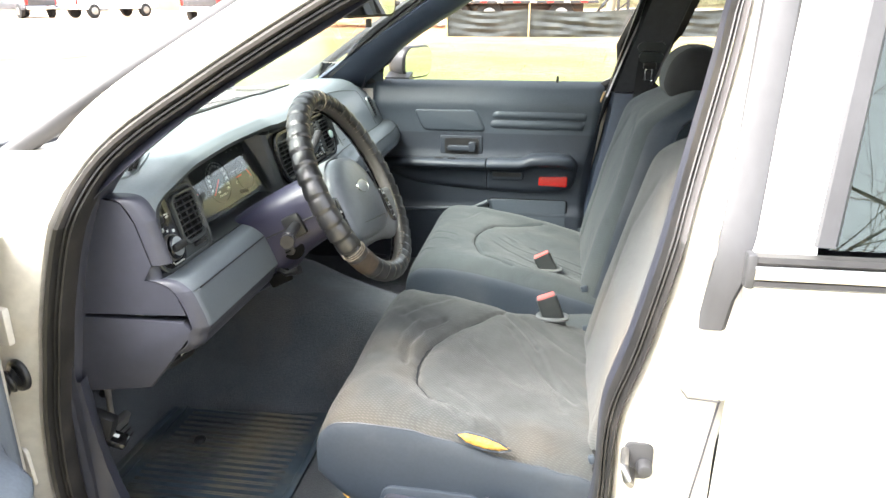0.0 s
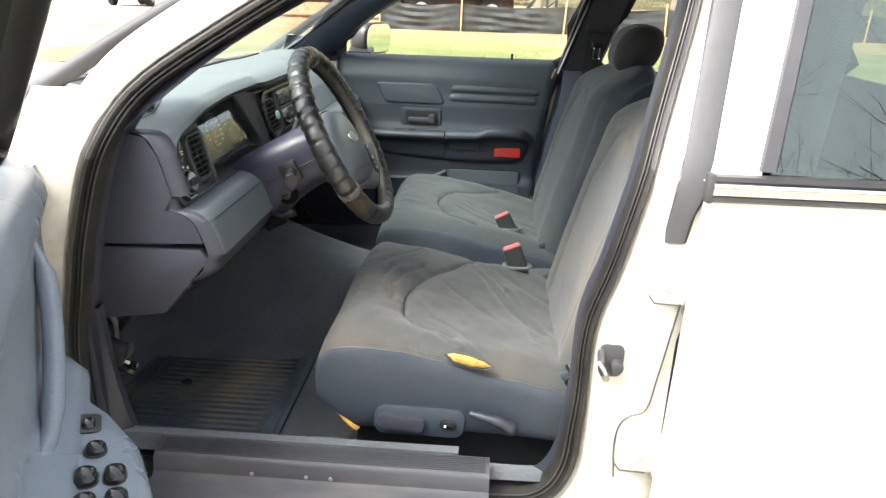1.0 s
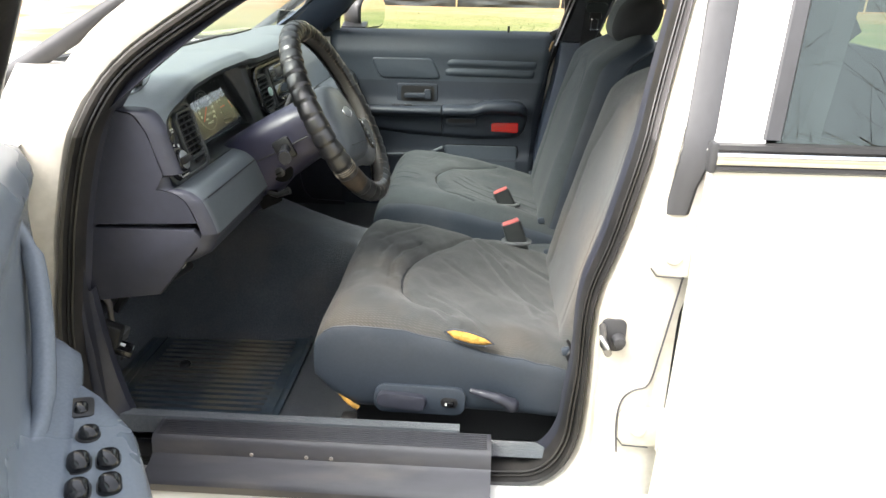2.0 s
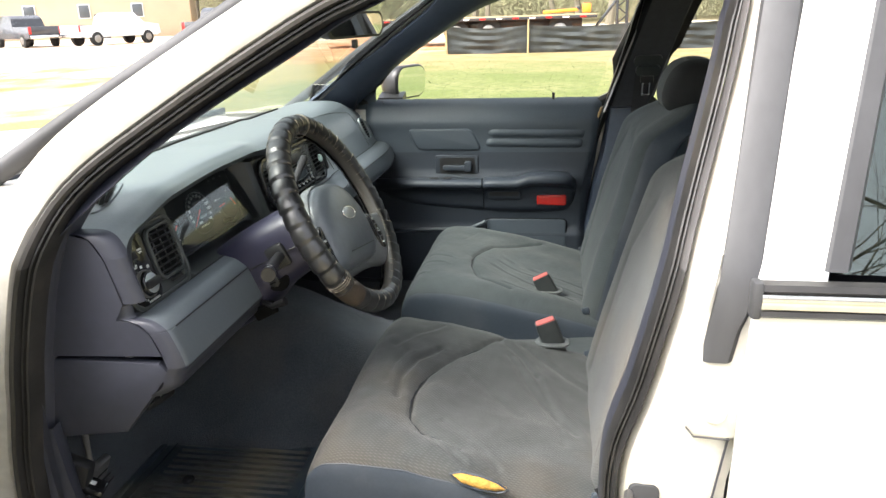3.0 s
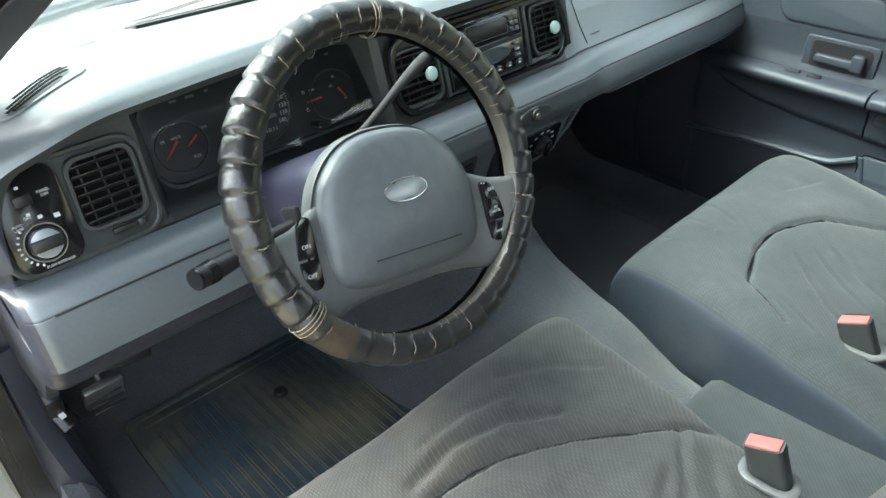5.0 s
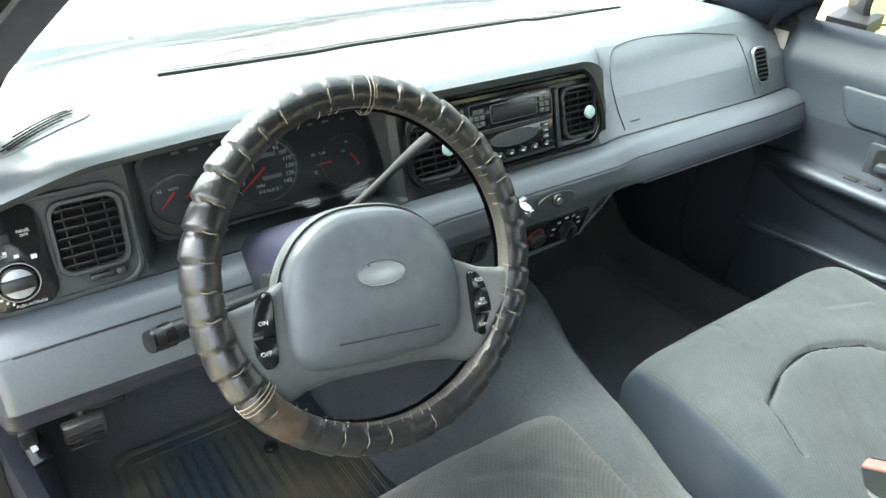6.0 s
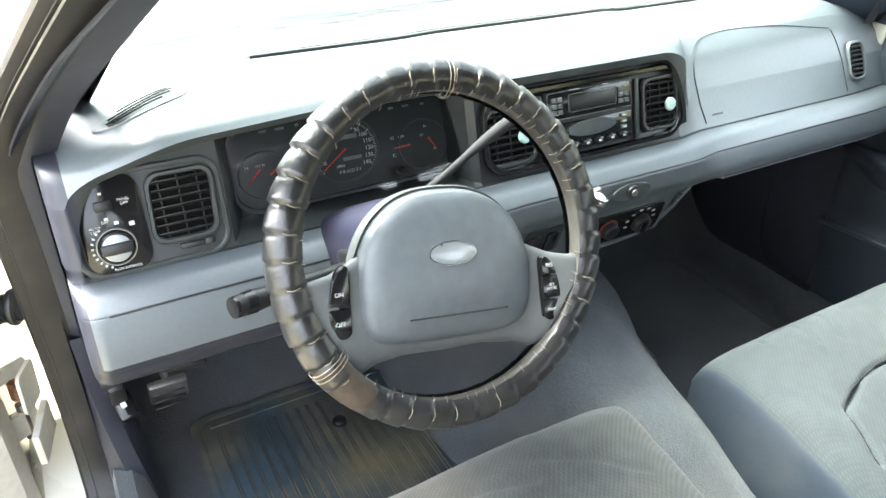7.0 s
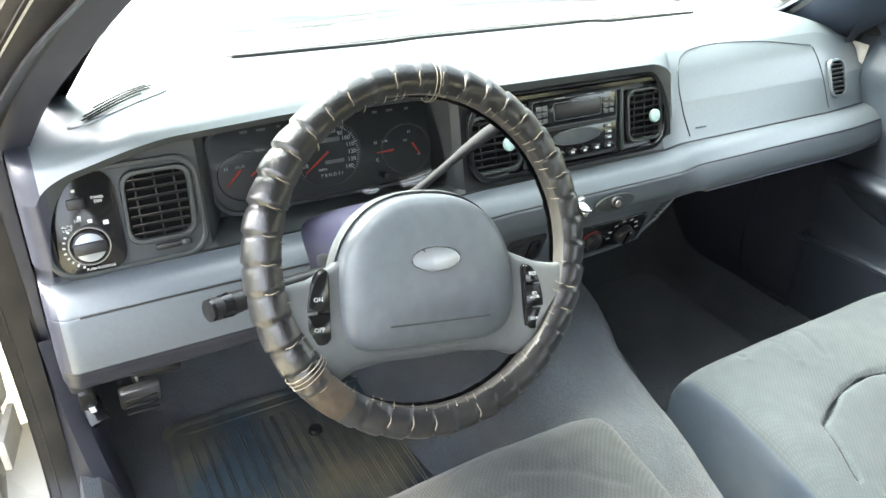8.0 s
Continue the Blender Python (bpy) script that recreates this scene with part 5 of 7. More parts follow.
for k, (ang, n) in enumerate(((207, 3), (78, 2))):
    for i in range(n):
        a = radians(ang + i * 1.4)
        pts = [on_wheel((R0 + 0.0217 * math.cos(b)) * math.cos(a), (R0 + 0.0217 * math.cos(b)) * math.sin(a), 0.0228 * math.sin(b)) for b in [2 * math.pi * j / 20 for j in range(20)]]
        part("binding", tube(pts, 0.0006, 5, closed=True), "thread", sw)

# spokes and hub body, turned a little clockwise
TH = radians(-9)
HY, HU = WY * math.cos(TH) + WU * math.sin(TH), WU * math.cos(TH) - WY * math.sin(TH)


def on_hub(a, b, c=0.0):
    return WC + HY * a + HU * b + WN * c


def hub_pose(a, b, c=0.0):
    return basis(on_hub(a, b, c), HY, HU)


def spoke_body(sgn):
    """A spoke as a rounded bar from the hub out to the rim."""
    secs = []
    for a, top, bot, c, th in ((-0.004, 0.010, -0.121, -0.028, 0.018), (0.050, 0.020, -0.120, -0.028, 0.018), (0.090, 0.006, -0.124, -0.022, 0.016), (0.115, -0.010, -0.130, -0.016, 0.014), (0.138, -0.020, -0.128, -0.009, 0.013), (0.160, -0.024, -0.104, -0.003, 0.012), (0.182, -0.022, -0.076, 0.0, 0.010)):
        mid, h = (top + bot) / 2, (top - bot) / 2
        secs.append([on_hub(sgn * a - (0.18 * (1 - t) * max(0, a - 0.09) * sgn if t < 0 else 0), mid + h * math.copysign(abs(t) ** 0.8, t), c + th * s) for t, s in [(math.cos(q), math.copysign(abs(math.sin(q)) ** 0.5, math.sin(q))) for q in [2 * math.pi * k / 20 for k in range(20)]]])
    return loft(secs, closed=True, caps=True)


for sgn in (-1, 1):
    part("spoke", spoke_body(sgn), "hub", sw, "grey spoke, yellowed", angle=60)
back = [(x, y - 0.026) for x, y in ellipse(0.080, 0.072)]
part("hub_body", loft([[hub_pose(0, 0, c) @ Vector((x * s, y * s, 0)) for x, y in back] for c, s in ((-0.075, 0.75), (-0.05, 0.93), (-0.024, 1.0), (-0.014, 0.97), (-0.010, 0.90))], closed=True, caps=True), "hub", sw, "grey hub body")
# airbag cover: flat-bottomed shield, domed
shield = []
for i in range(64):
    a = 2 * math.pi * i / 64
    ca, sa = math.cos(a), math.sin(a)
    e = 0.40 if sa < 0 else 0.78
    w = 0.107 - 0.016 * max(0, sa)
    shield.append((w * math.copysign(abs(ca) ** e, ca), (0.094 if sa > 0 else 0.076) * math.copysign(abs(sa) ** e, sa)))
secs = []
for s, c in ((1.0, -0.030), (1.005, -0.014), (0.985, -0.003), (0.945, 0.004), (0.87, 0.0085), (0.73, 0.0125), (0.5, 0.0155), (0.25, 0.0170), (0.05, 0.0175)):
    secs.append([on_hub(x * s, y * s - 0.031, c - 0.010 * max(0, -y * s / 0.08) ** 2) for x, y in shield])
ab = part("airbag_cover", loft(secs, closed=True, caps=True), "airbag", sw, "slate grey airbag cover", angle=60)
part("cover_rim", loft([[on_hub(x * s, y * s - 0.031, c) for x, y in shield] for s, c in ((1.04, -0.035), (1.05, -0.020), (1.035, -0.014), (1.008, -0.017))], closed=True), "hub", sw)
# charcoal tube on the cover stands for the shade in its crease
part("crease", tube([on_hub(x, -0.076, 0.0112 - 0.05 * max(0.0, abs(x) - 0.045)) for x in [lerp(-0.056, 0.066, i / 12) for i in range(13)]], 0.0012, 6), "fascia", ab)
part("emblem", plate(ellipse(0.0285, 0.0125), 0.0018, hub_pose(-0.003, -0.007, 0.0166), 0.0008), "silver", ab, "dull silver oval")
part("emblem_rim", frame_ring(ellipse(0.0295, 0.0135), 0.0014, 0.0024, hub_pose(-0.003, -0.007, 0.0164)), "chrome", ab)
def band(poly, lo, hi):
    """The part of an outline between two heights."""
    for sign, lim in ((1, lo), (-1, -hi)):
        out = []
        for p, q in zip(poly, poly[1:] + poly[:1]):
            dp, dq = sign * p[1] - lim, sign * q[1] - lim
            if dp >= 0:
                out.append(p)
            if dp * dq < 0:
                t = dp / (dp - dq)
                out.append((lerp(p[0], q[0], t), lerp(p[1], q[1], t)))
        poly = out
    return poly


for sgn, rows in ((-1, (("ON", 0.56), ("OFF", 0.44))), (1, (("RES", 0.30), ("SET\nACCEL", 0.36), ("COAST", 0.34)))):
    arc = spline([(-0.1170, -0.036, 0), (-0.1185, -0.029, 0), (-0.1235, -0.0265, 0), (-0.1300, -0.031, 0), (-0.1395, -0.046, 0), (-0.1455, -0.070, 0), (-0.1430, -0.091, 0), (-0.1350, -0.1025, 0), (-0.1240, -0.1035, 0), (-0.1180, -0.098, 0)], 4)
    bp = [(-sgn * p.x, p.y + (0.016 if sgn < 0 else 0.004)) for p in arc]
    bp = bp if sgn > 0 else list(reversed(bp))
    pod = part("button_pod", plate(bp, 0.008, hub_pose(0, 0, -0.006), 0.002), "gloss_black", sw, "black speed control buttons")
    top = max(y for x, y in bp)
    tall = top - min(y for x, y in bp)
    for word, share_ in rows:
        piece = band(bp, top - tall * share_, top)
        cx = (min(x for x, y in piece) + max(x for x, y in piece)) / 2
        cy = top - tall * share_ / 2
        part("button", plate([(cx + (x - cx) * 0.86, cy + (y - cy) * 0.93) for x, y in piece], 0.0035, hub_pose(0, 0, 0.0018), 0.0012), "gloss_black", pod)
        words("lettering", word, 0.0064 if len(word) < 4 else 0.0046, hub_pose(cx, cy - (0.008 if word == "ON" else 0), 0.0055), "print", pod)
        top -= tall * share_


# ---- seats ----
def groove(x, y, pts, width, depth):
    """Depth of a sewn crease along a polyline, seen from above."""
    best = 9.0
    for (ax, ay), (bx, by) in zip(pts, pts[1:]):
        dx, dy = bx - ax, by - ay
        t = max(0.0, min(1.0, ((x - ax) * dx + (y - ay) * dy) / (dx * dx + dy * dy)))
        best = min(best, math.hypot(x - ax - t * dx, y - ay - t * dy))
    return depth * math.exp(-(best / width) ** 2)


SEAM_WORN = [(0.24, -0.225), (0.170, -0.190), (0.140, -0.153), (0.131, -0.07), (0.144, 0.017), (0.185, 0.11), (0.24, 0.20), (0.30, 0.285)]
SEAM_CLEAN = [(0.27, -0.235), (0.186, -0.200), (0.152, -0.11), (0.147, -0.03), (0.168, 0.035), (0.193, 0.085), (0.235, 0.13), (0.276, 0.167), (0.34, 0.225)]


def round_angles(power, wide, narrow):
    """Angles round a soft-cornered section, closely and evenly spaced across its broad upper side."""
    top = {round(math.pi * i / narrow, 5) for i in range(narrow + 1)}
    for i in range(wide + 1):
        t = lerp(-1, 1, i / wide)
        top.add(round(math.acos(math.copysign(abs(t) ** (1 / power), t)), 5))
    return sorted(top) + [math.pi + math.pi * i / narrow for i in range(1, narrow)]


WORN_FOLDS = [([(0.105, -0.10), (0.098, -0.03), (0.112, 0.05), (0.150, 0.12)], 0.008, 0.013), ([(0.075, -0.06), (0.072, 0.02), (0.088, 0.08)], 0.006, 0.006), ([(0.30, 0.16), (0.36, 0.04), (0.44, -0.06)], 0.011, 0.010),
              ([(0.33, 0.22), (0.42, 0.14), (0.50, 0.10)], 0.010, 0.008), ([(0.17, -0.20), (0.25, -0.26)], 0.008, 0.008), ([(0.27, 0.24), (0.33, 0.16), (0.36, 0.10)], 0.008, 0.008),
              ([(0.20, -0.15), (0.27, -0.20), (0.31, -0.25)], 0.007, 0.006), ([(0.36, 0.10), (0.40, 0.00), (0.42, -0.12)], 0.009, 0.007), ([(0.22, 0.05), (0.28, 0.00), (0.33, -0.06)], 0.010, 0.005), ([(0.06, 0.10), (0.09, 0.18), (0.14, 0.23)], 0.008, 0.005)]
CLEAN_FOLDS = [([(0.24, 0.015), (0.37, -0.03), (0.50, -0.06)], 0.006), ([(0.205, -0.065), (0.30, -0.14), (0.44, -0.205)], 0.006), ([(0.22, -0.02), (0.34, -0.08), (0.48, -0.13)], 0.005), ([(0.25, -0.20), (0.31, -0.22)], 0.005),
               ([(0.0, -0.115), (0.075, -0.126)], 0.008), ([(-0.012, -0.19), (0.03, -0.20)], 0.007), ([(0.02, -0.05), (0.09, -0.075)], 0.005), ([(0.10, 0.10), (0.13, 0.19)], 0.004)]


def seat(yc, name, label, outer, worn):
    s = thing(name, (0.25, yc, 0.27), label, "car seat", "front seats")
    half, nx = 0.300, 150
    ANG = round_angles(0.30, 130, 60)
    nt = len(ANG)
    secs = []
    random.seed(11 if outer < 0 else 17)
    for i in range(nx + 1):
        u = i / nx
        x = lerp(-0.022, 0.535, u)
        front = 1 - (1 - min(1.0, (x + 0.022) / 0.11)) ** 2.6
        front = max(front, 0.02)
        seam = 0.575 - 0.105 * max(0, (x - 0.02) / 0.5)
        bottom = 0.350 + 0.012 * math.sin(3 * u) + 0.075 * (1 - min(1, max(0, (x + 0.02) / 0.10))) ** 2
        crown = 0.028 + 0.012 * math.sin(math.pi * min(1, u * 1.1))
        top = seam + crown - 0.015
        top = lerp(0.50, top, front ** 0.55)
        h = half * (0.955 + 0.045 * front)
        loop = []
        for a in ANG:
            ca, sa = math.cos(a), math.sin(a)
            e = 0.34 if sa > 0 else 0.22
            yy = h * math.copysign(abs(ca) ** 0.30, ca)
            mid = (top + bottom) / 2
            zz = mid + (top - mid) * math.copysign(abs(sa) ** e, sa)
            yy *= 1 + (0.016 * sa if sa < 0 else 0.0)
            if sa > 0.25:
                edge = smooth(0.302, 0.27, abs(yy))
                seam_ = SEAM_WORN if worn else SEAM_CLEAN
                zz -= (groove(x, yy, seam_, 0.0045, 0.009) + groove(x, yy, seam_, 0.022, 0.008 if worn else 0.004)) * edge
                zz += 0.010 * math.exp(-((abs(yy) - 0.24) / 0.05) ** 2) * smooth(0.05, 0.2, x)
                zz -= 0.012 * math.exp(-(yy / 0.13) ** 2) * smooth(0.15, 0.3, x)
                if worn:
                    for line, wd, dp in WORN_FOLDS:
                        zz -= 0.65 * groove(x, yy, line, wd, dp) * edge
                        zz += groove(x, yy, [(a + 1.6 * wd, b) for a, b in line], wd * 1.3, dp * 0.30) * edge
                    zz += 0.009 * noise.noise((x * 6, yy * 6, 3)) + 0.0045 * noise.noise((x * 15, yy * 13, 5)) + 0.0018 * noise.noise((x * 40, yy * 26, 8))
                else:
                    zz += 0.003 * noise.noise((x * 8, yy * 8, 9)) + 0.0012 * noise.noise((x * 30, yy * 22, 4))
                    for line, dp in CLEAN_FOLDS:
                        zz -= groove(x, yy, line, 0.0045, dp * 0.55)
                        zz += groove(x, yy, [(a + 0.009, b) for a, b in line], 0.007, dp * 0.3)
            zz += 0.0025 * noise.noise((x * 14, yy * 14, zz * 14))
            loop.append((x, yc + yy, zz))
        secs.append(loop)
    lo, hi = next(k for k, a in enumerate(ANG) if a >= 0.12 * math.pi), next(k for k, a in enumerate(ANG) if a >= 0.88 * math.pi)
    def on_top(x, yy):
        """A place on the cushion's top."""
        loop = secs[max(0, min(nx, round((x + 0.022) / 0.557 * nx)))]
        best = min(loop[lo:hi], key=lambda p: abs(p[1] - yc - yy))
        return Vector((x, yc + yy, best[2]))
    # fabric on top, vinyl skirt round the sides
    part("cushion", loft([r[lo:hi + 1] for r in secs]), "fabric_worn" if worn else "fabric", s, "worn grey woven cushion, creased and stained" if worn else "grey woven cushion with sewn insert", angle=75)
    bm = loft([r[hi:] + r[:lo + 1] for r in secs])
    loft([secs[0][hi:] + secs[0][:lo + 1], [(-0.018, yc + (p[1] - yc) * 0.9, p[2]) for p in secs[0][hi:] + secs[0][:lo + 1]]], bm=bm)
    part("skirt", bm, "skirt", s, "slate blue vinyl skirt", angle=75)
    part("piping", tube([secs[i][lo if outer > 0 else hi] for i in range(6, nx, 2)], 0.0016, 6), "skirt", s)
    line = [(p.x, p.y) for p in spline([(a, b, 0) for a, b in (SEAM_WORN if worn else SEAM_CLEAN)], 6)]
    # dark tube laid along the sewn crease so that it stands out
    part("insert_seam", tube([on_top(a, b) + Vector((0, 0, 0.0004)) for a, b in line if abs(b) < 0.27], 0.0017, 6), "seam", s)
    part("base", box((0.44, 0.50, 0.10), (0.27, yc, 0.325), bevel=0.01), "black", s, "dark seat base")
    for sy in (-0.2, 0.2):
        part("runner", box((0.50, 0.03, 0.03), (0.26, yc + sy, 0.272), bevel=0.004), "steel", s)
    # backrest
    BANG = [a + math.pi for a in round_angles(0.32, 70, 36)]
    secs, nb = [], 72
    for i in range(nb + 1):
        u = i / nb
        z = lerp(0.46, 1.038, u)
        xf = 0.465 + 0.16 * u ** 1.15 + 0.11 * smooth(0.78, 1.0, u) ** 2
        thick = lerp(0.15, 0.085, u)
        hw = lerp(0.280, 0.248, smooth(0.25, 0.95, u)) * math.sqrt(max(0.05, 1 - max(0.0, (u - 0.80) / 0.205) ** 2.6))
        topround = 1 - smooth(0.93, 1.0, u) * 0.6
        loop = []
        for a in BANG:
            ca, sa = math.cos(a), math.sin(a)
            yy = hw * math.copysign(abs(ca) ** 0.32, ca)
            d = thick * 0.5 * topround * (1 + math.copysign(abs(sa) ** 0.42, sa))
            if sa < 0:
                edge = smooth(hw, hw - 0.09, abs(yy))
                d -= 0.010 * math.exp(-((abs(yy) - hw + 0.060) / 0.050) ** 2)
                d += groove(z, yy, [(0.52, -0.17), (0.80, -0.165), (0.92, -0.10), (0.95, 0.0), (0.92, 0.10), (0.80, 0.165), (0.52, 0.17)], 0.008, 0.004) * edge
                d += 0.003 * noise.noise((yy * 8, z * 8, 1.5 + yc))
            loop.append((xf + d, yc + yy, z - 0.18 * d))
        secs.append(loop)
    a0, a1 = next(k for k, a in enumerate(BANG) if a >= 1.07 * math.pi), next(k for k, a in enumerate(BANG) if a >= 1.93 * math.pi)
    back = part("backrest", loft([r[a0:a1 + 1] for r in secs]), "fabric_worn" if worn else "fabric", s, "grey woven backrest", angle=75)
    bm = loft([r[a1:] + r[:a0 + 1] for r in secs], caps=False)
    bm.faces.new([bm.verts.new(p) for p in secs[-1]])
    part("backrest_side", bm, "skirt", s, "slate blue vinyl back and bolster sides", angle=75)
    for sy in (-1, 1):
        part("hinge_cover", box((0.020, 0.010, 0.020), (0.474, yc + sy * 0.264, 0.502), (0, -15, 0), 0.005), "vinyl", s)
    # head restraint
    for sy in (-0.06, 0.06):
        part("post", tube([(0.70, yc + sy, 1.00), (0.735, yc + sy, 1.075)], 0.006, 10), "steel", s)
    secs = []
    for i in range(33):
        v = lerp(-1, 1, i / 32)
        yy = 0.135 * v
        k = max(max(0.0, 1 - abs(v) ** 4.0) ** 0.40, 0.02)
        loop = []
        for j in range(40):
            a = 2 * math.pi * j / 40
            ca, sa = math.cos(a), math.sin(a)
            px = 0.068 * math.copysign(abs(ca) ** 0.85, ca) * k
            pz = 0.071 * math.copysign(abs(sa) ** 0.80, sa) * k
            loop.append((0.732 + px + 0.25 * pz, yc + yy, 1.063 + pz))
        secs.append(loop)
    part("head_restraint", loft([r[12:30] for r in secs[9:24]]), "fabric", s, "grey woven front of the head restraint", angle=75)
    # sides and back get a near-black that stands for their shade
    bm = loft([r[29:] + r[:13] for r in secs[9:24]])
    loft(secs[:10], closed=True, caps=True, bm=bm)
    loft(secs[23:], closed=True, caps=True, bm=bm)
    part("head_restraint_back", bm, "webbing", s, "back and sides of the head restraint, darkened for shade", angle=75)
    return s


ds = seat(-0.392, "driver_seat", "grey cloth driver's seat with slate vinyl skirt and a torn seam", -1, True)
ps = seat(0.392, "passenger_seat", "clean grey cloth front passenger seat with slate vinyl sides", 1, False)

# cloth-covered flap between the cushions, joined to the driver's side
flap = []
for i in range(25):
    x = lerp(0.205, 0.62, i / 24)
    h = 0.418 + 0.012 * math.sqrt(smooth(0.205, 0.225, x)) + 0.02 * smooth(0.25, 0.55, x)
    flap.append([(x, y, h + dz + 0.003 * noise.noise((x * 8, y * 12, 0))) for y, dz in ((-0.13, 0.035), (-0.09, 0.022), (-0.05, 0.010), (0.0, 0.004), (0.05, 0.0), (0.09, -0.004), (0.112, -0.012), (0.120, -0.03), (0.121, -0.06))])
part("centre_flap", loft(flap), "fabric", ds, "smooth blue-grey cloth flap between the cushions", angle=60)

# torn seam with foam on the driver's skirt
tear = [(x, z) for x, z in ((-0.046, 0.004), (-0.030, 0.010), (0.0, 0.0085), (0.030, 0.002), (0.046, -0.006), (0.030, -0.0115), (0.0, -0.012), (-0.030, -0.007))]
TB = basis((0.284, -0.6935, 0.545), (0.985, -0.02, -0.10), (0.08, 0.20, 0.97))
part("torn_foam", loft([[TB @ Vector((x * s, y * s, d)) for x, y in tear] for s, d in ((1.0, -0.004), (0.95, 0.003), (0.75, 0.007), (0.35, 0.009), (0.05, 0.0095))], closed=True, caps=True), "foam", ds, "yellow foam showing through the torn seam")
part("torn_edge", tube([TB @ Vector((x * 1.05, y * 1.12, 0.002)) for x, y in tear], 0.0022, 6, closed=True), "skirt", ds)
edge_ = spline([(0.026, -0.683, 0.404), (0.038, -0.686, 0.390), (0.050, -0.688, 0.379), (0.064, -0.688, 0.370)], 4)
part("hanging_foam", loft([[p + Vector((0.004, 0.002, 0.004)), p + Vector((0, -0.001, 0)), p + Vector((-0.002, 0.0, -0.004 - 0.002 * math.sin(k * 2.1))), p + Vector((0.003, 0.010, -0.002))] for k, p in enumerate(edge_)], closed=True, caps=True), "foam", ds, "yellow foam showing under the skirt's edge")

# power seat controls on the outer side
SB = basis((0.190, -0.6945, 0.404), (0.995, 0.0, -0.075), (0.05, 0.10, 1))
pan = part("control_panel", plate([(x, y + 0.004 * math.sin(x * 20)) for x, y in rrect(0.180, 0.060, 0.022, 6)], 0.008, SB, 0.003), "skirt", ds, "slate power seat control panel")
part("adjuster_knob", loft([[SB @ Vector((x * s - 0.035, y * s - 0.002, d)) for x, y in rrect(0.098, 0.032, 0.015, 6)] for s, d in ((1.0, 0.006), (1.0, 0.016), (0.93, 0.021), (0.6, 0.0225), (0.05, 0.0225))], closed=True, caps=True), "plum", pan, "grey seat adjuster knob")
part("switch_bezel", plate(rrect(0.034, 0.020, 0.009), 0.003, SB @ pose(0.058, 0.002, 0.008), 0.001), "black", pan)
part("switch", box((0.018, 0.009, 0.006), m=SB @ pose(0.058, 0.002, 0.013), bevel=0.002), "gloss_black", pan)
part("switch_mark", box((0.004, 0.005, 0.0006), m=SB @ pose(0.052, 0.002, 0.0162), bevel=0), "print", pan)
part("recline_lever", tube(spline([(0.290, -0.706, 0.434), (0.315, -0.716, 0.434), (0.345, -0.718, 0.427), (0.366, -0.716, 0.415), (0.376, -0.708, 0.402)], 4), [0.006] * 3 + [0.008] * 4 + [0.011] * 5 + [0.014, 0.015, 0.014, 0.012, 0.010], 12), "plum", ds, "grey recline lever")
part("clip_hook", tube(spline([(0.468, -0.690, 0.545), (0.476, -0.697, 0.530), (0.470, -0.70, 0.515), (0.478, -0.694, 0.500)], 4), 0.003, 6), "black", ds)

# belt buckles standing in the cushions
def buckle(at, label, lean, rise_=0.0):
    b = thing("belt_buckle", at, label, "seat belt buckle", "belt buckles")
    m = pose(*at, *lean)
    part("housing", loft([[m @ Vector((x * s, y * s, z)) for x, y in rrect(0.050, 0.026, 0.008)] for z, s in ((-0.055, 0.92), (-0.02, 1.0), (0.030, 1.0), (0.036, 0.97))], closed=True, caps=True), "fascia", b, "dark buckle housing")
    part("release_button", box((0.042, 0.021, 0.005), m=m @ pose(0, 0, 0.0365), bevel=0.002), "red_button", b, "faded red release button")
    part("slot", box((0.034, 0.003, 0.001), m=m @ pose(0, 0.0125, 0.0372), bevel=0), "gloss_black", b)
    part("strap", box((0.034, 0.006, 0.05), m=m @ pose(0, 0, -0.07), bevel=0.002), "webbing", b)
    part("collar", frame_ring(rrect(0.078, 0.050, 0.022, 6), 0.011, 0.006, pose(at[0] + 0.006, at[1], at[2] - 0.022 + rise_, 0, 0, 4)), "hub", b, "grey plastic collar")
    return b


buckle((0.385, -0.137, 0.553), "black seat belt buckle with red button on the driver's seat", (4, -20, 8))
buckle((0.367, 0.209, 0.535), "black seat belt buckle with red button on the passenger seat", (2, -26, 6), 0.010)

# shoulder belt on the far centre pillar
belt = thing("shoulder_belt", (0.64, 0.70, 1.2), "black shoulder belt on the dark far centre pillar", "seat belt")
part("anchor_bracket", plate([(-0.030, -0.012), (0.030, -0.012), (0.018, 0.020), (0.006, 0.028), (-0.006, 0.028), (-0.018, 0.020)], 0.006, basis((0.656, 0.682, 1.132), (-1, 0, 0), (-0.2, -0.35, 1)), 0.002), "silver", belt, "worn steel anchor bracket")
part("anchor_bolt", cyl(0.010, 0.009, 0.008, basis((0.654, 0.674, 1.142), (-1, 0, 0), (-0.2, -0.35, 1)), 12, 0.002), "black", belt)
part("anchor_cover", loft([[basis((0.660, 0.684, 1.104), (-1, 0, 0), (-0.2, -0.35, 1)) @ Vector((x * k, y * k, d)) for x, y in rrect(0.086, 0.040, 0.018, 6)] for k, d in ((1.0, 0.0), (1.0, 0.012), (0.93, 0.020), (0.7, 0.024))], closed=True, caps=True), "fascia", belt, "dark moulded belt guide")
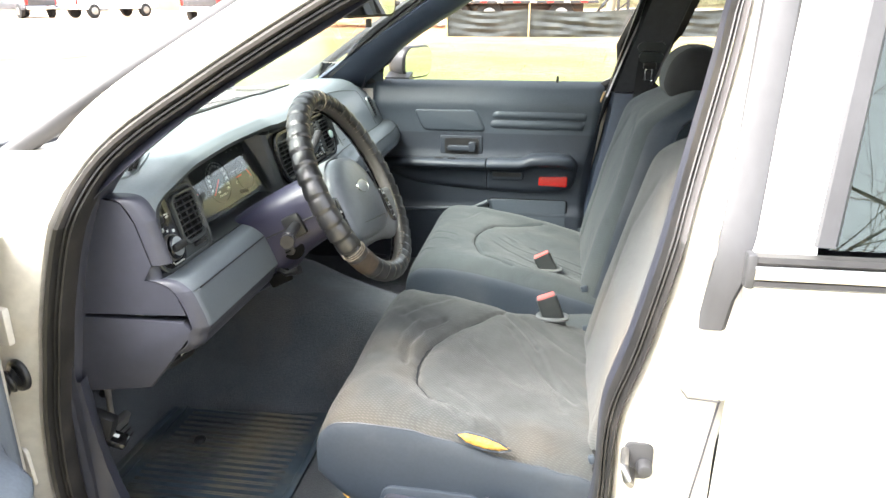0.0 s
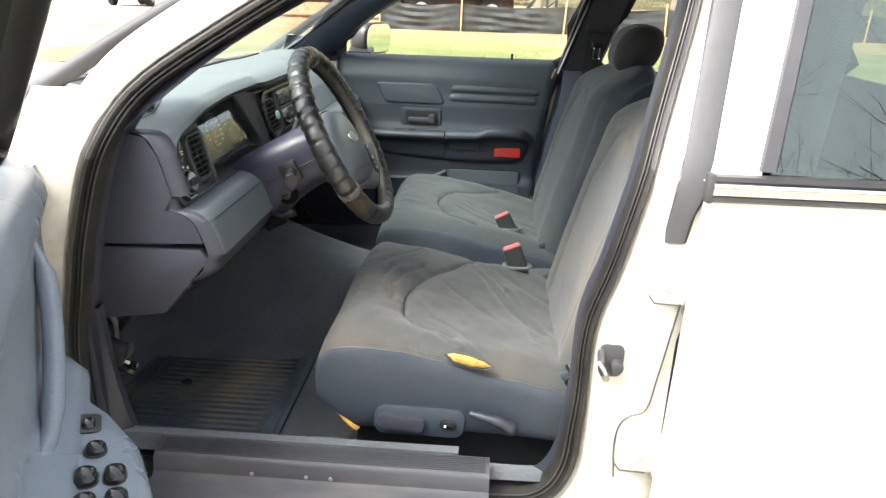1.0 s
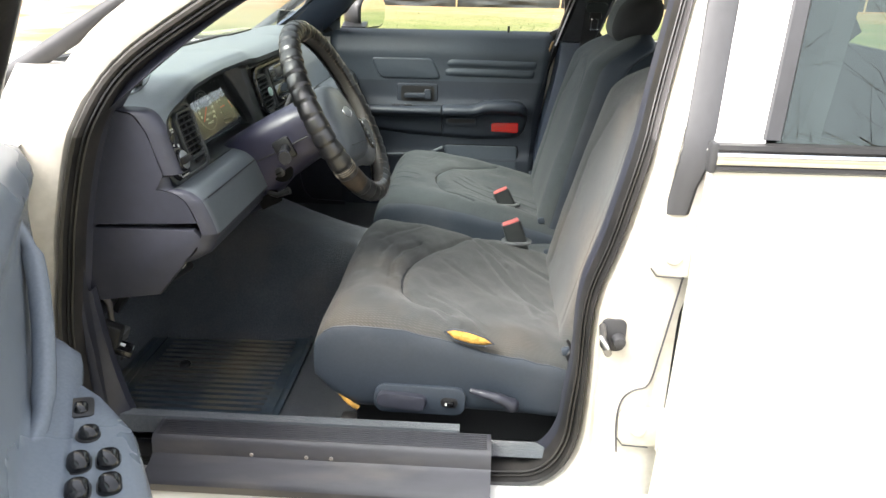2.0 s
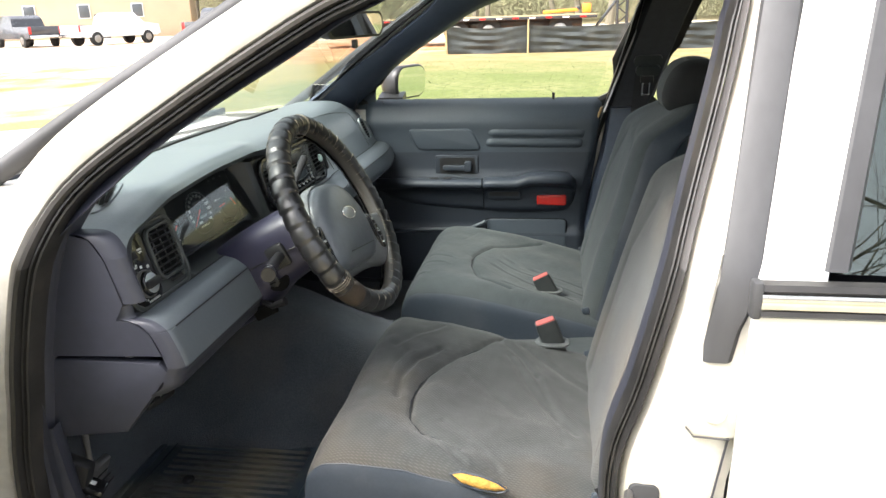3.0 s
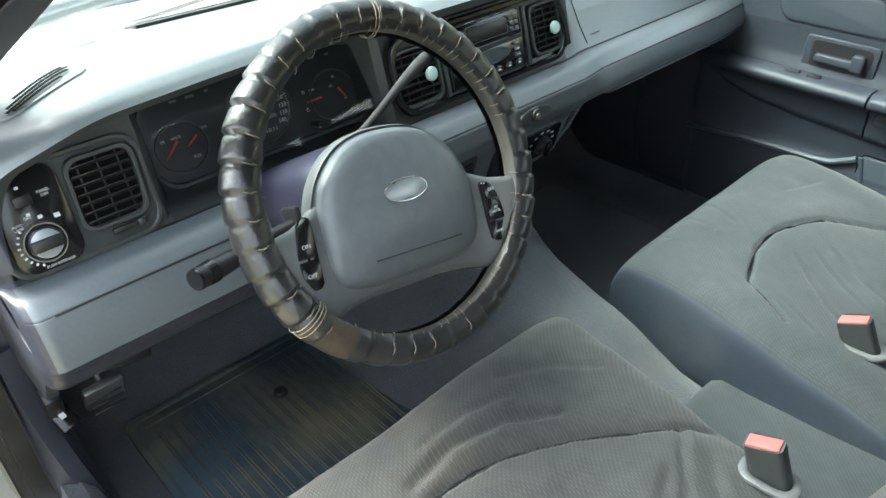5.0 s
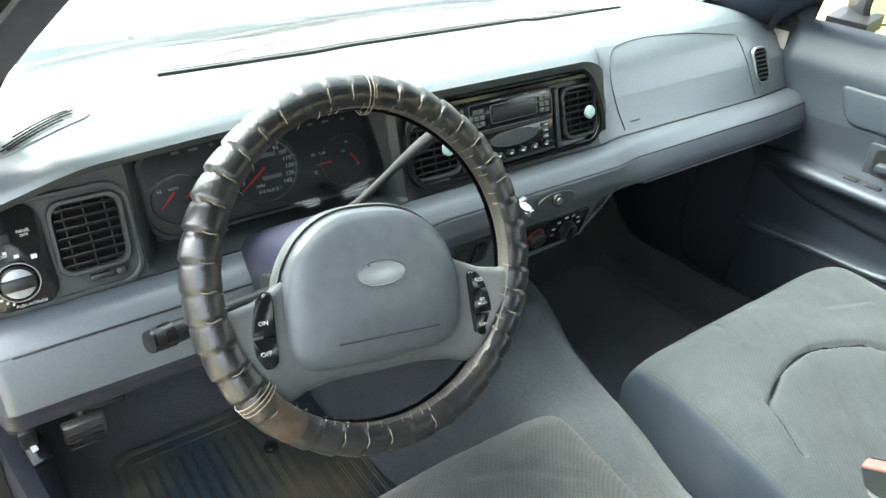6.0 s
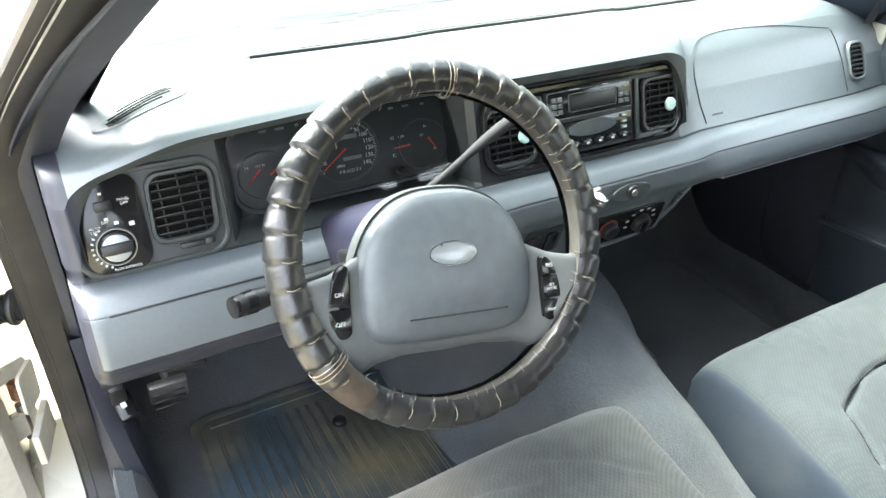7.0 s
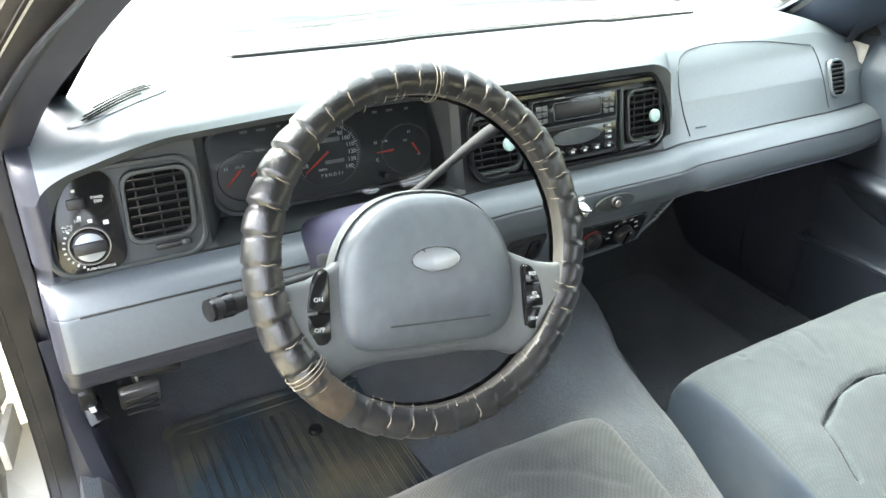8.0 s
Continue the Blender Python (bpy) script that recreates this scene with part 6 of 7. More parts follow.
part("guide_lip", loft([[basis((0.660, 0.680, 1.075), (-1, 0, 0), (-0.2, -0.35, 1)) @ Vector((x * k, y * k, d)) for x, y in rrect(0.074, 0.034, 0.015, 6)] for k, d in ((1.0, 0.0), (1.0, 0.012), (0.9, 0.019), (0.6, 0.022))], closed=True, caps=True), "fascia", belt)
part("webbing", loft([[(x0 - 0.024, y - 0.002, z), (x0 + 0.024, y, z)] for x0, y, z in ((0.652, 0.686, 1.155), (0.645, 0.695, 1.05), (0.64, 0.715, 0.95), (0.64, 0.72, 0.6), (0.64, 0.72, 0.4))]), "webbing", belt)
part("latch_plate", box((0.040, 0.010, 0.022), (0.656, 0.668, 1.052), (14, 0, 0), 0.004), "black", belt)
part("latch_tongue", frame_ring(rrect(0.026, 0.042, 0.004), 0.005, 0.003, basis((0.654, 0.668, 1.024), (-1, 0, 0), (0, -0.15, 1))), "chrome", belt, "bright latch tongue")

# floor mat
fm = thing("floor_mat", (-0.38, -0.44, 0.262), "dark blue ribbed rubber floor mat, muddy in the middle", "floor mat")
FM = basis((-0.325, -0.420, 0.2655), (0.0, 1, 0.0), (-1, 0.0, 0.0))
part("sheet", plate(rrect(0.47, 0.425, 0.025, cy=0.0225), 0.004, FM, 0.001), "mat", fm)
part("border", frame_ring(rrect(0.47, 0.425, 0.025, cy=0.0225), 0.016, 0.0075, FM), "mat", fm)
rib = finish("rib", box((0.0020, 0.32, 0.004), bevel=0.0008, seg=1), "mat_rib")
random.seed(8)
for i in range(17):
    for d in (-0.0025 + random.uniform(-0.001, 0.001), 0.0025):
        share("rib", rib, FM @ pose(lerp(-0.190, 0.165, i / 16) + d, 0.012, 0.005), fm)
part("cross_rib", box((0.40, 0.004, 0.004), m=FM @ pose(0, 0.198, 0.005), bevel=0.001), "mat", fm)
part("retainer", cyl(0.016, 0.012, 0.010, FM @ pose(0.03, 0.097, 0.003), 14, 0.003), "black", fm)
pm = thing("far_floor_mat", (-0.38, 0.44, 0.262), "dark blue-grey carpet mat in the passenger footwell", "floor mat")
part("sheet", plate(rrect(0.42, 0.47, 0.03), 0.008, basis((-0.34, 0.43, 0.262), (0, 1, 0), (-1, 0, 0)), 0.003), "carpet", pm)


# ---- front doors ----
NEAR_H, NEAR_D, NEAR_N = Vector((-0.501, -0.916, 0)), Vector((0.456, -0.89, 0)), Vector((0.89, 0.456, 0))


def near_map(u, n, z):
    return NEAR_H + NEAR_D * u + NEAR_N * n + Vector((0, 0, z))


def far_map(u, n, z):
    return Vector((-0.43 + u, 0.88 - n, z))


def lean(z):
    return 0.17 * max(0.0, (z - 0.95) / 0.37)


WINDOW = [(0.190, 0.975), (0.215, 1.04), (0.30, 1.125), (0.43, 1.225), (0.536, 1.292), (0.64, 1.322), (0.78, 1.337), (0.95, 1.343), (1.035, 1.340), (1.058, 1.312), (1.042, 1.245), (0.985, 1.11), (0.932, 0.975)]


def front_door(fm_, d, upper, near):
    """A front door built along its own length u, depth n towards the cabin, and height."""
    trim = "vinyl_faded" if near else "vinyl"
    secs = []
    for i in range(14):
        z = lerp(0.27, 0.955, i / 13)
        n = -0.035 - 0.03 * math.sin(math.pi * (0.955 - z) / 0.9)
        secs.append([fm_(0.02, n + 0.05, z), fm_(0.012, n, z), fm_(0.5, n - 0.006, z), fm_(1.02, n, z), fm_(1.025, n + 0.05, z)])
    part("outer_skin", loft(secs), "paint", d, "white outer skin")
    part("front_edge", loft([[fm_(0.015, 0.0, z), fm_(0.02, 0.05, z), fm_(0.05, 0.085, z), fm_(0.155, 0.095, z)] for z in [lerp(0.27, 0.955, i / 10) for i in range(11)]]), "jamb", d, "white painted front edge")
    part("rear_edge", loft([[fm_(1.022, -0.02, z), fm_(1.02, 0.06, z), fm_(0.99, 0.076, z), fm_(0.93, 0.076, z)] for z in [lerp(0.27, 0.955, i / 10) for i in range(11)]]), "jamb", d, "white painted rear edge")
    # trim panel, its surface bulging at belt and hollowed below
    secs = []
    for i in range(49):
        u = lerp(0.155, 0.925 if not near else 0.96, i / 48)
        row = []
        for j in range(49):
            z = lerp(0.335, 0.985, j / 48)
            rear = 0.035 * smooth(0.55, 0.985, z)
            uu = 0.155 + (u - 0.155) * (1 + rear / 0.77) - 0.010 * smooth(0.9, 0.5, z) * (u - 0.155)
            n = 0.112 + (0.016 * math.exp(-((z - 0.935) / 0.03) ** 2) if near else 0.003 * math.exp(-((z - 0.905) / 0.02) ** 2) - 0.030 * smooth(0.905, 0.990, z)) - 0.012 * smooth(0.62, 0.45, z) + 0.006 * smooth(0.985, 0.97, z)
            n -= 0.022 * smooth(0.972, 0.985, z)
            n += (0.045 if near else 0.012) * math.exp(-((z - 0.705) / 0.030) ** 4) * smooth(0.22, 0.30, u) * (1 - smooth(0.84, 0.90, u))
            n += 0.016 * smooth(0.545, 0.53, z) * smooth(0.16, 0.20, u)
            n -= 0.02 * smooth(0.17, 0.155, u) + 0.02 * smooth(0.905, 0.925, u)
            row.append(fm_(uu, n, z))
        secs.append(row)
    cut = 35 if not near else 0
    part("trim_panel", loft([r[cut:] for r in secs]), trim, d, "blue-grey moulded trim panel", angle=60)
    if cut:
        part("lower_panel", loft([r[:cut + 1] for r in secs]), "door_plastic", d, "lower panel, trim blue darkened for shade", angle=60)
    B = lambda u, n, z: basis(fm_(u, n, z), fm_(1, 0, 0) - fm_(0, 0, 0), (0, 0, 1))
    flip = -1 if not near else 1
    def slab(outline, u, n, z, th, material, name, bevel, label="", parent=None):
        m = B(u, n, z)
        want = fm_(0, 1, 0) - fm_(0, 0, 0)
        sgn = 1 if (m.to_3x3() @ Vector((0, 0, 1))).dot(want) > 0 else -1
        return part(name, plate(outline, th * sgn, m, bevel, seg=3), material, parent or d, label)
    if not near:
        slab([(x - 0.014 * (y / 0.03), y) for x, y in rrect(0.226, 0.076, 0.020, 6)], 0.434, 0.106, 0.853, 0.018, "vinyl", "upper_pad", 0.008)
        secs = []
        for i in range(31):
            w = i / 30
            u, e = lerp(0.578, 0.915, w), min(1.0, w / 0.08, (1 - w) / 0.03) ** 0.5
            rows = []
            for k in range(25):
                t = k / 24
                puff = 0.013 * abs(math.sin(2 * math.pi * t)) ** 0.6 if t < 1 else 0.0
                rows.append(fm_(u - 0.014 * t, 0.1095 + 0.003 * e + puff * e, lerp(0.892, 0.826, t) - 0.004 * w))
            secs.append(rows)
        part("rib_pad", loft(secs), "vinyl", d, "two padded horizontal ribs", angle=80)
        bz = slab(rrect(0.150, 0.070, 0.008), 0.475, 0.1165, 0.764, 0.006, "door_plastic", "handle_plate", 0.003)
        # thin black plate paints the shade of a hollow behind the handle
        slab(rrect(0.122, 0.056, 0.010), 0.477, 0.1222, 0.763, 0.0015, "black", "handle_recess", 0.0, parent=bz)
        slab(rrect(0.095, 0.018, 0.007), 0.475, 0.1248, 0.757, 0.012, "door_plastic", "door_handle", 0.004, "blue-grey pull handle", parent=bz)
        slab(rrect(0.026, 0.036, 0.008), 0.515, 0.1248, 0.762, 0.013, "door_plastic", "handle_end", 0.004, parent=bz)
        part("panel_seam", tube([fm_(0.548, 0.1136, z) for z in (0.735, 0.80, 0.84, 0.875)], 0.0015, 6), "black", d)
        part("panel_seam", tube([fm_(u, 0.1132, 0.8095) for u in (0.29, 0.4, 0.5, 0.6, 0.7, 0.8, 0.885)], 0.0015, 6), "black", d)
        part("front_seam", tube([fm_(p.x, 0.1135 - 0.026 * smooth(0.905, 0.990, p.y), p.y) for p in spline([(0.215, 0.982, 0), (0.245, 0.92, 0), (0.290, 0.83, 0), (0.305, 0.815, 0)], 5)], 0.0010, 6), "black", d)
        # armrest: one swept moulding with a slim front, a thick rear pad and the pull cup under it
        def arm_section(u, top, depth, low, crown):
            ring_ = [(0.108, top - 0.004), (0.108 + depth * 0.55, top), (0.108 + depth * 0.85, top - 0.002), (0.108 + depth, top - 0.010), (0.108 + depth * 1.01, top - 0.020 - crown),
                     (0.108 + depth * 0.88, top - 0.030 - crown), (0.108 + depth * 0.55, top - 0.040 - crown), (0.108 + depth * 0.42, lerp(top - 0.04, low, 0.30)), (0.108 + depth * 0.38, lerp(top - 0.04, low, 0.75)), (0.108 + depth * 0.28, low), (0.104, low - 0.020)]
            return [fm_(u, p.x, p.y) for p in spline([(a, b, 0) for a, b in ring_], 3)]
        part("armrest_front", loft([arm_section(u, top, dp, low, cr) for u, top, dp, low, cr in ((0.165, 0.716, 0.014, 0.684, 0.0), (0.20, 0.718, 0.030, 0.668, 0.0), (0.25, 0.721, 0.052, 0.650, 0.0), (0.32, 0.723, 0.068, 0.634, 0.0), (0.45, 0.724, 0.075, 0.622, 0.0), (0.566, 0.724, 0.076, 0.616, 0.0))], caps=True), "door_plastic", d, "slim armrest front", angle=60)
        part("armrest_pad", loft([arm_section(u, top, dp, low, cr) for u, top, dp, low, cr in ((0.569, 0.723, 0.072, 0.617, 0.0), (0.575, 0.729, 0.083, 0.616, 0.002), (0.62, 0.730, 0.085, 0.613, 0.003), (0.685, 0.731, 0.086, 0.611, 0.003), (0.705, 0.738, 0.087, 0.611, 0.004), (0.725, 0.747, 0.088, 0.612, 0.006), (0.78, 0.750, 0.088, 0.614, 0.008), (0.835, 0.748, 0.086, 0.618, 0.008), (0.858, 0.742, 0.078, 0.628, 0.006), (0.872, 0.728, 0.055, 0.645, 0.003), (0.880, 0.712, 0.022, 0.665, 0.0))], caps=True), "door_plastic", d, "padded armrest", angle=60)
        part("window_switch", box((0.03, 0.014, 0.006), m=basis(fm_(0.40, 0.152, 0.7245), (1, 0, 0), (0, 1, 0)), bevel=0.003), "black", d)
        part("lock_switch", box((0.03, 0.014, 0.006), m=basis(fm_(0.446, 0.154, 0.7255), (1, 0, 0), (0, 1, 0)), bevel=0.003), "black", d)
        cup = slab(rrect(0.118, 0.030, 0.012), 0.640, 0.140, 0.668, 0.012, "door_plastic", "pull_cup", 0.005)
        # thin black plate paints the shade inside the pull cup
        slab(rrect(0.100, 0.014, 0.006), 0.640, 0.1512, 0.672, 0.0015, "black", "cup_slot", 0.0, parent=cup)
        rf = slab([(x, y * (1 + 0.10 * x / 0.05)) for x, y in rrect(0.098, 0.034, 0.006)], 0.800, 0.1395, 0.650, 0.008, "reflector", "reflector", 0.002, "bright red door reflector")
        for k in range(5):
            slab(rrect(0.090, 0.0022, 0.0008, 2), 0.800, 0.1472, 0.663 - 0.0065 * k, 0.0012, "dull_red", "reflector_rib", 0.0, parent=rf)
        mp_ = slab(rrect(0.275, 0.112, 0.012), 0.714, 0.112, 0.520, 0.014, "vinyl", "map_pocket", 0.005, "lower pocket panel")
        part("pocket_seam", tube([fm_(0.714 + x, 0.1215, 0.520 + y) for x, y in rrect(0.277, 0.114, 0.013)], 0.0016, 6, closed=True), "void", mp_)
        part("corner_cover", loft([[fm_(0.02, 0.072, 0.90), fm_(0.10, 0.082, 0.90), fm_(0.19, 0.084, 0.90)], [fm_(0.03, 0.062, 0.955), fm_(0.11, 0.070, 0.965), fm_(0.19, 0.078, 0.975)], [fm_(0.09, 0.064, 1.005), fm_(0.14, 0.068, 1.01), fm_(0.19, 0.074, 1.01)]]), "vinyl", d, "blue-grey corner cover")
        part("pocket_lip", tube([fm_(p.x, 0.128, p.y) for p in spline([(0.17, 0.520, 0), (0.34, 0.532, 0), (0.50, 0.538, 0), (0.545, 0.552, 0), (0.572, 0.566, 0)], 5)], 0.007, 8), "vinyl", d)
        part("pocket_divider", tube([fm_(0.578, 0.124, 0.57), fm_(0.590, 0.124, 0.52), fm_(0.600, 0.124, 0.42)], 0.006, 8), "vinyl", d)
        part("lock_pin", cyl(0.004, 0.0045, 0.030, pose(*fm_(0.800, 0.068, 0.972))), "black", d)
        part("edge_strip", tube([fm_(p.x, 0.105, p.y) for p in spline([(0.872, 0.36, 0), (0.880, 0.5, 0), (0.890, 0.71, 0), (0.925, 0.86, 0), (0.958, 0.955, 0)], 5)], 0.004, 6), "stake", d, "worn beige edge strip")
        part("edge_seal", tube([fm_(p.x + 0.018, 0.095, p.y) for p in spline([(0.872, 0.36, 0), (0.880, 0.5, 0), (0.890, 0.71, 0), (0.925, 0.86, 0), (0.958, 0.955, 0)], 5)], 0.012, 8), "rubber", d)
        part("mirror_sail", loft([[fm_(0.08, 0.045, 0.96), fm_(0.175, 0.05, 0.96)], [fm_(0.115, 0.05, 1.01), fm_(0.188, 0.055, 1.02)], [fm_(0.205, 0.08, 1.085), fm_(0.235, 0.08, 1.085)]]), "headliner", d, "dark corner cover behind the mirror")
    else:
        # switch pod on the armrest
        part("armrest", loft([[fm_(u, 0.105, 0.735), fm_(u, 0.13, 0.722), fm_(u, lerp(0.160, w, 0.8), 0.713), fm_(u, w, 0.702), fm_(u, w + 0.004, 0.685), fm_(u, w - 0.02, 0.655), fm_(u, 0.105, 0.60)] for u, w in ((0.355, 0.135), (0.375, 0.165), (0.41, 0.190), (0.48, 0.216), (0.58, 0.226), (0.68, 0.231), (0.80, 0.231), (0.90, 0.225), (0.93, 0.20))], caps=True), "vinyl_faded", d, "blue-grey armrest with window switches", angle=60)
        P = lambda u, n, l=0.0: basis(fm_(u, n, 0.7165 - 0.13 * (n - 0.16) + l), fm_(1, 0, 0) - fm_(0, 0, 0), fm_(0, 1, -0.13) - fm_(0, 0, 0))
        upz = 1 if (P(0.5, 0.16).to_3x3() @ Vector((0, 0, 1))).z > 0 else -1
        def pod(outline, u, n, th, material, name, bevel=0.001, parent=None, l=0.0, turn=0):
            return part(name, plate(outline, th * upz, P(u, n, l) @ pose(0, 0, 0, 0, 0, turn), bevel), material, parent or d)
        def dome(u, n, a, b, h, name, parent):
            """A rounded key standing on the armrest."""
            m = P(u, n, 0.002)
            part(name, loft([[m @ Vector((x * k_, y * k_, h * c * upz)) for x, y in rrect(2 * a, 2 * b, min(a, b) * 0.9, 6)] for k_, c in ((1.0, 0.0), (0.99, 0.35), (0.93, 0.62), (0.82, 0.80), (0.64, 0.92), (0.42, 0.98), (0.2, 1.0), (0.02, 1.0))], closed=True), "gloss_black", parent, angle=80)
        q = pod(rrect(0.042, 0.030, 0.008), 0.436, 0.164, 0.004, "black", "mirror_switch")
        dome(0.439, 0.165, 0.012, 0.008, 0.007, "selector", q)
        q = pod(ellipse(0.015, 0.013, 18), 0.495, 0.173, 0.004, "black", "mirror_joystick")
        dome(0.494, 0.174, 0.0125, 0.011, 0.010, "stick", q)
        for u, n in ((0.547, 0.193), (0.546, 0.165), (0.590, 0.194), (0.592, 0.165)):
            q = pod(rrect(0.036, 0.026, 0.012), u, n, 0.003, "black", "window_switch")
            dome(u, n, 0.0160, 0.0115, 0.011, "paddle", q)
        q = pod(rrect(0.017, 0.056, 0.007), 0.632, 0.180, 0.004, "black", "lock_switch")
        dome(0.631, 0.180, 0.0062, 0.025, 0.008, "rocker", q)
        for u, n, w in ((0.468, 0.200, 0.014), (0.655, 0.182, 0.040)):
            pod(rrect(0.0025, w, 0.001, 2), u, n, 0.0006, "dimprint", "marking", 0.0)
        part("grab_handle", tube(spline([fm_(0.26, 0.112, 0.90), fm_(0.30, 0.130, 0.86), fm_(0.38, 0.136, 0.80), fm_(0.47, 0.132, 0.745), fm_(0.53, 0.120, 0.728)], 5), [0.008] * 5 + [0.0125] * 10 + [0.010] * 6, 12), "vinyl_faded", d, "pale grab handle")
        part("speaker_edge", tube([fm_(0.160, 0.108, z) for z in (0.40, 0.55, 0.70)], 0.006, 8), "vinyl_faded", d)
        part("inner_seal", tube([fm_(p.x, 0.085, p.y) for p in spline([(0.12, 0.33, 0), (0.11, 0.6, 0), (0.13, 0.93, 0)], 6)], 0.010, 8), "rubber", d)
        part("mirror_sail", loft([[fm_(0.10, 0.075, 0.96), fm_(0.22, 0.08, 0.96)], [fm_(0.135, 0.085, 1.01), fm_(0.22, 0.085, 1.02)], [fm_(0.225, 0.105, 1.085), fm_(0.255, 0.105, 1.085)]]), "headliner", d, "dark corner cover")
    # window frame
    loopw = closed_curve(WINDOW, 3)
    k = len(loopw)
    secs = []
    for i, p in enumerate(loopw):
        t = (loopw[(i + 1) % k] - loopw[i - 1]).normalized()
        o = Vector((-t.y, t.x))
        row = []
        base = 0.030 if not near else 0.040
        for off, dn in ((0.0, 0.0), (0.0, 0.022), (0.012, 0.034), (0.034, 0.034), (0.040, 0.01), (0.034, -0.012), (0.012, -0.014)):
            q = p + o * off
            row.append(fm_(q.x, base + lean(q.y) + dn, q.y))
        secs.append(row)
    part("window_frame", loft(secs, closed=True, ring=True), "rubber", d, "black window frame with seals")
    if near:
        g = part("window_pane", loft([[fm_(lerp(0.20, 0.55, t), 0.045 + lean(z), z), fm_(lerp(0.93, 1.05, t), 0.045 + lean(z), z)] for t, z in ((0, 0.96), (0.35, 1.10), (0.75, 1.23), (1, 1.335))]), "tint", d, "greenish side window, wound up")
    else:
        # thin white tube following the frame's rear side
        part("frame_line", tube([fm_(p.x + 0.43, 0.88 - p.y, p.z) for p in spline([(0.534, 0.735, 0.945), (0.598, 0.700, 1.135), (0.648, 0.668, 1.265), (0.668, 0.655, 1.315)], 5)], 0.0035, 6), "white_truck", d, "thin white line along the door frame")
        g = part("window_pane", loft([[fm_(lerp(0.20, 0.55, t), 0.035 + lean(z), z), fm_(lerp(0.93, 1.05, t), 0.035 + lean(z), z)] for t, z in ((0, 0.96), (0.35, 1.10), (0.75, 1.23), (1, 1.335))]), "glass", d, "clear side window")

fd = thing("passenger_door", (0.07, 0.88, 0.3), "closed passenger door with blue-grey moulded trim and armrest", "car door")
front_door(far_map, fd, 0, False)
nd = thing("driver_door", NEAR_H + Vector((0, 0, 0.3)), "driver's door swung open, blue-grey trim lightened for daylight, with window switches", "car door")
front_door(near_map, nd, 0, True)
for z in (0.45, 0.80):
    h = thing("front_door_hinge", (-0.46, -0.89, z), "white painted front door hinge, rusty at the pin", "hinge", "hinges of the driver's door")
    part("leaf", box((0.09, 0.012, 0.06), (-0.455, -0.875, z), (0, 0, -12), 0.003), "jamb", h)
    part("arm", box((0.10, 0.014, 0.05), (-0.478, -0.925, z), (0, 0, -60), 0.003), "jamb", h)
    part("pin", cyl(0.009, 0.009, 0.075, pose(-0.495, -0.898, z - 0.037), 12, 0.002), "steel", h)
chk = thing("door_check", (-0.45, -0.88, 0.50), "painted door check bracket with a rusty spring", "door check")
part("bracket", plate(rrect(0.062, 0.070, 0.010), 0.006, basis((-0.455, -0.872, 0.545), (0.9, -0.3, 0.1), (0, 0, 1)), 0.002), "jamb", chk)
part("strap", box((0.012, 0.16, 0.026), (-0.480, -0.945, 0.545), (0, 0, 28), 0.003), "jamb", chk)
part("spring", tube([(-0.452 + 0.010 * math.cos(t * 0.8), -0.889 + 0.010 * math.sin(t * 0.8), 0.530 + 0.0007 * t) for t in range(48)], 0.0024, 5), "rust", chk, "rusty coil spring")
wb = thing("wiring_boot", (-0.46, -0.88, 0.68), "black corrugated rubber wiring boot between pillar and door", "wiring boot")
line = spline([(-0.440, -0.845, 0.700), (-0.462, -0.885, 0.690), (-0.490, -0.935, 0.680), (-0.530, -0.985, 0.682)], 14)
part("sleeve", tube(line, [0.019 + 0.0035 * math.sin(k * 1.9) for k in range(len(line))], 14), "black", wb)
part("collar", cyl(0.028, 0.026, 0.010, basis((-0.440, -0.850, 0.700), (0.9, -0.3, 0), (0, 0, 1)), 20, 0.003), "black", wb)

# far rear door: only its window and inner face show past the seats
fr = thing("far_rear_door", (1.1, 0.88, 0.6), "closed far rear door with clear window", "car door")
part("inner_lining", box((0.85, 0.03, 0.60), (1.14, 0.79, 0.66), bevel=0.01), "vinyl", fr)
part("outer_skin", loft([[(x, 0.90 + 0.02 * math.sin(math.pi * (0.955 - z)), z) for z in (0.27, 0.4, 0.6, 0.8, 0.955)] for x in (0.61, 1.1, 1.62)]), "paint", fr)
secs = []
for x, z in closed_curve([(0.704, 0.975), (0.752, 1.15), (0.806, 1.30), (0.845, 1.335), (1.1, 1.335), (1.3, 1.31), (1.42, 1.15), (1.50, 0.975)], 3):
    c = Vector((1.1, 1.16))
    o = (Vector((x, z)) - c).normalized() * 0.032
    secs.append([(x, side_y(z) - 0.01, z), (x, side_y(z) - 0.04, z), (x + o.x, side_y(z) - 0.045, z + o.y), (x + o.x, side_y(z) + 0.01, z + o.y)])
part("window_frame", loft(secs, closed=True, ring=True), "rubber", fr, "black window frame")
g = part("window_pane", loft([[(0.72, side_y(z) - 0.01, z), (1.5, side_y(z) - 0.01, z)] for z in (0.96, 1.15, 1.34)]), "glass", fr, "clear rear side window")


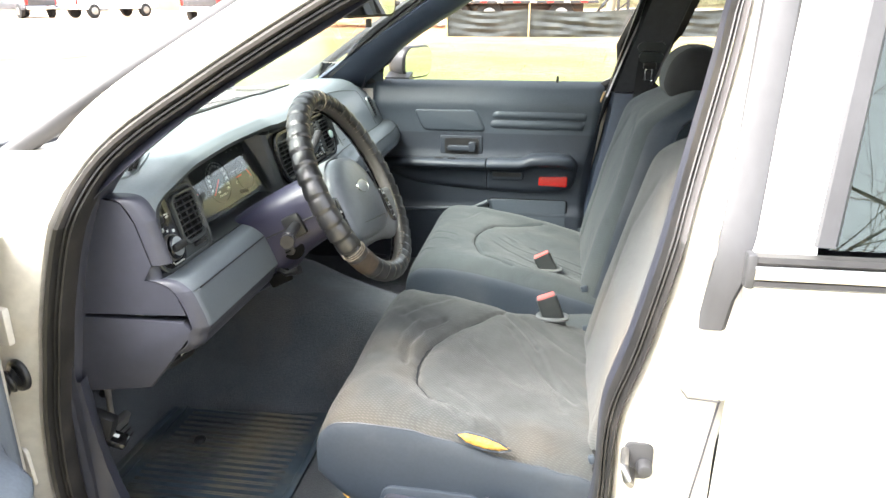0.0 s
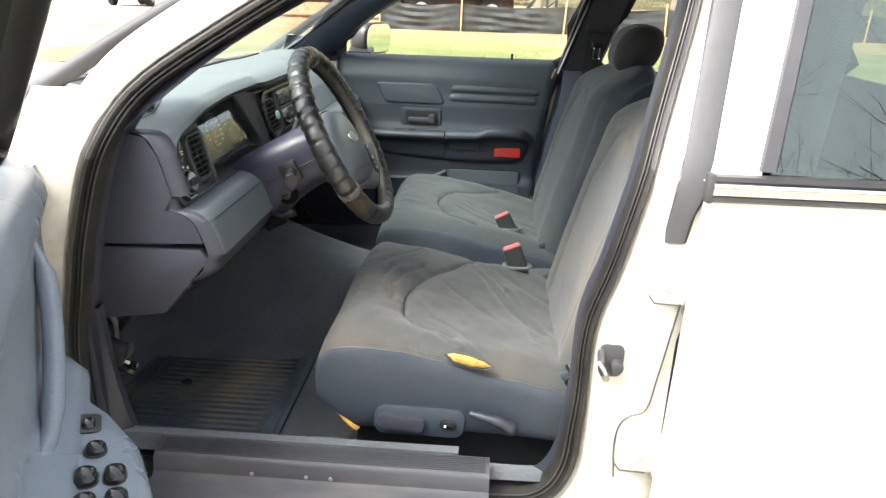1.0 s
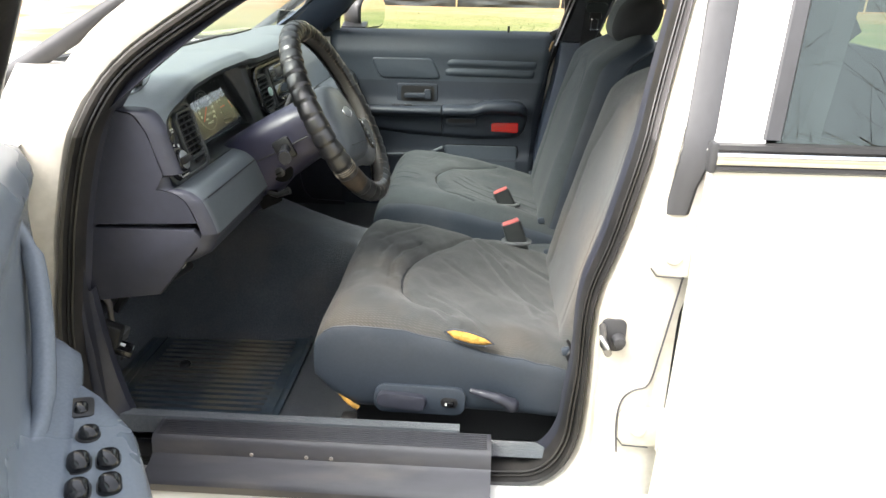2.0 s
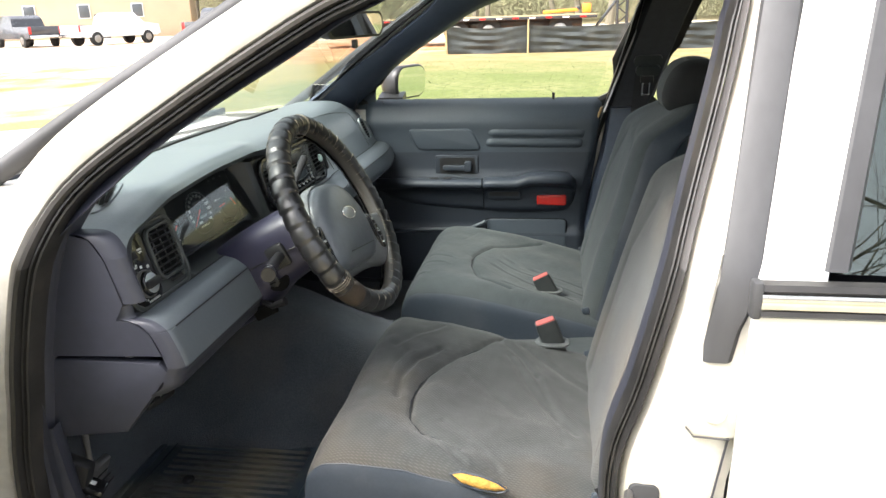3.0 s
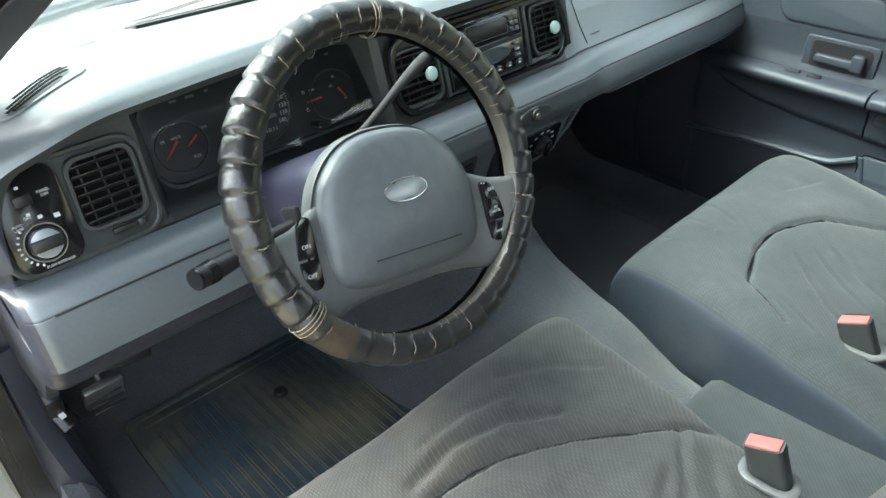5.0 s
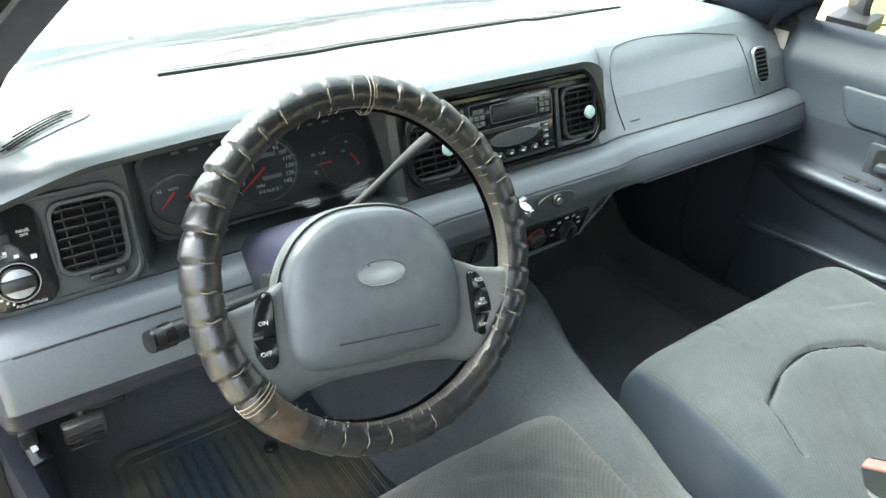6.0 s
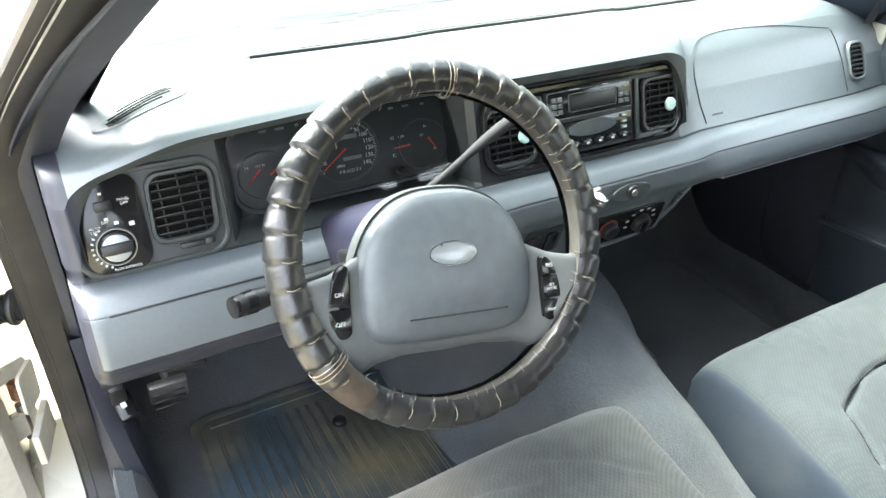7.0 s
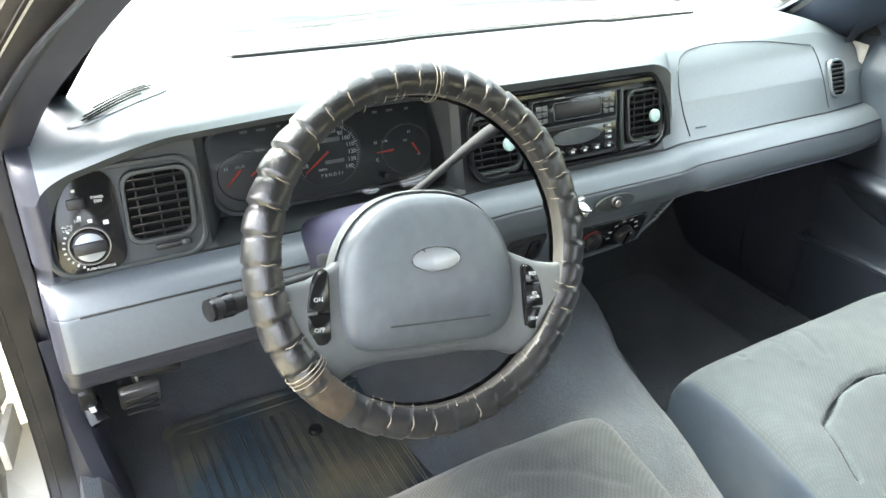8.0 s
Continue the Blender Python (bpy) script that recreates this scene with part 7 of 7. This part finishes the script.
# ---- outside ----
def ground_material():
    m, nt, p = tree("lot_ground")
    N, L = nt.nodes, nt.links
    co = N.new("ShaderNodeTexCoord")
    def nz(sc, det=6.0):
        n = N.new("ShaderNodeTexNoise")
        n.inputs["Scale"].default_value, n.inputs["Detail"].default_value = sc, det
        L.new(co.outputs["Object"], n.inputs["Vector"])
        return n.outputs[0]
    def rng(src, a, b, c=0.0, d=1.0):
        r = N.new("ShaderNodeMapRange")
        for k, v in zip((1, 2, 3, 4), (a, b, c, d)):
            r.inputs[k].default_value = v
        L.new(src, r.inputs[0])
        return r.outputs[0]
    def mx(f, a, b):
        x = N.new("ShaderNodeMix")
        x.data_type = "RGBA"
        L.new(f, x.inputs[0])
        for sock, v in ((x.inputs[6], a), (x.inputs[7], b)):
            if isinstance(v, tuple):
                sock.default_value = (*v, 1)
            else:
                L.new(v, sock)
        return x.outputs[2]
    def mth(op, a, b):
        x = N.new("ShaderNodeMath")
        x.operation = op
        for sock, v in ((x.inputs[0], a), (x.inputs[1], b)):
            if isinstance(v, float):
                sock.default_value = v
            else:
                L.new(v, sock)
        return x.outputs[0]
    sep = N.new("ShaderNodeSeparateXYZ")
    L.new(co.outputs["Object"], sep.inputs[0])
    warp = rng(nz(0.35), 0.3, 0.7, -2.2, 2.2)
    xw, yw = mth("ADD", sep.outputs[0], warp), mth("ADD", sep.outputs[1], warp)
    grass = mx(rng(nz(0.45), 0.38, 0.62), (0.130, 0.150, 0.052), (0.205, 0.195, 0.090))
    grass = mx(rng(nz(9.0), 0.45, 0.7), grass, (0.105, 0.120, 0.045))
    gravel = mx(rng(nz(0.8), 0.35, 0.65), (0.44, 0.37, 0.28), (0.56, 0.50, 0.42))
    gravel = mx(rng(nz(12.0), 0.5, 0.75), gravel, (0.33, 0.27, 0.21))
    gravel = mx(rng(nz(0.22), 0.50, 0.60), gravel, mx(rng(nz(0.9), 0.4, 0.6), (0.46, 0.24, 0.14), (0.54, 0.40, 0.29)))
    clay = mx(rng(nz(0.9), 0.4, 0.65), (0.40, 0.15, 0.065), (0.50, 0.33, 0.20))
    dirt = mx(rng(nz(1.5), 0.4, 0.65), (0.30, 0.215, 0.115), (0.20, 0.165, 0.075))
    col = mx(rng(yw, 13.8, 17.0), grass, dirt)
    col = mx(rng(yw, 20.5, 23.0), col, clay)
    col = mx(rng(yw, 27.0, 33.0), col, gravel)
    col = mx(rng(mth("ADD", xw, mth("MULTIPLY", sep.outputs[1], 0.12)), -2.2, -4.2), col, mx(rng(mth("ADD", xw, mth("MULTIPLY", sep.outputs[1], 0.12)), -6.0, -8.0), mx(rng(yw, 15.0, 17.5), (0.24, 0.20, 0.09), clay), gravel))
    patch = N.new("ShaderNodeVectorMath")
    patch.operation = "DISTANCE"
    cv = N.new("ShaderNodeCombineXYZ")
    L.new(mth("MULTIPLY", xw, 0.6), cv.inputs[0])
    L.new(yw, cv.inputs[1])
    L.new(cv.outputs[0], patch.inputs[0])
    patch.inputs[1].default_value = (-8.6, 12.5, 0)
    col = mx(rng(patch.outputs["Value"], 3.6, 2.6), col, clay)
    # unseen ground on the driver's side, toned for the light it bounces
    col = mx(rng(sep.outputs[1], -0.3, -0.9), col, mx(rng(nz(0.6), 0.4, 0.6), (0.40, 0.35, 0.27), (0.22, 0.21, 0.11)))
    col = mx(rng(yw, 58.0, 66.0), col, (0.20, 0.165, 0.095))
    L.new(col, p.inputs["Base Color"])
    p.inputs["Roughness"].default_value = 0.95
    p.inputs["Specular IOR Level"].default_value = 0.1
    b = N.new("ShaderNodeBump")
    b.inputs["Strength"].default_value, b.inputs["Distance"].default_value = 0.7, 0.05
    L.new(nz(16.0), b.inputs["Height"])
    L.new(b.outputs[0], p.inputs["Normal"])
    return m


def rise(x, y):
    return 0.10 * smooth(4, 20, y) + 0.05 * noise.noise((x * 0.12, y * 0.12, 0)) * smooth(3, 10, math.hypot(x, y)) + 0.25 * math.exp(-((x + 9) / 5) ** 2 - ((y - 17.5) / 3) ** 2)


def spread(n, reach, power=3.2):
    return [math.copysign(abs(lerp(-1, 1, i / n)) ** power, lerp(-1, 1, i / n)) * reach for i in range(n + 1)]


XS, YS_ = spread(110, 900), spread(110, 900)
gm = ground_material()
bm = loft([[(x, y, rise(x, y)) for y in YS_] for x in XS])
gr = part("ground", bm, gm, None, "mown grass, pale gravel and red clay lot")
tagged(gr, kind="structure", category="ground")

# grass tufts on the lawn seen through the far windows
random.seed(5)
bm = bmesh.new()
for _ in range(7000):
    y = 3.2 + 13.5 * random.random() ** 1.3
    x = random.uniform(-0.55, 0.55) * y * 1.1 + random.uniform(-1.5, 1.0)
    if x + 0.12 * y < -2.0 + random.uniform(-0.8, 0.8):
        continue
    z, a, h = rise(x, y), random.uniform(0, 6.28), random.uniform(0.006, 0.022)
    dx, dy = 0.012 * math.cos(a), 0.012 * math.sin(a)
    tx, ty = random.uniform(-0.03, 0.03), random.uniform(-0.03, 0.03)
    bm.faces.new([bm.verts.new(v) for v in ((x - dx, y - dy, z), (x + dx, y + dy, z), (x + tx, y + ty, z + h))])
gmat = mat("grass_blades", (0.170, 0.178, 0.075), 0.7, big=0.4, var=0.3, fine=4, fvar=0.1, bump=0.0, island=0.2)
tagged(part("lawn_grass", bm, gmat, None, "yellow-green mown grass on the lot", smooth=False), kind="stuff", category="grass")

# silt fence
fence = thing("silt_fence", (0, 20, 0.1), "low black silt fence sagging between pale wooden stakes", "fence")
F0, F1 = Vector((-3.0, 19.8, 0)), Vector((18.0, 21.9, 0))
FD = (F1 - F0).normalized()
stake = finish("stake", box((0.045, 0.045, 1.0), (0, 0, 0.5), bevel=0.006, seg=1), "stake")
span = [0.02, 2.35] + [2.35 + 3.0 * k for k in range(1, 7)]
for s in span:
    p_ = F0 + FD * s
    share("stake", stake, pose(p_.x, p_.y - 0.05, rise(p_.x, p_.y) - 0.08, random.uniform(-2, 2), random.uniform(-3, 3), 0), fence)
for s0, s1 in zip(span, span[1:]):
    secs = []
    for i in range(25):
        t = i / 24
        p_ = F0 + FD * lerp(s0, s1, t)
        sag = 0.07 * math.sin(math.pi * t)
        row = []
        for j in range(15):
            v = j / 14
            fold = (0.016 * math.sin(v * 24 + 6 * noise.noise((p_.x * 0.7, s0, 0)) + 4 * t) + 0.05 * noise.noise((p_.x * 1.3, v * 5, s0))) * (0.3 + math.sin(math.pi * t))
            row.append((p_.x, p_.y + fold, rise(p_.x, p_.y) - 0.03 + (0.80 - sag) * v))
        secs.append(row)
    part("fabric_panel", loft(secs), "silt", fence, "black woven silt fabric")

# flatbed trailer and machine behind the fence
tr = thing("flatbed_trailer", (-3, 27, 0), "long flatbed trailer with a red and white striped edge", "trailer")
part("deck", box((11.0, 2.4, 0.10), (-4.0, 27.2, 1.05), bevel=0.02), "stake", tr, "weathered wooden deck")
part("side_rail", box((11.0, 0.06, 0.11), (-4.0, 25.96, 1.01), bevel=0.01), "dark_truck", tr)
for i in range(18):
    part("stripe", box((0.22, 0.01, 0.045), (-9.2 + 0.6 * i, 25.92, 1.01), bevel=0), "reflector" if i % 2 else "white_truck", tr)
for x in (-3.6, -2.4, 0.2):
    w = part("wheel", cyl(0.48, 0.48, 0.26, pose(x, 26.4, 0.56, 90), 24, 0.04), "tyre", tr)
    part("rim", cyl(0.26, 0.24, 0.05, pose(x, 26.13, 0.56, 90), 20, 0.01), "steel", w)
part("chassis", box((9.6, 0.5, 0.3), (-3.8, 27.2, 0.80), bevel=0.02), "dark_truck", tr)
mc = thing("yellow_machine", (-0.2, 27.2, 1.1), "orange-yellow machine boom lying on the trailer", "machine")
part("boom", box((1.3, 0.3, 0.12), (0.2, 27.0, 1.22), (0, -3, 0), 0.03), "orange", mc)
part("cab", box((0.32, 0.6, 0.34), (1.15, 27.2, 1.30), bevel=0.05), "orange", mc)
part("knuckle", cyl(0.07, 0.07, 0.3, pose(0.85, 27.15, 1.30, 90), 18, 0.02), "dark_truck", mc)
mast = thing("drill_mast", (2.5, 28, 0.1), "dark lattice mast standing behind the fence", "mast")
for dx, dy in ((-0.18, -0.18), (0.18, -0.18), (0.18, 0.18), (-0.18, 0.18)):
    part("rail", tube([(2.5 + dx, 28 + dy, 0.1), (2.5 + dx, 28 + dy, 5.2)], 0.045, 8), "dark_truck", mast)
for i in range(16):
    z = 0.4 + 0.3 * i
    part("brace", tube([(2.5 + (-0.18 if i % 2 else 0.18), 27.82, z), (2.5 + (0.18 if i % 2 else -0.18), 27.82, z + 0.3)], 0.025, 6), "dark_truck", mast)
part("strut", tube([(1.3, 28, 0.3), (2.4, 28, 1.7)], 0.06, 8), "dark_truck", mast)


def pickup(at, turn, paint, label):
    """A crew pickup seen mostly from behind; local x runs to its nose."""
    t = thing("pickup_truck", at, label, "pickup truck", "parked pickups")
    m = pose(*at, 0, 0, turn)
    def loc(bm):
        bmesh.ops.transform(bm, matrix=m, verts=bm.verts)
        return bm
    prof = [(-2.75, 0.55), (-2.75, 1.12), (-0.55, 1.16), (-0.42, 1.60), (-0.10, 1.80), (1.05, 1.80), (1.62, 1.24), (2.72, 1.10), (2.80, 0.60), (2.5, 0.48), (-2.5, 0.48)]
    secs = []
    for y, k in ((-0.96, 0.93), (-0.93, 1.0), (-0.6, 1.0), (0.6, 1.0), (0.93, 1.0), (0.96, 0.93)):
        secs.append([Vector((x * (0.99 if k < 1 else 1), y * (1 - 0.16 * max(0, z - 1.2)), 0.5 + (z - 0.5) * k)) for x, z in prof])
    part("body", loc(loft(secs, closed=True, caps=True)), paint, t)
    part("load_bed", loc(box((1.95, 1.55, 0.02), (-1.62, 0, 1.155), bevel=0.004)), "black", t)
    part("tailgate", loc(box((0.05, 1.62, 0.46), (-2.77, 0, 0.92), bevel=0.02)), paint, t)
    part("bumper", loc(box((0.16, 1.86, 0.20), (-2.84, 0, 0.58), bevel=0.04)), "chrome", t, "bright rear bumper")
    part("rear_window", loc(box((0.02, 1.35, 0.34), (-0.30, 0, 1.50), (0, 34, 0), 0.01)), "pane", t)
    for s in (-1, 1):
        part("side_window", loc(box((1.25, 0.02, 0.36), (0.45, s * 0.865, 1.48), (s * 12, 0, 0), 0.01)), "pane", t)
        part("tail_lamp", loc(box((0.05, 0.16, 0.40), (-2.765, s * 0.87, 0.95), bevel=0.02)), "reflector", t)
        for x in (-1.75, 1.8):
            w = part("wheel", loc(cyl(0.39, 0.39, 0.26, pose(x, s * 0.98 - (0.0 if s > 0 else -0.26), 0.39, 90), 22, 0.04)), "tyre", t)
            part("rim", loc(cyl(0.22, 0.20, 0.03, pose(x, s * 0.985 + (0.02 if s > 0 else 0.0), 0.39, 90), 18, 0.01)), "steel", w)
    return t


pickup((-16.8, 34.5, rise(-16.8, 34.5)), 95, "dark_truck", "dark grey pickup parked on the pale lot")
pickup((-26.5, 40.0, rise(-26, 40)), 70, "white_truck", "white pickup parked before the tan building")
pickup((-31.5, 39.0, rise(-31, 39)), 150, "dark_truck", "dark pickup beside white ones on the lot")
pickup((-36.5, 38.0, rise(-36, 38)), 155, "white_truck", "white pickup at the lot's edge")

bus = thing("school_bus", (-22.5, 56, 0.1), "yellow school bus parked nose towards the car", "bus")
BM = pose(-22.5, 56, 0.12, 0, 0, -68)


def busloc(bm):
    bmesh.ops.transform(bm, matrix=BM, verts=bm.verts)
    return bm


secs = []
for x, k, dz in ((0.0, 0.94, 0.0), (0.08, 1.0, 0.0), (4.5, 1.0, 0.0), (9.0, 1.0, 0.0), (9.1, 0.95, 0.0)):
    secs.append([Vector((-x, y * k, z)) for y, z in ((-1.2, 0.55), (-1.22, 1.2), (-1.2, 2.3), (-1.05, 2.85), (-0.6, 3.02), (0.6, 3.02), (1.05, 2.85), (1.2, 2.3), (1.22, 1.2), (1.2, 0.55))])
part("body", busloc(loft(secs, closed=True, caps=True)), "bus", bus)
part("bonnet", busloc(box((1.2, 1.9, 0.9), (0.55, 0, 1.0), bevel=0.14, seg=3)), "bus", bus)
part("windscreen", busloc(box((0.03, 2.0, 0.75), (0.02, 0, 2.05), bevel=0.03)), "pane", bus)
part("bumper", busloc(box((0.2, 2.3, 0.3), (1.2, 0, 0.6), bevel=0.04)), "black", bus)
part("roof_sign", busloc(box((0.04, 1.4, 0.2), (0.02, 0, 2.75), bevel=0.02)), "black", bus)
for s in (-1, 1):
    part("warning_lamp", busloc(cyl(0.11, 0.11, 0.05, pose(0.02, s * 0.9, 2.75, 0, 90, 0), 14, 0.01)), "reflector", bus)
    part("head_lamp", busloc(cyl(0.12, 0.12, 0.05, pose(1.14, s * 0.75, 1.05, 0, 90, 0), 14, 0.01)), "print", bus)
    for i in range(9):
        part("side_window", busloc(box((0.72, 0.02, 0.6), (-0.8 - 0.92 * i, s * 1.215, 2.0), bevel=0.02)), "pane", bus)
    part("stripe", busloc(box((8.8, 0.015, 0.08), (-4.5, s * 1.225, 1.35), bevel=0)), "black", bus)
    for x in (0.4, -6.6):
        part("wheel", busloc(cyl(0.5, 0.5, 0.3, pose(x, s * 1.05 + 0.15, 0.5, 90), 22, 0.04)), "tyre", bus)

# tan building
bd = thing("tan_building", (-40, 58, 0), "low tan building with small dark windows", "building")
BB = pose(-47, 57, 0, 0, 0, 24)


def bdloc(bm):
    bmesh.ops.transform(bm, matrix=BB, verts=bm.verts)
    return bm


part("wall", bdloc(box((30, 10, 5.2), (0, 5, 2.6), bevel=0.05)), "tan", bd, "plain tan stucco wall")
part("roof", bdloc(plate([(-15.6, -0.8), (15.6, -0.8), (15.6, 10.8), (-15.6, 10.8)], 0.25, pose(0, 0, 5.2), 0.05)), "grey_trim", bd)
for i in range(6):
    w = part("window", bdloc(box((1.0, 0.12, 1.2), (-11.5 + 4.4 * i, -0.03, 2.4), bevel=0.03)), "white_truck", bd)
    part("pane", bdloc(box((0.86, 0.04, 1.06), (-11.5 + 4.4 * i, -0.09, 2.4), bevel=0.01)), "pane", w)
part("door", bdloc(box((1.1, 0.1, 2.1), (7.4, -0.03, 1.08), bevel=0.02)), "pane", bd)


# trees
def soften(m):
    """Foliage whose small leaves all take the light as one mass."""
    nt = m.node_tree
    up = nt.nodes.new("ShaderNodeCombineXYZ")
    up.inputs[0].default_value, up.inputs[1].default_value, up.inputs[2].default_value = -0.2, -0.55, 0.8
    nt.links.new(up.outputs[0], nt.nodes["Principled BSDF"].inputs["Normal"])
    return m


def limbs(seed, h, spread_, levels, r0):
    rnd = random.Random(seed)
    out, tips = [], []
    def grow(p, d, length, r, lev):
        pts, rs = [p], [r]
        q = p
        for i in range(4):
            d = (d + Vector((rnd.uniform(-1, 1), rnd.uniform(-1, 1), rnd.uniform(-0.3, 0.6))) * 0.16).normalized()
            q = q + d * length / 4
            pts.append(q)
            rs.append(r * (1 - 0.16 * (i + 1)))
        out.append((pts, rs, lev))
        if lev < levels:
            for i in range(rnd.randint(3, 5) if lev == 0 else rnd.randint(2, 4)):
                k = rnd.randint(2, 4)
                a = rnd.uniform(0, 6.28)
                nd_ = (d * 0.75 + Vector((math.cos(a), math.sin(a), rnd.uniform(-0.1, 0.6))) * spread_).normalized()
                grow(pts[k], nd_, length * rnd.uniform(0.5, 0.75), rs[k] * 0.6, lev + 1)
        else:
            tips.append(q)
    grow(Vector((0, 0, -0.2)), Vector((0, 0, 1)), h * 0.5, r0, 0)
    return out, tips


def tree_thing(name, at, seed, h, label, leaves, leafmat, levels=3, spread_=0.75, size=0.25):
    t = thing(name, at, label, "tree", "trees round the lot")
    segs, tips = limbs(seed, h, spread_, levels, h * 0.020)
    bm = bmesh.new()
    for pts, rs, lev in segs:
        tube([p + Vector(at) for p in pts], rs, 7 if lev == 0 else (5 if lev == 1 else 3), bm=bm, caps=False)
    part("trunk", bm, "bark", t)
    if leaves:
        rnd = random.Random(seed + 1)
        vs, fs = [], []
        for tip in tips:
            for _ in range(leaves):
                c = tip + Vector(at) + Vector((rnd.gauss(0, 1), rnd.gauss(0, 1), rnd.gauss(0, 0.8))) * h * 0.045
                a = Vector((rnd.uniform(-1, 1), rnd.uniform(-1, 1), rnd.uniform(-1, 1))).normalized() * size * rnd.uniform(0.5, 1.2)
                b = a.cross(Vector((rnd.uniform(-1, 1), rnd.uniform(-1, 1), 1))).normalized() * size * rnd.uniform(0.4, 0.9)
                k = len(vs)
                vs += [c - a, c + b, c + a]
                fs.append((k, k + 1, k + 2))
        me = bpy.data.meshes.new("crown")
        me.from_pydata([tuple(v) for v in vs], [], fs)
        me.materials.append(M[leafmat])
        ob = new("crown", me)
        ob.parent = t
        ob.matrix_parent_inverse = world_of(t).inverted()
    return t


for key in ("leaf", "leaf_dark"):
    soften(M[key])
rnd = random.Random(21)
for i in range(34):
    x = -46 + 3.4 * i + rnd.uniform(-1.4, 1.4)
    y = 62 + rnd.uniform(-5, 9) - (0.1 * (x - 10) if x > 10 else 0)
    if x < -28:
        y += 16
    kind = rnd.random()
    tree_thing("pine_tree" if kind < 0.35 else "bare_tree", (x, y, 0), 100 + i, rnd.uniform(12, 19),
               "dark green pine at the edge of the woods" if kind < 0.35 else "thin spring tree with sparse new leaves", 26 if kind < 0.35 else 12, "leaf_dark" if kind < 0.35 else "leaf", 3, 0.8, 0.26)
# undergrowth and far woods
vs, fs = [], []
for _ in range(210000):
    x = rnd.uniform(-75, 80)
    y = 68 + rnd.uniform(0, 22)
    if x < -28:
        y += 14
    top = 13 + 4.5 * noise.noise((x * 0.11, 3.1, 0)) + 2.2 * noise.noise((x * 0.5, 7.7, 0))
    z = top * rnd.random()
    c = Vector((x, y, z))
    a = Vector((rnd.uniform(-1, 1), rnd.uniform(-1, 1), rnd.uniform(-1, 1))).normalized() * rnd.uniform(0.09, 0.26)
    b = a.cross(Vector((rnd.uniform(-1, 1), rnd.uniform(-1, 1), 1))).normalized() * rnd.uniform(0.08, 0.20)
    k = len(vs)
    vs += [c - a, c + b, c + a]
    fs.append((k, k + 1, k + 2))
me = bpy.data.meshes.new("far_woods")
me.from_pydata([tuple(v) for v in vs], [], fs)
me.materials.append(soften(mat("woods", (0.215, 0.190, 0.115), 0.9, big=0.08, var=0.22, fine=0.6, fvar=0.08, bump=0.0, island=0.12)))
tagged(new("far_woods", me), "brownish spring woods behind the lot", "woods", "", "stuff")
# wooded slope that closes the view behind the trees
slope = loft([[(x, 96 + 26 * v - 0.004 * (x - 5) ** 2 * 0.6, 27 * v ** 0.7 * (1 + 0.25 * noise.noise((x * 0.03, v * 2, 0))) + 1.6 * noise.noise((x * 0.2, v * 9, 4)) * min(1, 6 * v)) for v in [j / 24 for j in range(25)]] for x in [lerp(-130, 130, i / 120) for i in range(121)]])
# haze is mixed into the slope's pale colour
tagged(part("backdrop", slope, mat("hazy_slope", (0.26, 0.24, 0.135), 0.95, big=0.06, var=0.2, fine=0.5, fvar=0.10, bump=0.8, bscale=0.9, bdist=0.6, stain=(0.17, 0.175, 0.085), stain_amt=0.6, stain_scale=0.12, stretch=(1, 1, 0.35)), None, "hazy olive-brown wooded slope"), kind="structure", category="backdrop")
# trees on the near side, mirrored in the rear window
for at, seed, h in (((9.5, -13.5, 0), 301, 17), ((4.0, -17.5, 0), 302, 18), ((13.0, -15.0, 0), 305, 15), ((7.0, -21.0, 0), 306, 19)):
    tree_thing("bare_tree", at, seed, h, "bare grey tree with fine twigs beside the car", 0, "leaf", 4, 0.85)
for at, seed, h in (((16.5, -29.0, 0), 303, 17), ((-4.0, -34.0, 0), 304, 16), ((11.0, -34.0, 0), 307, 18), ((24.0, -36.0, 0), 308, 17), ((5.5, -40.0, 0), 309, 19), ((18.0, -42.0, 0), 310, 19)):
    tree_thing("pine_tree", at, seed, h, "dark pine beyond the car", 46, "leaf_dark", 3, 0.8, 0.22)
